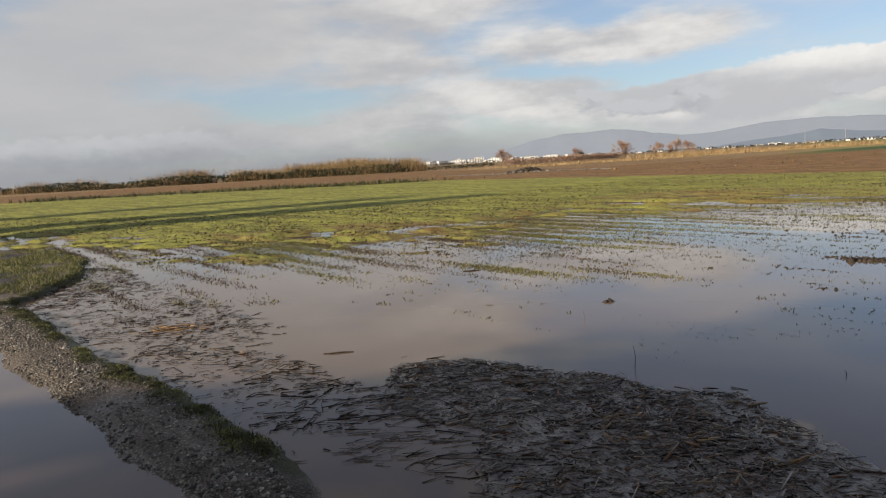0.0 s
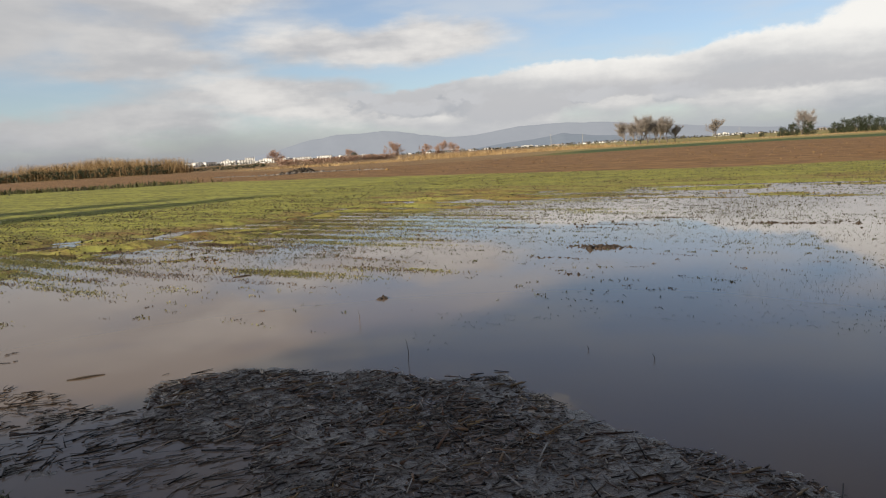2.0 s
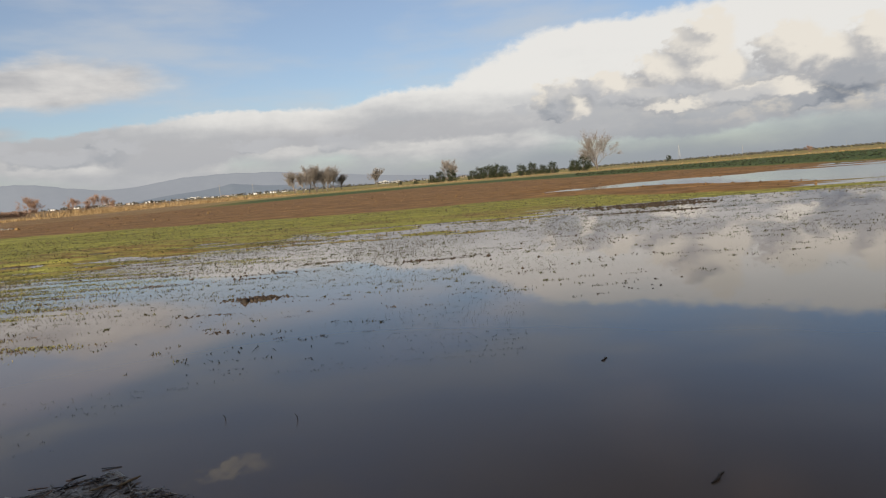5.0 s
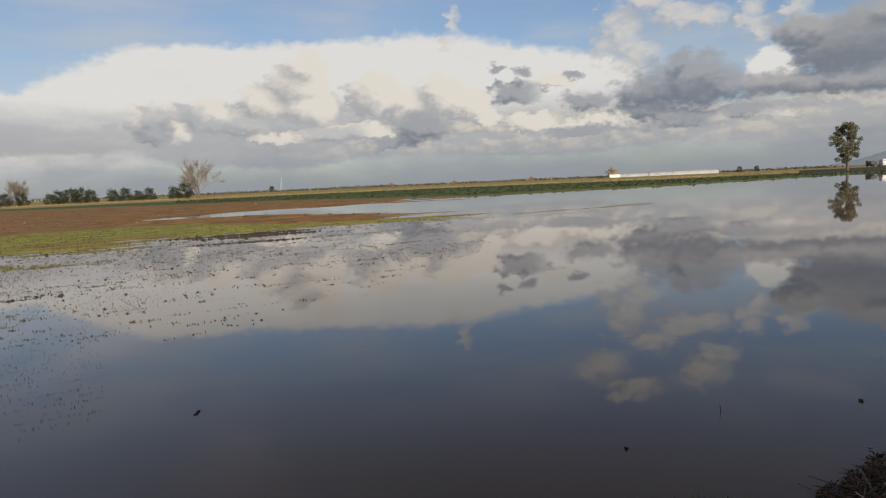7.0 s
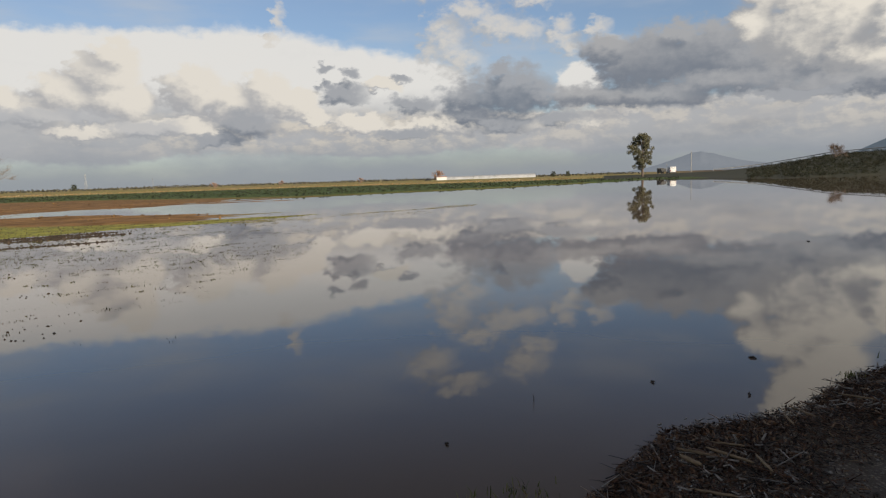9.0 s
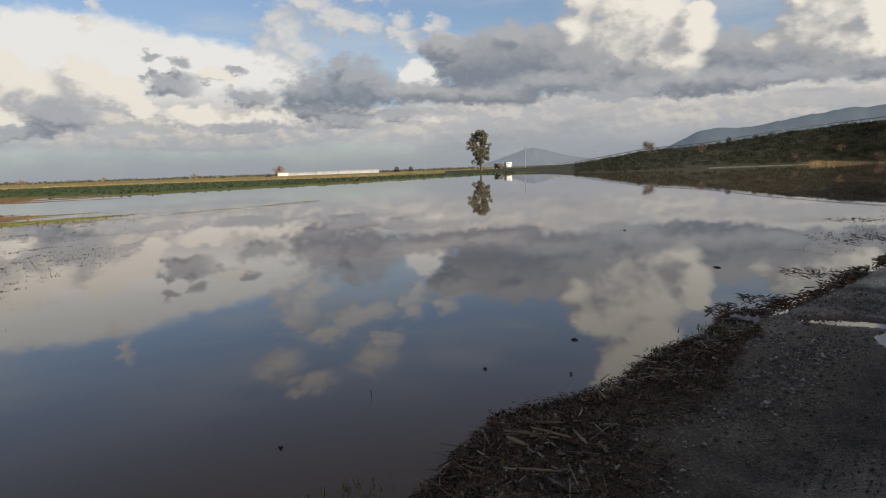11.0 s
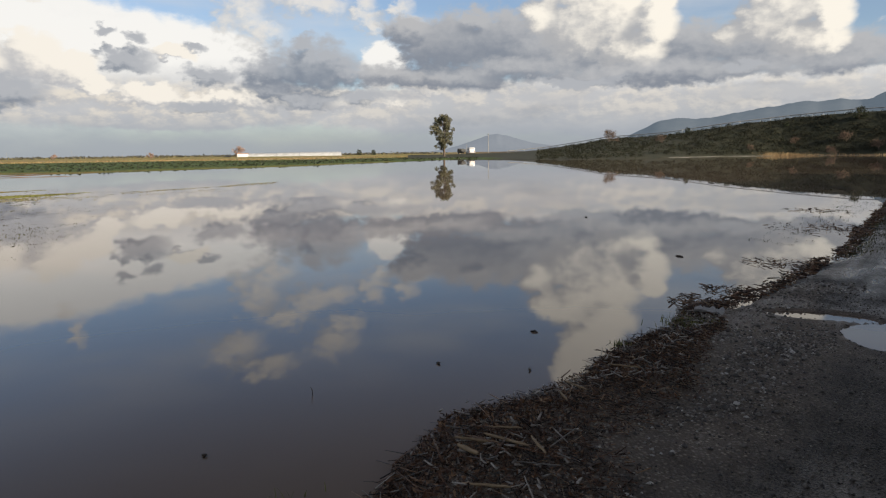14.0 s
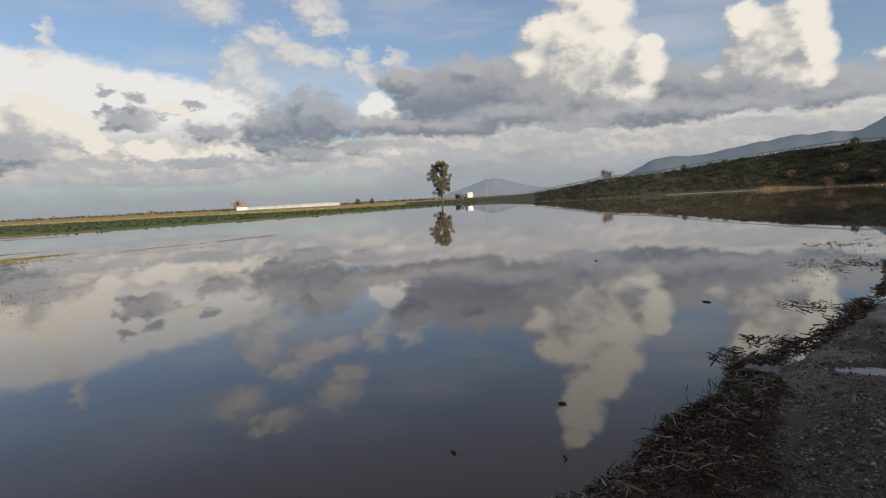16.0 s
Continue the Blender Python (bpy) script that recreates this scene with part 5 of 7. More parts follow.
def greenhouse():
    """A long tunnel of white film in bays on hoops."""
    t = thing("greenhouse", "long low greenhouse of white film", "greenhouse")
    bays = ((-33, -13, 2.5), (-12.6, 3, 2.7), (3.4, 33, 2.9))
    for x0, x1, high in bays:
        arc = np.linspace(0, math.pi, 13)
        xs = np.linspace(x0, x1, 9)
        ys, zs = -4.2 * np.cos(arc), high * np.sin(arc) ** 0.75
        gx2, gy2 = np.meshgrid(xs, ys, indexing="ij")
        gz2 = np.repeat(zs[None, :], 9, 0)
        piece("film_tunnel", sheet_mesh("film_tunnel", gx2, gy2, gz2 - 0.05, FILM), t)
        for x in (x0, x1):
            h = Heap()
            h.add(*tube([(x, y, z) for y, z in zip(ys, zs)], [0.08] * 13, 5))
            piece("hoop", h.mesh("hoop", STEEL), t)
    return t


g = greenhouse()
g.matrix_basis = Matrix.Translation(polar(96.6, 500, 0.2)) @ pose(0, 0, 0, 0, 0, -96.6)
shed = thing("farm_shed", "small pale farm shed beside the greenhouse", "shed", at=Matrix.Translation(polar(92.4, 470, 0.2)) @ pose(0, 0, 0, 0, 0, -92))
piece("wall", box_mesh("wall", (7, 5, 2.2), WHITE), shed)
piece("roof", box_mesh("roof", (7.6, 5.6, 0.4), TILE, 0.1), shed, at=Matrix.Translation((0, 0, 2.2)))
parked = thing("farm_car", "dark car parked far off by the shed", "car", at=Matrix.Translation(polar(91.2, 450, -0.08)) @ pose(0, 0, 0, 0, 0, -91))
piece("body", box_mesh("body", (4.2, 1.7, 0.75), PLASTIC, 0.2), parked, at=Matrix.Translation((0, 0, 0.3)))
piece("cabin", box_mesh("cabin", (2.2, 1.5, 0.6), DARK_GLASS, 0.2), parked, at=Matrix.Translation((0.1, 0, 1.0)))


def pylon(height):
    t = thing("pylon", "thin grey lattice pylon on the horizon", "pylon", "posts on the horizon")
    for sx, sy in ((-1, -1), (1, -1), (1, 1), (-1, 1)):
        h = Heap()
        h.add(*tube([(sx * 1.2, sy * 1.2, -0.2), (sx * 0.15, sy * 0.15, height)], [0.16, 0.12], 4))
        piece("leg", h.mesh("leg", STEEL), t)
    for k in range(6):
        z, s = height * (0.1 + 0.14 * k), 1.2 - 1.05 * (0.1 + 0.14 * k)
        h = Heap()
        h.add(*tube([(-s, -s, z), (s, s * 0.9, z + height * 0.12)], [0.09, 0.09], 4))
        piece("brace", h.mesh("brace", STEEL), t)
    return t


def pole(height, radius, label):
    t = thing("utility_pole", label, "pole", "posts on the horizon")
    h = Heap()
    h.add(*tube([(0, 0, -0.3), (0, 0, height * 0.5), (0, 0, height)], [radius, radius * 0.85, radius * 0.7], 7))
    piece("mast", h.mesh("mast", CONCRETE), t)
    piece("crossarm", box_mesh("crossarm", (height * 0.16, 0.12, 0.12), CONCRETE), t, at=Matrix.Translation((0, 0, height * 0.92)))
    return t


tall = pylon(17.0)
tall.matrix_basis = Matrix.Translation(polar(64.4, 800, 0.2))
thin = pole(7.5, 0.13, "slim pale pole standing by the bank road")
thin.matrix_basis = Matrix.Translation(polar(112.85, 236, 0.5))
for b, d, s in ((69.05, 430, 0.9), (111.0, 300, 0.6), (80.1, 420, 0.6), (83.5, 430, 0.6), (87.2, 440, 0.6), (90.0, 460, 0.55), (76.0, 420, 0.55), (26.4, 900, 2.2), (29.0, 950, 2.0), (9.1, 900, 1.6), (41.0, 700, 1.1)):
    copy_thing(thin, Matrix.Translation(polar(b, d, 0.15)) @ Matrix.Scale(s, 4))

# panel fence at the right of the lane
fence = thing("panel_fence", "grey concrete panel fence beside the lane", "fence")
f0, f1 = polar(148.43, 66.5), polar(157.0, 46.0)
steps = 11
turn = math.degrees(math.atan2(f1.y - f0.y, f1.x - f0.x))
gap = (f1 - f0).length / steps
panel, upright = box_mesh("panel", (gap - 0.12, 0.07, 1.80), CONCRETE, 0.012), box_mesh("post", (0.13, 0.14, 1.98), CONCRETE, 0.015)
for k in range(steps + 1):
    p = f0.lerp(f1, k / steps)
    piece("post", upright, fence, at=Matrix.Translation((p.x, p.y, -0.05)) @ pose(0, 0, 0, 0, 0, turn))
    if k < steps:
        q = f0.lerp(f1, (k + 0.5) / steps)
        piece("panel", panel, fence, at=Matrix.Translation((q.x, q.y, 0.02)) @ pose(0, 0, 0, 0, 0, turn))
belt("weed_thicket", 71, [polar(149.6, 72), polar(151.2, 66), polar(154.5, 58), polar(160, 50)], 1.8, 2.4, 5200, MOSS, 0.018, "tall yellow-green weeds leaning over the fence", "weeds", 0.25, 0.5)
belt("weed_thicket", 72, [polar(149.4, 74), polar(152, 68)], 1.4, 2.7, 350, REEDS, 0.02, "dry reed plumes rising from the weeds", "weeds", 0.25, 0.5)
belt("reed_bed", 73, [polar(134.6, 150), polar(137.4, 150)], 1.0, 0.55, 700, REEDS, 0.025, "pale reeds at the foot of the embankment", "reeds", 0.4, 0.9)
belt("reed_bed", 74, [polar(137.4, 149), polar(143.5, 146)], 1.1, 0.28, 350, REEDS, 0.025, "thin dry reeds along the embankment foot", "reeds", 0.4, 1.0)
belt("reed_bed", 75, [polar(144.8, 143), polar(147.4, 137)], 1.3, 1.15, 2200, REEDS, 0.025, "golden reeds glowing at the lane's end", "reeds", ragged=0.3)
slim = bare_tree(76, 8.2, 3, BARK, 0.3, "slender leafless tree at the water's edge", 1, 0.35)
slim.matrix_basis = Matrix.Translation(polar(144.65, 143, 0.05))
copy_thing(slim, Matrix.Translation(polar(144.1, 147, 0.4)) @ pose(0, 0, 0, 0, 0, 70) @ Matrix.Scale(0.9, 4))

# slender trees out of sight, added to lay long shadows across the crop
shade_tree = bush(77, 9.0, 1.5, LEAF_DARK, 150, "unseen slender cypress shadowing the crop", "shadow_cypress", 0.04)
tagged(shade_tree, "unseen slender cypress added to shadow the crop", "tree", "cypresses by the lane")
spots = [(-27.0, 25.0, 1.0), (-22.5, 21.5, 1.0), (-36.0, 33.5, 0.95), (-52.0, 54.5, 0.6)]
shade_tree.matrix_basis = Matrix.Translation((spots[0][0], spots[0][1], 0.05))
for x, y, s in spots[1:]:
    copy_thing(shade_tree, Matrix.Translation((x, y, 0.05)) @ pose(0, 0, 0, 0, 0, 60 * x) @ Matrix.Scale(s, 4))


# ---- the van and the lorry on the bank road ----
def wheel_mesh(radius, width):
    """A tyre and a rim, both round and hollow, on the x axis."""
    made = []
    for name, mat, prof in (("tyre", RUBBER, [(0.62, -0.5), (0.86, -0.5), (0.97, -0.38), (1.0, -0.15), (1.0, 0.15), (0.97, 0.38), (0.86, 0.5), (0.62, 0.5)]),
                            ("rim", ALLOY, [(0.64, -0.42), (0.60, -0.46), (0.52, -0.30), (0.22, -0.24), (0.16, -0.40), (0.0, -0.40)])):
        n = 28
        v = [(x * width, r * radius * math.cos(2 * math.pi * k / n), r * radius * math.sin(2 * math.pi * k / n)) for k in range(n) for r, x in prof]
        m = len(prof)
        f = [(k * m + j, k * m + j + 1, (k + 1) % n * m + j + 1, (k + 1) % n * m + j) for k in range(n) for j in range(m - 1)]
        made.append(quick_mesh(name, v, f, mat, None, True))
    return made


def lofted(name, sections, mat, close=True):
    """A skin over cross-sections of equal count."""
    n = len(sections[0])
    v = [p for s in sections for p in s]
    f = [(k * n + j, k * n + (j + 1) % n, (k + 1) * n + (j + 1) % n, (k + 1) * n + j) for k in range(len(sections) - 1) for j in range(n)]
    bm = bmesh.new()
    vs = [bm.verts.new(p) for p in v]
    for q in f:
        bm.faces.new([vs[i] for i in q])
    if close:
        bm.faces.new(vs[:n][::-1])
        bm.faces.new(vs[-n:])
    bmesh.ops.recalc_face_normals(bm, faces=bm.faces)
    for face in bm.faces:
        face.smooth = True
    me = bpy.data.meshes.new(name)
    bm.to_mesh(me)
    bm.free()
    me.materials.append(mat)
    return me


van = thing("van", "white minibus van parked on the bank road", "van", at=Matrix.Translation(polar(111.35, 218, 0.72)) @ pose(0, 0, 0, 0, 0, -111.35 + 12))
sections = []
for y, low, high, half in ((-2.4, 0.5, 1.0, 0.85), (-2.35, 0.42, 2.0, 0.93), (-2.1, 0.4, 2.25, 0.95), (1.2, 0.4, 2.28, 0.95), (1.9, 0.4, 1.5, 0.95), (2.5, 0.42, 1.15, 0.88), (2.6, 0.5, 0.8, 0.8)):
    sections.append([(-half, y, low), (half, y, low), (half, y, low + (high - low) * 0.6), (half * 0.93, y, high - 0.08), (half * 0.8, y, high), (-half * 0.8, y, high), (-half * 0.93, y, high - 0.08), (-half, y, low + (high - low) * 0.6)])
piece("body", lofted("body", sections, WHITE), van)
piece("rear_window", box_mesh("rear_window", (1.25, 0.06, 0.6), DARK_GLASS, 0.02), van, "dark rear window", Matrix.Translation((0, -2.33, 1.3)))
piece("windscreen", box_mesh("windscreen", (1.5, 0.06, 0.7), DARK_GLASS, 0.02), van, at=Matrix.Translation((0, 1.55, 1.5)) @ pose(0, 0, 0, 40, 0, 0))
for y in (-1.3, -0.2, 0.9):
    for x in (-0.94, 0.94):
        piece("side_window", box_mesh("side_window", (0.05, 0.85, 0.5), DARK_GLASS, 0.015), van, at=Matrix.Translation((x, y, 1.4)))
piece("bumper", box_mesh("bumper", (1.8, 0.15, 0.2), PLASTIC, 0.05), van, at=Matrix.Translation((0, -2.45, 0.42)))
for x in (-0.8, 0.8):
    piece("tail_lamp", box_mesh("tail_lamp", (0.14, 0.06, 0.4), RED_LAMP, 0.02), van, at=Matrix.Translation((x, -2.4, 0.8)))
tyre, rim = wheel_mesh(0.34, 0.2)
for y in (-1.5, 1.6):
    for x, turned in ((-0.86, 0), (0.86, 180)):
        m = Matrix.Translation((x, y, 0.34)) @ pose(0, 0, 0, 0, 0, turned)
        wheel = piece("wheel", tyre, van, "black tyre", m)
        piece("rim", rim, wheel)

lorry = thing("lorry", "dark lorry standing beside the white van", "lorry", at=Matrix.Translation(polar(110.65, 226, 0.72)) @ pose(0, 0, 0, 0, 0, -90))
piece("cab", box_mesh("cab", (1.9, 1.5, 1.5), PLASTIC, 0.12), lorry, at=Matrix.Translation((0, 1.6, 0.5)))
piece("bed", box_mesh("bed", (1.9, 3.0, 0.25), PLASTIC, 0.03), lorry, at=Matrix.Translation((0, -0.8, 0.75)))
piece("load", box_mesh("load", (1.7, 1.6, 0.8), PLASTIC, 0.1), lorry, at=Matrix.Translation((0, -0.3, 1.0)))
for y in (-1.6, 1.5):
    for x in (-0.85, 0.85):
        wheel = piece("wheel", tyre, lorry, "black tyre", Matrix.Translation((x, y, 0.34)))
        piece("rim", rim, wheel)

# ---- the silver car ----
def car():
    """A compact saloon, nose along +y, its middle on the ground at the origin."""
    t = thing("car", "silver compact car parked on the wet lane", "car")
    half, front, rear = 0.82, 1.98, -1.98

    def section(y, w, z0, z1, crown=0.03):
        """One ring of the lower body: sill, flank, shoulder and top."""
        right = [(w * 0.80, z0), (w * 0.95, z0 + 0.05), (w * 0.985, z0 + 0.18), (w, z0 + (z1 - z0) * 0.52), (w * 0.985, z0 + (z1 - z0) * 0.80), (w * 0.95, z1 - 0.035), (w * 0.88, z1), (w * 0.45, z1 + crown)]
        return [(x, y, z) for x, z in right] + [(-x, y, z) for x, z in right[::-1]]

    stations = [(rear, 0.60, 0.42, 0.80), (rear + 0.05, 0.72, 0.32, 0.90), (-1.80, 0.79, 0.26, 0.95), (-1.45, half, 0.22, 0.97), (-0.9, half, 0.21, 0.96), (-0.2, half, 0.21, 0.95), (0.5, half, 0.21, 0.93),
                (0.95, half, 0.21, 0.90), (1.3, 0.81, 0.22, 0.84), (1.65, 0.78, 0.25, 0.76), (1.88, 0.70, 0.30, 0.66), (front, 0.55, 0.38, 0.56)]
    piece("body", lofted("body", [section(*s) for s in stations], SILVER), t, "silver painted body")
    cabin = []
    for y, w, z in ((-1.55, 0.70, 0.985), (-1.30, 0.66, 1.18), (-0.95, 0.60, 1.36), (-0.45, 0.58, 1.42), (0.15, 0.58, 1.41), (0.45, 0.60, 1.33), (0.80, 0.66, 1.10), (1.05, 0.70, 0.925)):
        low = 0.93
        cabin.append([(0.74, y, low), (w + (0.74 - w) * 0.25, y, low + (z - low) * 0.7), (w, y, z - 0.02), (w * 0.6, y, z + 0.015), (-w * 0.6, y, z + 0.015), (-w, y, z - 0.02), (-w - (0.74 - w) * 0.25, y, low + (z - low) * 0.7), (-0.74, y, low)])
    piece("cabin", lofted("cabin", cabin, SILVER), t, "silver roof and pillars")

    def patch(name, points, mat, label="", lift=(0, 0, 0)):
        bm = bmesh.new()
        bm.faces.new([bm.verts.new(p) for p in points])
        out = bmesh.ops.extrude_face_region(bm, geom=bm.faces[:])
        bmesh.ops.translate(bm, vec=lift, verts=[v for v in out["geom"] if isinstance(v, bmesh.types.BMVert)])
        bmesh.ops.recalc_face_normals(bm, faces=bm.faces)
        me = bpy.data.meshes.new(name)
        bm.to_mesh(me)
        bm.free()
        me.materials.append(mat)
        return piece(name, me, t, label)

    patch("windscreen", [(-0.66, 1.0, 0.955), (0.66, 1.0, 0.955), (0.55, 0.50, 1.33), (-0.55, 0.50, 1.33)], DARK_GLASS, "dark glass", (0, 0.02, 0.02))
    patch("rear_window", [(0.60, -1.48, 1.03), (-0.60, -1.48, 1.03), (-0.52, -1.03, 1.35), (0.52, -1.03, 1.35)], DARK_GLASS, "dark glass", (0, -0.03, 0.03))
    for side in (-1, 1):
        for y0, y1, y2, y3 in ((-0.08, 0.86, 0.44, -0.06), (-1.10, -0.14, -0.14, -0.92)):
            patch("side_window", [(side * 0.735, y0, 0.965), (side * 0.735, y1, 0.965), (side * 0.625, y2, 1.33), (side * 0.625, y3, 1.33)], DARK_GLASS, "dark side glass", (side * 0.012, 0, 0.004))
        for line in ([(0.88, 0.30), (0.92, 0.55), (0.90, 0.80), (0.84, 0.93)], [(-0.12, 0.24), (-0.12, 0.6), (-0.11, 0.93)], [(-1.02, 0.62), (-0.88, 0.45), (-0.80, 0.26)], [(-1.02, 0.62), (-1.12, 0.93)]):
            h = Heap()
            h.add(*tube([(side * (0.818 if z < 0.8 else 0.80), y, z) for y, z in line], [0.006] * len(line), 4))
            piece("door_seam", h.mesh("door_seam", PLASTIC), t, "dark gap round the doors")
        for y in (0.02, -0.90):
            grip = piece("door_handle", box_mesh("door_handle", (0.035, 0.17, 0.045), PLASTIC, 0.012), t, "black door handle", Matrix.Translation((side * 0.825, y, 0.80)))
            piece("lock", box_mesh("lock", (0.02, 0.03, 0.03), ALLOY, 0.006), grip, at=Matrix.Translation((0, 0.11, 0.005)))
        piece("rub_strip", box_mesh("rub_strip", (0.022, 2.3, 0.07), PLASTIC, 0.008), t, "black rubbing strip", Matrix.Translation((side * 0.822, -0.1, 0.50)))
        piece("indicator", box_mesh("indicator", (0.015, 0.07, 0.04), AMBER, 0.005), t, "amber side lamp", Matrix.Translation((side * 0.818, 1.02, 0.70)))
        # mirror: foot, shell and glass
        shell = piece("wing_mirror", box_mesh("wing_mirror", (0.165, 0.09, 0.12), PLASTIC, 0.034), t, "black mirror shell", Matrix.Translation((side * 0.895, 0.72, 1.01)) @ pose(0, 0, 0, 0, 0, side * -10))
        piece("mirror_glass", box_mesh("mirror_glass", (0.132, 0.012, 0.09), MIRROR, 0.004), shell, at=Matrix.Translation((0, -0.042, 0.018)))
        piece("mirror_foot", box_mesh("mirror_foot", (0.14, 0.06, 0.07), PLASTIC, 0.02), shell, at=Matrix.Translation((side * -0.12, 0.01, 0.0)))
        piece("headlamp", box_mesh("headlamp", (0.30, 0.16, 0.14), CLEAR_LAMP, 0.04), t, "clear headlamp", Matrix.Translation((side * 0.56, 1.80, 0.56)) @ pose(0, 0, 0, -20, 0, side * -18))
        piece("tail_lamp", box_mesh("tail_lamp", (0.16, 0.10, 0.26), RED_LAMP, 0.03), t, "red tail lamp", Matrix.Translation((side * 0.66, -1.93, 0.62)))
        # wheels, and black discs on the flank for the shaded wheel wells
        for y in (1.22, -1.23):
            n = 20
            ring = [(side * 0.826, y + 0.335 * math.cos(math.pi * k / n), 0.285 + 0.335 * math.sin(math.pi * k / n)) for k in range(n + 1)]
            ring += [(side * 0.826, y - 0.335, 0.19), (side * 0.826, y + 0.335, 0.19)]
            patch("wheel_well_disc", ring, PLASTIC, "black disc standing in for the shaded wheel well", (side * -0.2, 0, 0))
            tyre, rim = wheel_mesh(0.285, 0.18)
            w = piece("wheel", tyre, t, "black tyre", Matrix.Translation((side * 0.745, y, 0.285)) @ pose(0, 0, 0, 0, 0, 0 if side < 0 else 180))
            piece("rim", rim, w)
    for y, z in ((rear - 0.005, 0.42), (front - 0.10, 0.36)):
        piece("bumper", box_mesh("bumper", (1.36, 0.16, 0.17), PLASTIC, 0.05), t, "black bumper", Matrix.Translation((0, y, z)))
    piece("number_plate", box_mesh("number_plate", (0.48, 0.02, 0.11), WHITE, 0.006), t, "blank plate", Matrix.Translation((0, rear - 0.07, 0.62)))
    return t


parked_car = car()
cx, cy = road_xy(3.73, 0.165)
parked_car.matrix_basis = Matrix.Translation((cx, cy, 0.055)) @ pose(0, 0, 0, 0, 0, -147)

# ---- flood debris ----
def inside_shape(x, y, ring):
    """Which points lie in a closed ring of places."""
    hit = np.zeros(len(x), bool)
    n = len(ring)
    for k in range(n):
        (x0, y0), (x1, y1) = ring[k], ring[(k + 1) % n]
        cut = (y0 > y) != (y1 > y)
        hit ^= cut & (x < (x1 - x0) * (y - y0) / (y1 - y0 + 1e-12) + x0)
    return hit


def scatter(r, ring, count, seed, thin=0.0, size=0.8):
    """Random places in a ring, gathered in drifts."""
    px, py = [p[0] for p in ring], [p[1] for p in ring]
    got = np.zeros((0, 2))
    while len(got) < count:
        q = np.stack([r.uniform(min(px), max(px), count * 3), r.uniform(min(py), max(py), count * 3)], 1)
        wob = 0.35 * np.stack([rough_noise(q[:, 0] * 1.6, q[:, 1] * 1.6, 3, seed + 5), rough_noise(q[:, 0] * 1.6, q[:, 1] * 1.6, 3, seed + 9)], 1)
        ok = inside_shape(q[:, 0] + wob[:, 0], q[:, 1] + wob[:, 1], ring)
        ok &= rough_noise(q[:, 0] / size, q[:, 1] / size, 3, seed) + r.uniform(-0.25, 0.25, len(q)) > thin
        got = np.concatenate([got, q[ok]])
    return got[:count, 0], got[:count, 1]


def sticks(r, x, y, z, length, width, bearing, wild, tilt=0.05, flat=0.5):
    """Broken stalks: tapered four-sided splinters lying about."""
    n = len(x)
    a = np.radians(90 - bearing) + r.normal(0, wild, n)
    L = length * np.exp(r.normal(0, 0.55, n))
    W = width * r.uniform(0.5, 1.5, n)
    way = np.stack([np.cos(a), np.sin(a), r.normal(0, tilt, n)], 1)
    side = np.stack([-np.sin(a), np.cos(a), r.normal(0, 0.2, n)], 1)
    rise = np.cross(way, side)
    c = np.stack([x, y, z], 1)
    ring = []
    for u, w in ((-0.5, 1.0), (0.5, 0.55)):
        for s, t in ((-1, -1), (1, -1), (1, 1), (-1, 1)):
            ring.append(c + way * (L * u)[:, None] + side * (W * w * s * 0.5)[:, None] + rise * (W * w * t * 0.5 * flat)[:, None])
    v = np.stack(ring, 1).reshape(-1, 3)
    k = (np.arange(n) * 8)[:, None]
    f = np.concatenate([k + q for q in ([0, 1, 5, 4], [1, 2, 6, 5], [2, 3, 7, 6], [3, 0, 4, 7], [3, 2, 1, 0], [4, 5, 6, 7])])
    return v, f


def flat_mat(name, ring, step, thin, mat, label, seed, z=0.004, size=0.5):
    """A thin floating raft with an uneven edge and holes."""
    px, py = [p[0] for p in ring], [p[1] for p in ring]
    gx, gy = np.meshgrid(np.arange(min(px) - 0.3, max(px) + 0.3, step), np.arange(min(py) - 0.3, max(py) + 0.3, step), indexing="ij")
    wob = 0.35 * rough_noise(gx * 1.6, gy * 1.6, 3, seed + 5), 0.35 * rough_noise(gx * 1.6, gy * 1.6, 3, seed + 9)
    ok = inside_shape((gx + wob[0]).ravel(), (gy + wob[1]).ravel(), ring).reshape(gx.shape) & (rough_noise(gx / size, gy / size, 4, seed) > thin)
    ok &= rough_noise(gx * 9, gy * 9, 2, seed + 20) > -0.16
    gz = z + 0.012 * rough_noise(gx * 5, gy * 5, 3, seed + 30)
    k = np.arange(gx.size).reshape(gx.shape)
    quads = np.stack([k[:-1, :-1], k[1:, :-1], k[1:, 1:], k[:-1, 1:]], -1)[ok[:-1, :-1]]
    ob = new(name, quick_mesh(name, np.stack([gx, gy, gz], -1).reshape(-1, 3), quads.reshape(-1, 4), mat, None, True))
    return tagged(ob, label, "debris", kind="stuff")


MAT_A = [(-0.75, 5.85), (-0.2, 5.95), (0.55, 5.55), (1.25, 5.15), (1.5, 4.9), (1.88, 4.85), (1.92, 4.4), (2.05, 4.05), (2.1, 3.45), (2.75, 2.5), (2.3, 1.6), (1.2, 2.3), (0.1, 3.0), (-0.05, 3.5), (0.05, 4.2), (-0.75, 4.75)]
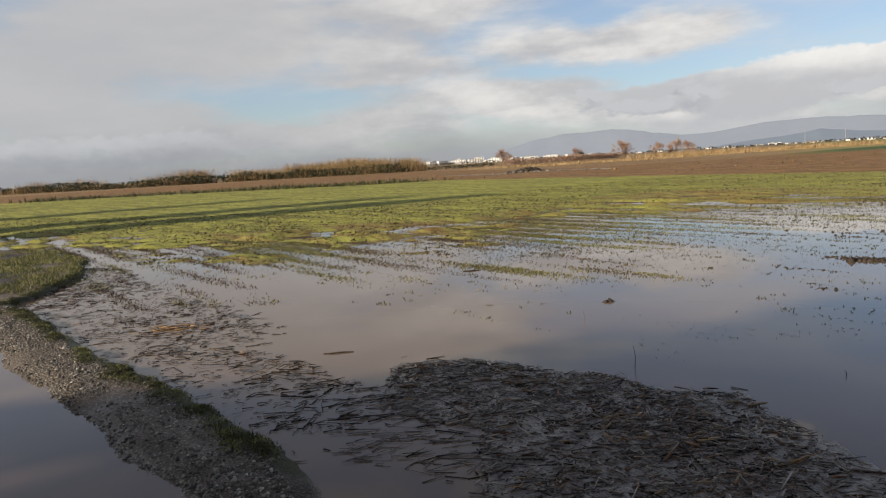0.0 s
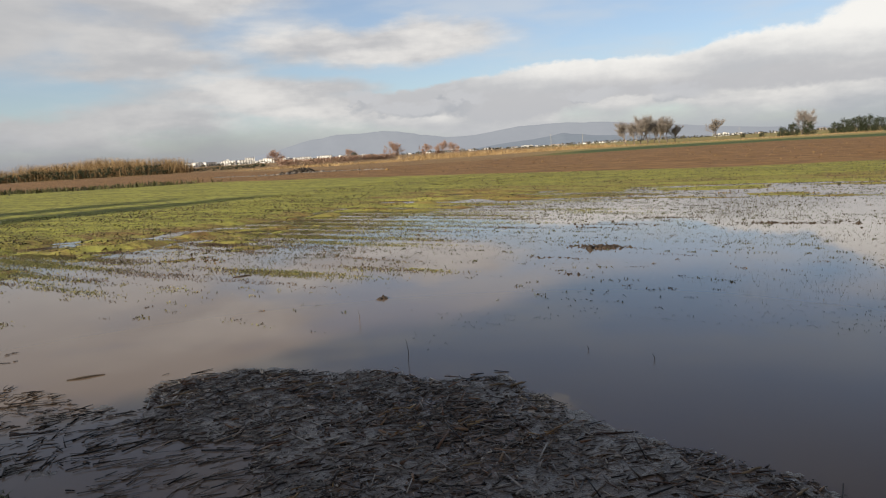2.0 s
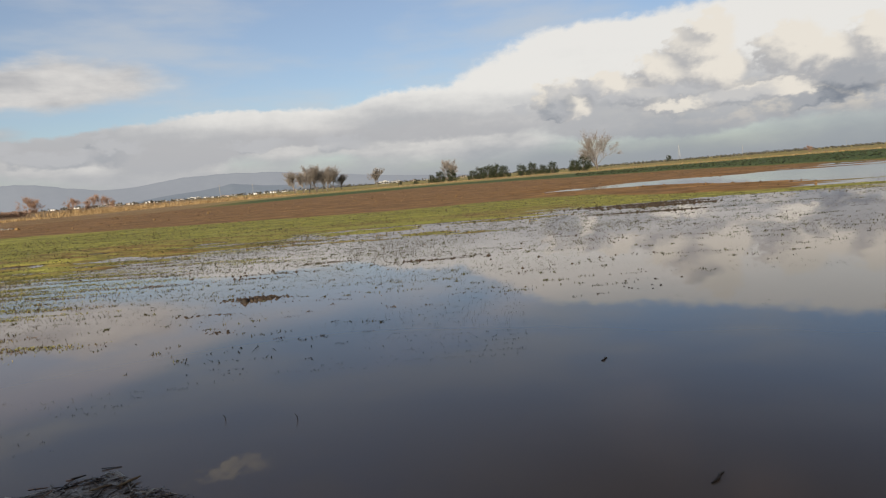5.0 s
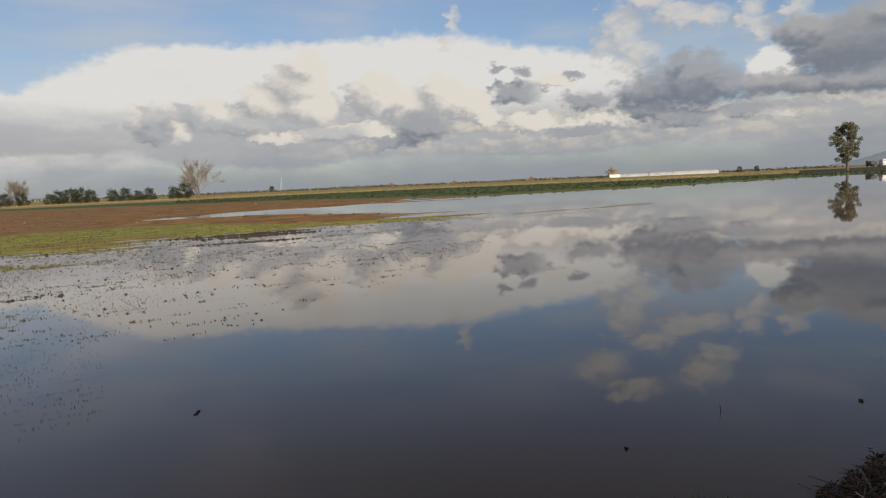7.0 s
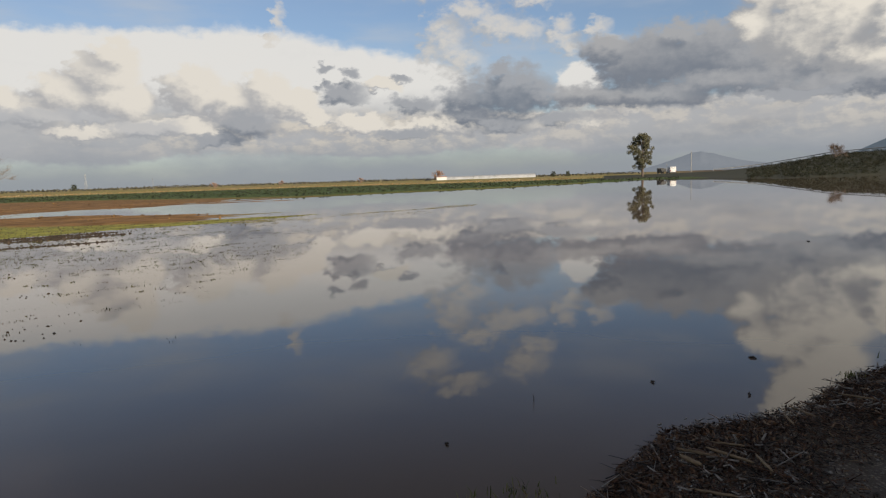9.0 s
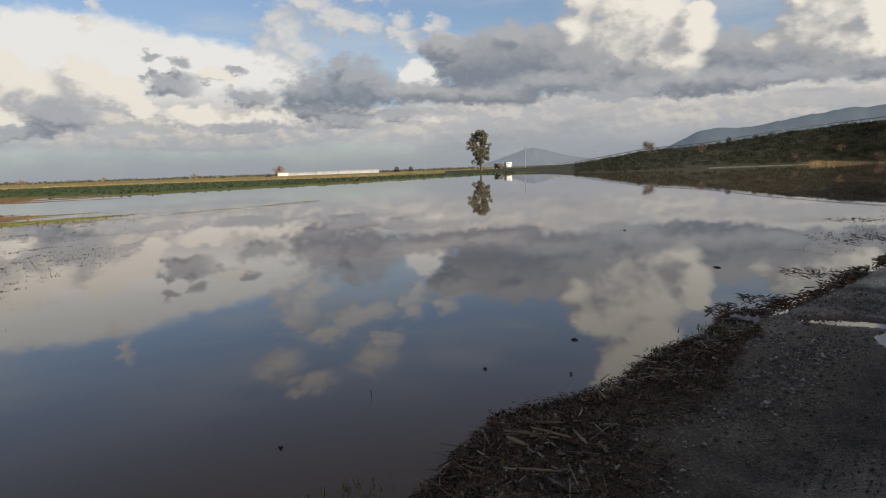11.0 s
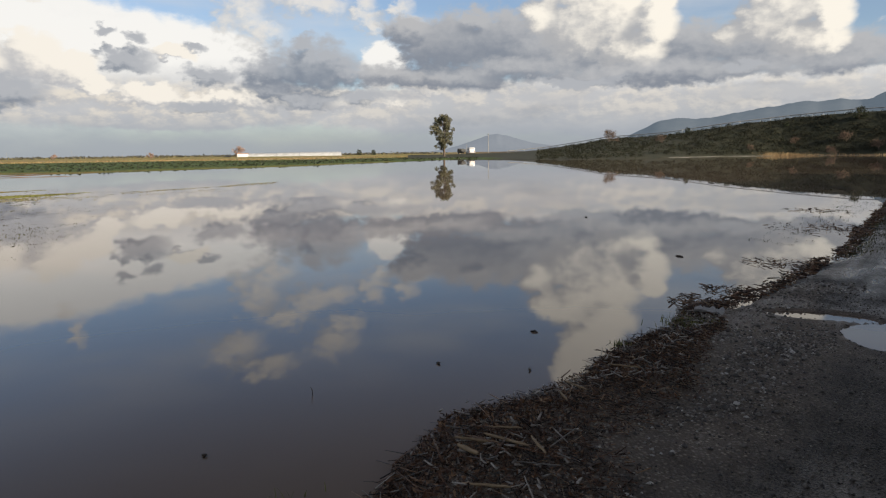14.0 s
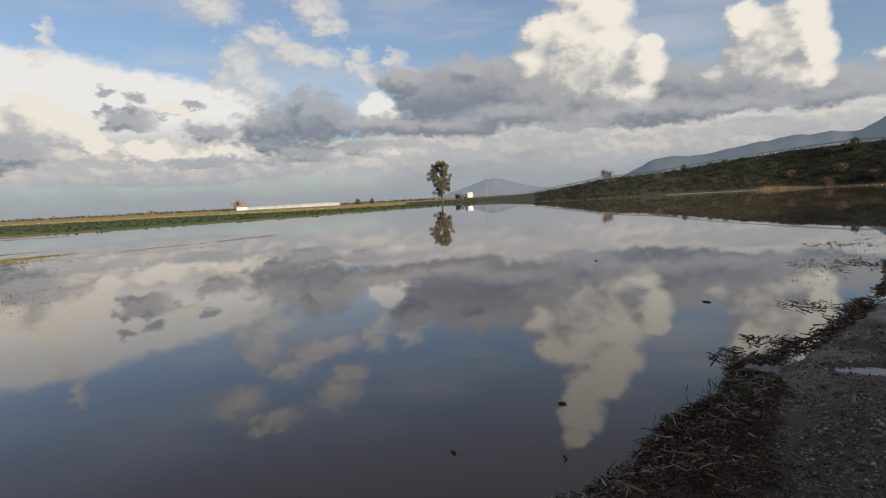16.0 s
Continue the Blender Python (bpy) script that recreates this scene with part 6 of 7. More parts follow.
MAT_B = [(-2.4, 7.7), (-2.35, 6.7), (-1.6, 6.1), (-1.05, 5.4), (-0.7, 4.4), (-1.35, 4.35), (-2.2, 5.2), (-3.4, 6.3), (-4.7, 7.6), (-6.3, 9.2), (-8.0, 11.3), (-9.2, 14.6), (-7.2, 13.6), (-5.4, 11.0)]
def grown(ring, by):
    """The ring pushed outwards."""
    cx, cy = sum(q[0] for q in ring) / len(ring), sum(q[1] for q in ring) / len(ring)
    return [(cx + (x - cx) * by, cy + (y - cy) * by) for x, y in ring]


def litter(name, ring, count, length, width, wild, lift, mat, label, seed, thin=-0.2, size=0.8, bearing=80):
    r = np.random.default_rng(seed * 7 + count)
    x, y = scatter(r, ring, count, seed, thin, size)
    v, f = sticks(r, x, y, 0.004 + r.uniform(0, lift, len(x)), length, width, bearing, wild)
    return tagged(new(name, quick_mesh(name, v, f, mat)), label, "debris", kind="stuff")


r = np.random.default_rng(91)
flat_mat("debris_raft", MAT_A, 0.035, -0.10, SCUM, "grey raft of sodden reed litter", 92, 0.009)
litter("reed_litter", MAT_A, 1700, 0.075, 0.0095, 0.95, 0.012, GREY_BITS, "floating litter of broken sodden reed stalks", 92)
litter("reed_litter", MAT_A, 260, 0.10, 0.009, 0.9, 0.014, DARK_BITS, "blackened reed stalks on the raft", 95, 0.0, 0.5)
litter("reed_crumbs", MAT_A, 9000, 0.028, 0.007, 1.6, 0.012, GREY_BITS, "fine dark crumbs of rotten reed", 92, -0.15)
litter("reed_litter", MAT_A, 330, 0.085, 0.012, 0.9, 0.024, REED_BITS, "rusty brown reed pieces on the raft", 96, -0.1)
litter("pale_litter", MAT_A, 420, 0.065, 0.010, 1.2, 0.024, PALE_BITS, "pale splinters of reed on the raft", 97, -0.2)
litter("reed_litter", grown(MAT_A, 1.12), 300, 0.11, 0.009, 0.6, 0.006, DARK_BITS, "loose reed bits round the raft's edge", 98, -0.02, 0.4)
litter("reed_litter", MAT_B, 1150, 0.085, 0.009, 0.75, 0.012, DARK_BITS, "dark reed stalks drifting beside the lane", 93, 0.0, 0.55)
litter("reed_crumbs", MAT_B, 1700, 0.045, 0.006, 0.6, 0.008, DARK_BITS, "short dark reed scraps on the water", 93, 0.0, 0.6)
litter("reed_litter", MAT_B, 40, 0.14, 0.012, 0.3, 0.016, REED_BITS, "rusty reed stalks among the drift", 94, 0.0, 0.6)
litter("reed_litter", grown(MAT_B, 1.12), 420, 0.09, 0.009, 0.5, 0.006, DARK_BITS, "stray reed stalks on the open water", 99, 0.0, 0.4)
flat_mat("debris_raft", MAT_B, 0.045, 0.15, SCUM, "patchy dark scum among drifting stalks", 94, 0.001, 0.35)
litter("reed_litter", [(-1.0, 5.3), (0.1, 5.2), (0.15, 3.7), (-0.2, 3.5), (-0.9, 4.0)], 260, 0.10, 0.007, 0.4, 0.008, GREY_BITS, "loose stalks between the rafts", 84, -0.1, 0.4)
litter("leaf_drift", [(-3.95, 7.55), (-3.2, 7.6), (-3.25, 7.95), (-3.9, 7.9)], 45, 0.10, 0.012, 0.3, 0.03, STRAW_BITS, "orange dead leaves caught among the stalks", 85, -0.3)
for k, (x, y) in enumerate(((1.05, 4.35), (0.9, 4.05), (1.35, 4.0), (1.75, 3.6), (0.3, 3.5))):
    litter("leaf_drift", [(x - 0.16, y - 0.05), (x + 0.16, y - 0.07), (x + 0.17, y + 0.06), (x - 0.14, y + 0.07)], 12, 0.07, 0.010, 0.5, 0.03, STRAW_BITS, "orange dead reed leaves on the raft", 86 + k, -0.4)


# single pale canes lying on the raft and on the bank
def cane(length, radius, x, y, z, bearing, tilt=0.0, label="pale broken reed cane"):
    h = Heap()
    n = 7
    pts = [(0.0015 * math.sin(k * 1.3), length * (k / (n - 1) - 0.5), 0.0015 * math.sin(k * 2.1)) for k in range(n)]
    h.add(*tube(pts, [radius * (0.55 if k in (0, n - 1) else 1.0 if k % 3 else 1.14) for k in range(n)], 7))
    ob = new("reed_cane", h.mesh("reed_cane", CANE, True))
    ob.matrix_basis = Matrix.Translation((x, y, z)) @ pose(0, 0, 0, tilt, 0, -bearing)
    return tagged(ob, label, "cane", "broken canes")


for k in range(16):
    x, y = scatter(r, MAT_A, 1, 92, -0.2)
    cane(r.uniform(0.07, 0.2), r.uniform(0.004, 0.008), x[0], y[0], 0.022, r.uniform(50, 120), r.uniform(-3, 3))
for L, x, y, b, rad in ((0.24, 4.58, -1.10, 40, 0.008), (0.15, 4.50, -1.02, 68, 0.012), (0.27, 4.48, -1.22, 58, 0.008), (0.20, 4.36, -1.34, 95, 0.007), (0.17, 4.62, -1.28, 25, 0.006), (0.20, 5.05, -1.95, 75, 0.006), (0.22, 5.35, -2.5, 50, 0.006), (0.18, 4.05, -0.95, 30, 0.007), (0.16, 4.85, -1.75, 100, 0.006)):
    s0, o0 = x * ALONG[0] + y * ALONG[1], x * ACROSS[0] + y * ACROSS[1]
    cane(L, rad, x, y, float(road_height(np.array(s0), np.array(o0))) + 0.075, b, r.normal(0, 1.5), "pale cane on the debris bank")

# the bank of debris along the lane
def bank_places(r, count, s0, s1, deep, seed, thin=-0.15):
    s = r.uniform(s0, s1, count * 4)
    d = r.uniform(-0.04, 1, count * 4)
    deep = deep * np.interp(s, [1, 3.5, 5.0, 6.3, 7.6], [1.0, 0.95, 0.7, 0.42, 0.25]) if s1 < 9 else deep
    d = np.where(d < 0, d, d * deep)
    o = shore(s) - d
    x, y = road_xy(s, o)
    ok = rough_noise(x / 0.7, y / 0.7, 3, seed) + r.uniform(-0.3, 0.3, len(x)) > thin + 0.35 * (d / deep) ** 2
    return x[ok][:count], y[ok][:count], np.maximum(road_height(s, o)[ok][:count], 0.0)


x, y, z = bank_places(r, 8500, 0.8, 7.6, 1.15, 95)
v1, f1 = sticks(r, x, y, z + 0.008 + r.uniform(0, 0.06, len(x)) ** 1.3, 0.06, 0.0038, 85, 0.9, 0.06)
tagged(new("reed_litter", quick_mesh("reed_litter", v1, f1, REED_BITS)), "brown tangled reed litter heaped along the shore", "debris", kind="stuff")
x, y, z = bank_places(r, 1900, 0.8, 7.6, 1.15, 94)
v1, f1 = sticks(r, x, y, z + 0.01 + r.uniform(0, 0.05, len(x)), 0.08, 0.0048, 80, 0.8, 0.05)
tagged(new("reed_litter", quick_mesh("reed_litter", v1, f1, DARK_BITS)), "blackened wet stalks in the shore heap", "debris", kind="stuff")
x, y, z = bank_places(r, 14000, 0.8, 8.0, 1.3, 95)
v1, f1 = sticks(r, x, y, z + 0.006 + r.uniform(0, 0.035, len(x)), 0.018, 0.005, 115, 1.6, 0.35, 0.8)
tagged(new("reed_crumbs", quick_mesh("reed_crumbs", v1, f1, REED_BITS)), "dark crumbled litter of the shore heap", "debris", kind="stuff")
x, y, z = bank_places(r, 2400, 7.5, 30.0, 0.28, 96, 0.0)
v1, f1 = sticks(r, x, y, z + 0.006 + r.uniform(0, 0.05, len(x)), 0.10, 0.012, 140, 0.7, 0.12, 0.8)
tagged(new("reed_litter", quick_mesh("reed_litter", v1, f1, REED_BITS)), "dark line of litter along the lane's edge", "debris", kind="stuff")
x, y, z = bank_places(r, 620, 0.8, 7.2, 1.1, 98, 0.0)
v1, f1 = sticks(r, x, y, z + 0.03 + r.uniform(0, 0.05, len(x)), 0.06, 0.010, 115, 0.9, 0.25)
tagged(new("pale_litter", quick_mesh("pale_litter", v1, f1, PALE_BITS)), "pale splinters in the shore litter", "debris", kind="stuff")
x, y, z = bank_places(r, 170, 0.8, 7.0, 1.0, 99, 0.0)
v1, f1 = sticks(r, x, y, z + 0.03 + r.uniform(0, 0.06, len(x)), 0.13, 0.007, 75, 0.7, 0.04)
tagged(new("reed_litter", quick_mesh("reed_litter", v1, f1, REED_BITS)), "thicker broken stalks lying on the shore litter", "debris", kind="stuff")
x, y, z = bank_places(r, 8500, 0.8, 7.4, 1.1, 97, -0.12)
v1, f1 = leaves(r, np.stack([x, y, z + 0.03], 1), 0.03, 1, 0.014, 0.8)
tagged(new("dead_leaves", quick_mesh("dead_leaves", v1, f1, REED_BITS)), "wet brown dead leaves rotting in the shore litter", "leaves", kind="stuff")
# rafts of litter off the shore further along
for k, (sx, sy, rad) in enumerate(((7.5, -5.45, 0.35), (7.25, -4.75, 0.3), (8.75, -7.4, 0.45), (11.7, -11.2, 0.9), (11.6, -12.0, 0.6), (14.6, -14.6, 0.7))):
    n = 70
    a, d = r.uniform(0, 6.283, n), rad * r.uniform(0, 1, n) ** 0.6
    v1, f1 = sticks(r, sx + d * np.cos(a) * 1.3, sy + d * np.sin(a), 0.006 + r.uniform(0, 0.025, n), 0.13, 0.012, 120, 0.5)
    tagged(new("reed_litter", quick_mesh("reed_litter", v1, f1, REED_BITS)), "small dark raft of reed litter by the shore", "debris", kind="stuff")


def pebbles(r, x, y, z, size):
    """Rough eight-sided stones, half sunk."""
    n = len(x)
    base = np.array([(1, 0, 0), (0, 1, 0), (-1, 0, 0), (0, -1, 0), (0, 0, 1), (0, 0, -1)], float)
    s = size * np.exp(r.normal(0, 0.4, n))
    v = base[None] * (1 + r.uniform(-0.35, 0.35, (n, 6, 1)))
    a = r.uniform(0, 6.283, n)
    v = np.stack([v[..., 0] * np.cos(a)[:, None] - v[..., 1] * np.sin(a)[:, None], v[..., 0] * np.sin(a)[:, None] + v[..., 1] * np.cos(a)[:, None], v[..., 2] * 0.7], -1)
    v = v * s[:, None, None] + np.stack([x, y, z + s * 0.25], 1)[:, None]
    k = (np.arange(n) * 6)[:, None]
    tri = np.concatenate([k + q for q in ([0, 1, 4], [1, 2, 4], [2, 3, 4], [3, 0, 4], [1, 0, 5], [2, 1, 5], [3, 2, 5], [0, 3, 5])])
    return v.reshape(-1, 3), tri


def stones(name, count, s0, s1, d0, d1, size, label, seed, thin=0.0, mat=STONE):
    r = np.random.default_rng(seed)
    s, d = r.uniform(s0, s1, count * 3), r.uniform(d0, d1, count * 3)
    o = shore(s) - d
    x, y = road_xy(s, o)
    ok = rough_noise(x / 0.6, y / 0.6, 3, seed) + r.uniform(-0.2, 0.2, len(x)) > thin
    v, f = pebbles(r, x[ok][:count], y[ok][:count], road_height(s, o)[ok][:count], size)
    return tagged(new(name, quick_mesh(name, v, f, mat)), label, "stones", kind="stuff")


stones("pebbles", 9000, -12, -3.0, 0.14, 0.85, 0.0085, "pale pebbles along the edge of the lane", 101, -0.08)
stones("pebbles", 1800, -12, -3.0, 0.7, 1.5, 0.005, "dark grit beside the pale pebbles", 107, -0.1, GRIT)
stones("pebbles", 2800, 0.6, 7.5, 0.82, 1.3, 0.0085, "ridge of pale pebbles beside the shore litter", 102, 0.02)
stones("pebbles", 5200, 0.6, 9.0, 0.9, 2.4, 0.006, "dark grit bedded in the gravel shoulder", 106, -0.1, GRIT)
stones("pebbles", 2200, 0.6, 9.5, 0.05, 1.0, 0.011, "pale stones in heaps among the shore litter", 103, 0.09)
stones("pebbles", 260, 1.0, 9.0, 1.3, 2.9, 0.011, "loose dark stones scattered over the asphalt", 104, 0.08, GRIT)
stones("pebbles", 600, -12, -3.0, 0.9, 2.2, 0.005, "loose grit beside the roadside puddle", 105, 0.0, GRIT)

# grass along the lane
r = np.random.default_rng(111)
for k in range(90):
    s0 = r.uniform(-15, -4.0)
    d0, n = 0.07 + abs(r.normal(0, 0.07)), int(r.uniform(110, 260))
    s, o = s0 + r.normal(0, 0.10, n), float(shore(np.array(s0))) - d0 + r.normal(0, 0.045, n)
    x, y = road_xy(s, o)
    up = 0.03 * np.exp(-((s - s0) / 0.10) ** 2)
    tagged(new("grass_tuft", blades(r, x, y, np.maximum(road_height(s, o), -0.02) + up - 0.01, r.uniform(0.014, 0.028), 0.004, 1.9, MOSS if k % 3 else GRASS)), "low mossy grass tuft on the lane's edge", "grass", kind="stuff")
s, o = r.uniform(-22, -11.2, 17000), r.uniform(-1.2, 0.8, 17000)
x, y = road_xy(s, o)
ok = (o < shore(s) + 0.25) & (rough_noise(x / 0.8, y / 0.8, 3, 113) > -0.08)
tagged(new("verge_grass", blades(r, x[ok], y[ok], np.maximum(road_height(s, o)[ok], -0.03), 0.06, 0.006, 0.8, GRASS)), "ragged green grass on the half-flooded verge", "grass", kind="stuff")
s, d = r.uniform(12, 40, 4500), np.abs(r.normal(0.1, 0.3, 4500))
o = shore(s) - d
x, y = road_xy(s, o)
tagged(new("verge_grass", blades(r, x, y, np.maximum(road_height(s, o), -0.02), 0.05, 0.006, 0.7, MOSS)), "dull green grass edging the lane further on", "grass", kind="stuff")
s, o = r.uniform(22, 48, 9000), r.uniform(-6.0, -1.5, 9000)
x, y = road_xy(s, o)
tagged(new("verge_grass", blades(r, x, y, np.maximum(road_height(s, o), -0.02), 0.13, 0.010, 0.5, GRASS)), "green grass below the panel fence", "grass", kind="stuff")
for k, (x, y, n, h, sp) in enumerate(((6.42, -3.95, 260, 0.065, 0.11), (6.12, -2.98, 60, 0.05, 0.04), (5.9, -3.9, 160, 0.06, 0.12), (4.2, 0.15, 90, 0.05, 0.12), (4.45, -0.1, 60, 0.05, 0.10))):
    gx, gy = x + r.normal(0, sp, n), y + r.normal(0, sp, n)
    tagged(new("grass_tuft", blades(r, gx, gy, np.full(n, 0.02), h, 0.004, 0.7, GRASS)), "small green grass tuft at the water's edge", "grass", kind="stuff")

# sprouts standing in the water, in rows
r = np.random.default_rng(121)


def sprout_rows(count, b0, b1, near, far, height, wide, seed, thin, pitch=0.19):
    """Single thin blades between two shares of the way to the dry crop."""
    r = np.random.default_rng(seed)
    b = r.uniform(b0, b1, count)
    d = np.interp(b, B_WATER, R_WATER) * r.uniform(near, far, count)
    a, c = along_rows(1.2 + d * np.sin(np.radians(b)), 0.2 + d * np.cos(np.radians(b)))
    c = np.round(c / pitch) * pitch + r.normal(0, 0.02, count)
    ok = rough_noise(a / 2.4, c / 1.0, 4, seed) + r.uniform(-0.08, 0.08, count) > thin
    x, y = row_xy(a[ok], c[ok])
    ok = y > 3.0
    x, y = x[ok], y[ok]
    x, y = np.repeat(x, 2) + r.normal(0, 0.012, 2 * len(x)), np.repeat(y, 2) + r.normal(0, 0.012, 2 * len(y))
    return blades(r, x, y, np.full(len(x), -0.012), height, wide, 0.5, SPROUT)


for n, b0, b1, near, far, h, wide, seed, thin in ((5200, 4, 48, 0.24, 0.50, 0.028, 0.0020, 131, 0.02), (7500, 0, 56, 0.45, 0.75, 0.030, 0.0032, 132, -0.06), (9000, -6, 60, 0.60, 0.86, 0.034, 0.0048, 133, -0.07),
                                                (4200, 48, 80, 0.26, 0.60, 0.028, 0.0022, 134, 0.06), (3600, 56, 84, 0.5, 0.9, 0.032, 0.0042, 135, 0.0), (2600, -26, 0, 0.7, 1.0, 0.034, 0.005, 136, 0.02)):
    tagged(new("crop_sprouts", sprout_rows(n, b0, b1, near, far, h, wide, seed, thin)), "thin crop sprouts piercing the flood water", "sprouts", kind="stuff")
n = 200
s = r.uniform(13, 24, n)
o = 3.4 + np.round(r.uniform(0, 4, n)) * 0.22 + r.normal(0, 0.03, n)
x, y = road_xy(s, o)
tagged(new("crop_sprouts", blades(r, np.repeat(x, 4) + r.normal(0, 0.05, 4 * n), np.repeat(y, 4) + r.normal(0, 0.05, 4 * n), np.full(4 * n, -0.012), 0.035, 0.004, 0.9, SPROUT)), "rows of sprouts in the flood beside the lane", "sprouts", kind="stuff")
# leafy tufts on the emerging crop
r = np.random.default_rng(141)
n = 80000
b = r.uniform(-38, 96, n)
d = np.interp(b, B_WATER, R_WATER) * r.uniform(0.72, 1.75, n)
x, y = 1.2 + d * np.sin(np.radians(b)), 0.2 + d * np.cos(np.radians(b))
h0, c0, p0 = field_layers(x, y)[:3]
ok = (h0 > -0.03) & (p0 < 0.3)
x, y, h0 = x[ok], y[ok], h0[ok]
a, c = along_rows(x, y)
kind = rough_noise(a / 1.6, c / 0.5, 4, 142) + r.normal(0, 0.07, len(x))
for ok, mat, tall, wide, label in ((kind < 0.09, GRASS, 0.036, 0.016, "young green crop standing out of the shallow flood"), ((kind > 0.03) & (kind < 0.13), MUD_BITS, 0.045, 0.03, "rust-brown withered crop tufts between the green rows"),
                                   (kind > 0.18, MOSS, 0.045, 0.03, "dark olive crop tufts in the wet rows")):
    tagged(new("crop_tufts", blades(r, x[ok], y[ok], h0[ok] - 0.01, tall, wide, 1.3, mat)), label, "crop", kind="stuff")

# flat scraps of crop and soil in lines on the shallow water
def crop_scraps(count, near, mat, label, seed, blade, b0, b1, rows=0.38, big=1.0):
    r = np.random.default_rng(seed)
    b = r.uniform(b0, b1, count)
    d = np.interp(b, B_WATER, R_WATER) * (1.08 - near * np.interp(b, [-40, 2, 25], [0.5, 0.75, 1.0]) * np.abs(r.normal(0, 0.36, count)))
    a, c = along_rows(1.2 + d * np.sin(np.radians(b)), 0.2 + d * np.cos(np.radians(b)))
    c = np.round(c / rows) * rows + r.normal(0, 0.10, count)
    ok = rough_noise(a / 3.0, c / 1.0, 4, seed) + 0.03 > 0
    a, c = a[ok], c[ok]
    n = r.integers(4, 18, len(a))
    long, k = np.repeat(r.uniform(0.015, 0.12, len(a)) * big * np.exp(r.normal(0, 0.6, len(a))), n), int(n.sum())
    x, y = row_xy(np.repeat(a, n) + long * r.normal(0, 1, k), np.repeat(c, n) + r.normal(0, 0.03, k))
    ok = y > 7.0 - 0.25 * x
    return tagged(new("crop_scraps", blades(r, x[ok], y[ok], np.full(int(ok.sum()), -0.006), blade, 0.008, 1.3, mat)), label, "crop", kind="stuff")


def crop_patches(count, mat, label, seed, lo, hi):
    """Low islands of crop in the shallow water, long along the rows."""
    r = np.random.default_rng(seed)
    b = r.uniform(-42, 30, count)
    d = np.interp(b, B_WATER, R_WATER) * (hi - (hi - lo) * np.abs(r.normal(0, 0.5, count)) * np.interp(b, [-42, 0, 34], [1.0, 0.9, 0.6]))
    a, c = along_rows(1.2 + d * np.sin(np.radians(b)), 0.2 + d * np.cos(np.radians(b)))
    c = np.round(c / 0.75) * 0.75 + r.normal(0, 0.12, count)
    ok = rough_noise(a / 5.0, c / 1.6, 3, seed) > -0.08
    a, c = a[ok], c[ok]
    long, deep = r.uniform(0.15, 1.1, len(a)), r.uniform(0.04, 0.14, len(a))
    n = (60 + 260 * long).astype(int)
    k = int(n.sum())
    x, y = row_xy(np.repeat(a, n) + np.repeat(long, n) * r.normal(0, 1, k), np.repeat(c, n) + np.repeat(deep, n) * r.normal(0, 1, k))
    ok = y > 9
    return tagged(new("crop_patches", blades(r, x[ok], y[ok], np.full(int(ok.sum()), -0.006), 0.022, 0.009, 1.5, mat)), label, "crop", kind="stuff")


crop_patches(1000, GRASS, "low yellow-green crop islands in shallow water", 165, 0.5, 1.08)
crop_patches(520, MUD_BITS, "brown muddy crop islands in shallow water", 166, 0.55, 1.08)
crop_scraps(2000, 0.9, FADED, "yellow-green crop scraps in rows on shallow water", 161, 0.028, -40, 18, big=1.8)
crop_scraps(900, 0.16, FADED, "thin green crop line sinking into the flood", 167, 0.03, 74, 97, big=2.0)
crop_scraps(4200, 1.0, SPROUT, "dark olive crop scraps in rows on shallow water", 163, 0.026, -4, 78)
crop_scraps(1200, 0.95, MUD_BITS, "brown rotten crop scraps in rows on shallow water", 162, 0.020, -30, 70, 0.5, 1.4)
crop_scraps(1500, 1.0, DARK_BITS, "blackened scraps lying on the shallow water", 164, 0.016, 6, 80, 0.55, 1.6)

# clods of soil
def clods(name, x, y, size, label, seed, z=-0.01):
    r = np.random.default_rng(seed)
    v, f = pebbles(r, np.asarray(x), np.asarray(y), np.full(len(x), z), size)
    return tagged(new(name, quick_mesh(name, v, f, CLOD)), label, "clods", kind="stuff")


r = np.random.default_rng(151)
b, d = r.uniform(4, 62, 2600), r.uniform(8, 19, 2600)
a, c = along_rows(1.2 + d * np.sin(np.radians(b)), 0.2 + d * np.cos(np.radians(b)))
c = np.round(c / 0.7) * 0.7 + r.normal(0, 0.12, 2600)
ok = rough_noise(a / 2.5, c / 1.1, 4, 152) > 0.05
x, y = row_xy(a[ok], c[ok])
clods("clods", x, y, 0.015, "wet brown clods breaking the water surface", 153)
b, d = r.uniform(40, 86, 700), r.uniform(15, 32, 700)
a, c = along_rows(1.2 + d * np.sin(np.radians(b)), 0.2 + d * np.cos(np.radians(b)))
ok = (rough_noise(a / 4, c / 0.8, 4, 154) > 0.08) & (c > 18)
x, y = row_xy(a[ok], c[ok])
clods("clods", x, y, 0.022, "dark clods in a line across the flood", 155)
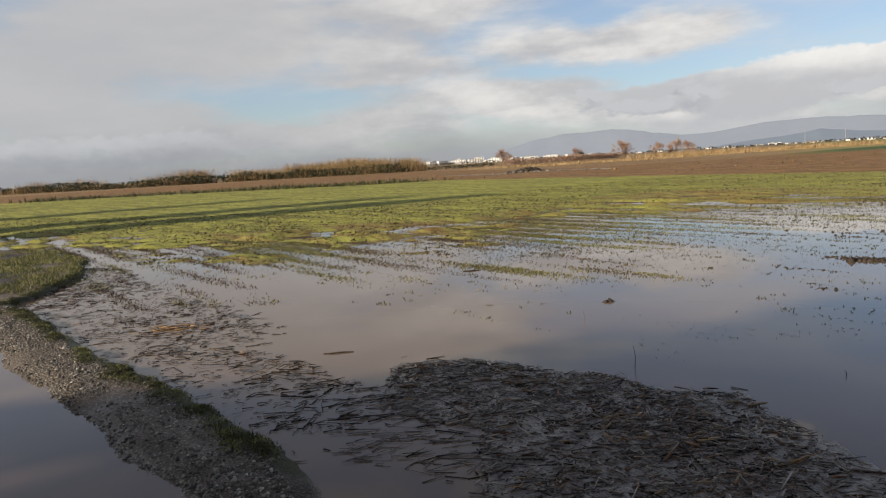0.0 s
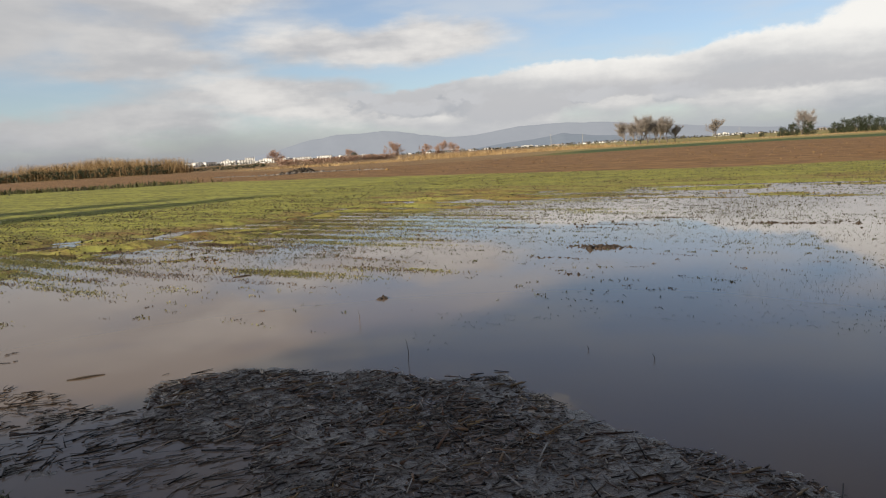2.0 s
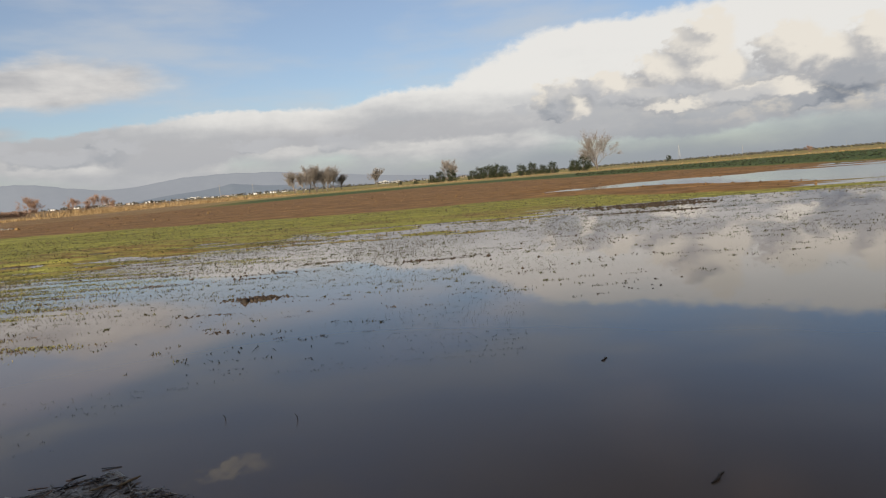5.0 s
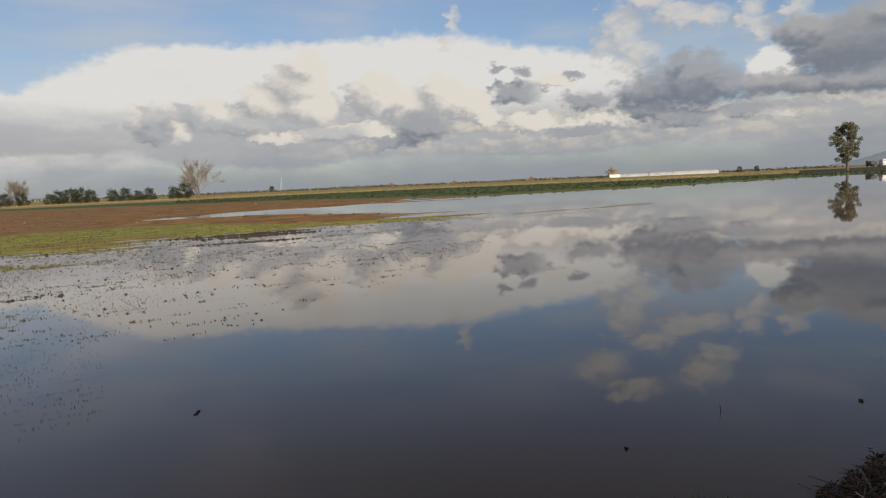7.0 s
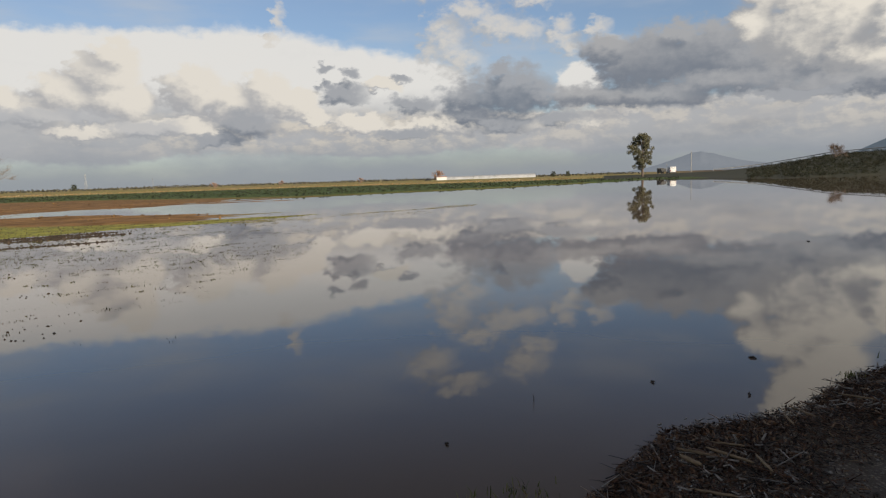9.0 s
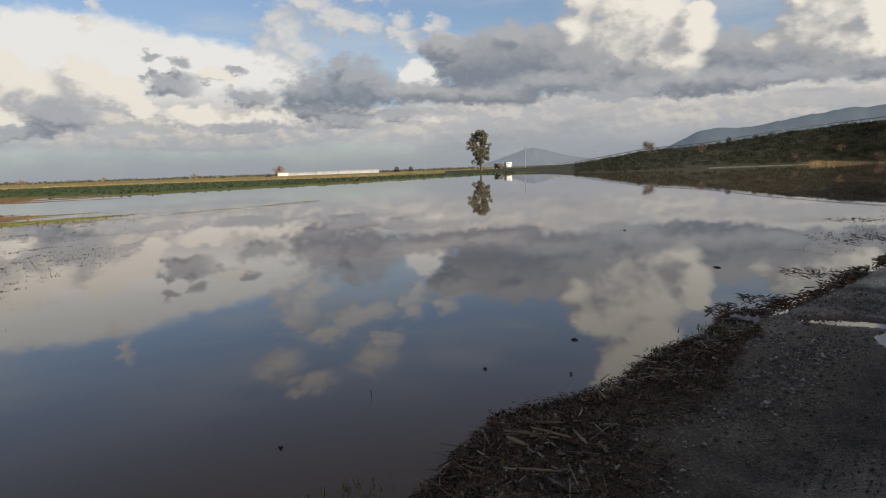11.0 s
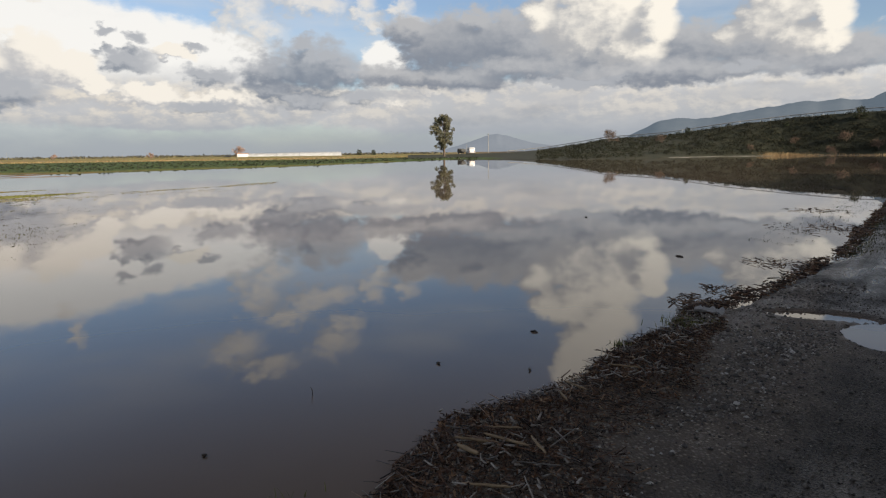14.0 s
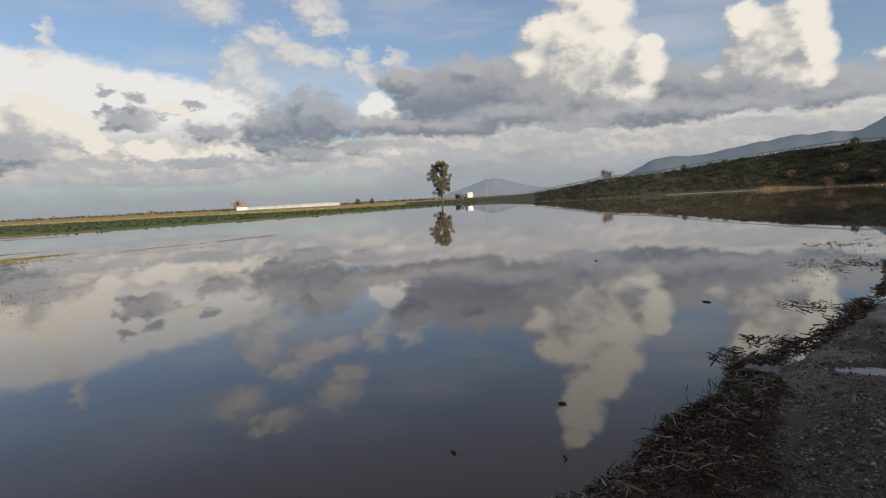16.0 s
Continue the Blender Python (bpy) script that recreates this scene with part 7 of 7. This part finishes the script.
for cx0, cy0, n, sx, sy, size in ((5.9, 10.05, 130, 0.28, 0.12, 0.045), (4.35, 8.18, 24, 0.10, 0.05, 0.035), (4.75, 9.6, 40, 0.3, 0.05, 0.035), (10.3, 10.45, 170, 0.65, 0.06, 0.035), (11.2, 9.9, 50, 0.4, 0.05, 0.03), (7.8, 12.6, 60, 0.6, 0.06, 0.03), (1.68, 8.09, 6, 0.02, 0.02, 0.05),
                                  (24.4, 12.6, 260, 1.3, 0.10, 0.07), (24.9, 13.9, 220, 1.6, 0.12, 0.07), (26.2, 12.9, 160, 1.0, 0.10, 0.06), (21.3, 12.1, 120, 0.9, 0.07, 0.05), (22.0, 10.8, 120, 0.8, 0.07, 0.05), (7.6, 12.9, 70, 0.7, 0.05, 0.035), (9.3, 13.0, 80, 0.6, 0.05, 0.035), (7.2, 12.5, 60, 0.35, 0.05, 0.035)):
    along, wide = r.normal(0, sx * 0.8, n * 3), r.normal(0, sy, n * 3)
    clods("clods", cx0 + along * ROW_ALONG[0] + wide * ROW_ACROSS[0], cy0 + along * ROW_ALONG[1] + wide * ROW_ACROSS[1], size * 0.5, "low bank of dark wet soil in the flood", int(n + 10 * cx0), -0.015)

# a line of pale spoil and a heap of soil left on the plough, and clods turned up by it
r = np.random.default_rng(171)
n = 420
b = r.uniform(-2.4, 11.5, n)
d = np.interp(b, [-2.4, 1.8, 4.6, 9.2, 11.5], [93, 82, 88, 84, 78]) + r.normal(0, 0.35, n)
p = [polar(q, w0) for q, w0 in zip(b, d)]
v, f = pebbles(r, np.array([q.x for q in p]), np.array([q.y for q in p]), np.full(n, 0.10), 0.11)
tagged(new("spoil", quick_mesh("spoil", v, f, PALE_BITS)), "line of pale straw and spoil lying on the plough", "spoil", kind="stuff")
p = polar(4.6, 89)
n = 300
off = r.normal(0, 1, (n, 2)) * (1.1, 0.5)
v, f = pebbles(r, p.x + off[:, 0], p.y + off[:, 1], 0.12 + 0.45 * np.exp(-off[:, 0] ** 2 - (2 * off[:, 1]) ** 2), 0.16)
tagged(new("soil_heap", quick_mesh("soil_heap", v, f, CLOD)), "small heap of dark soil on the plough", "heap", kind="stuff")
n = 2600
b, u = r.uniform(-4, 74, n), r.uniform(0.05, 0.9, n)
d = np.interp(b, B_BROWN, R_BROWN) * (1 - u) + u * np.interp(b, B_POOL, R_POOL)
x, y = 1.2 + d * np.sin(np.radians(b)), 0.2 + d * np.cos(np.radians(b))
v, f = pebbles(r, x, y, field_layers(x, y)[0], 0.05)
tagged(new("plough_clods", quick_mesh("plough_clods", v, f, STRAW_BITS)), "pale clods and straw turned up on the plough", "clods", kind="stuff")
belt("weed_edge", 172, [polar(q, float(np.interp(q, B_BROWN, R_BROWN))) for q in (-34, -28, -22, -16, -11, -7, -4)], 1.6, 0.45, 3200, MOSS, 0.06, "dark weeds along the edge of the crop", "weeds", 0.4, 0.7)

# lone bits afloat
for L, x, y, b, rad in ((0.12, 5.11, -1.26, 95, 0.014), (0.07, 6.28, -1.46, 100, 0.009), (0.05, 5.23, 0.24, 90, 0.008), (0.16, 3.98, 1.76, 88, 0.008), (0.1, 5.6, 3.44, 85, 0.008), (0.14, 9.86, -6.54, 80, 0.012), (0.12, 15.73, -8.45, 95, 0.012),
                        (0.07, 6.83, -2.56, 60, 0.010), (0.12, 5.89, -2.05, 120, 0.006), (0.30, 0.02, 10.98, 80, 0.010), (0.3, -1.35, 6.38, 85, 0.008),):
    h = Heap()
    h.add(*tube([(0, -L / 2, 0), (0.01, -L * 0.1, 0.006), (-0.005, L * 0.2, 0.004), (0, L / 2, 0)], [rad * 0.7, rad, rad * 0.9, rad * 0.5], 6))
    ob = tagged(new("driftwood", h.mesh("driftwood", CLOD, True)), "small dark stick drifting on the flood", "stick", "drifting sticks")
    ob.matrix_basis = Matrix.Translation((x, y, rad * 0.35)) @ pose(0, 0, 0, 0, 0, -b)
for x, y, h0 in ((1.33, 5.46, 0.2), (1.19, 7.04, 0.14), (2.83, 5.04, 0.045), (3.16, 4.56, 0.05), (5.95, -0.45, 0.06)):
    h = Heap()
    h.add(*tube([(0, 0, -0.05), (0.01, 0, h0 * 0.5), (-0.005, 0.01, h0)], [0.0035, 0.003, 0.0015], 5))
    ob = tagged(new("stalk", h.mesh("stalk", BARK)), "single thin stalk standing in the water", "stalk", "standing stalks")
    ob.matrix_basis = Matrix.Translation((x, y, 0))
# a pale crumpled rag by the tuft
bm = bmesh.new()
bmesh.ops.create_grid(bm, x_segments=14, y_segments=9, size=0.5)
for q in bm.verts:
    q.co = Vector((q.co.x * 0.26, q.co.y * 0.13, 0.03 + 0.05 * (noise.noise(q.co * 5.0) + 0.4)))
bmesh.ops.solidify(bm, geom=bm.faces[:], thickness=0.006)
me = bpy.data.meshes.new("rag")
bm.to_mesh(me)
bm.free()
me.materials.append(CONCRETE)
ob = tagged(new("rag", me), "pale crumpled rag caught on the shore", "rag")
ob.matrix_basis = Matrix.Translation((6.6, -4.3, 0.05)) @ pose(0, 0, 0, 0, 0, 40)
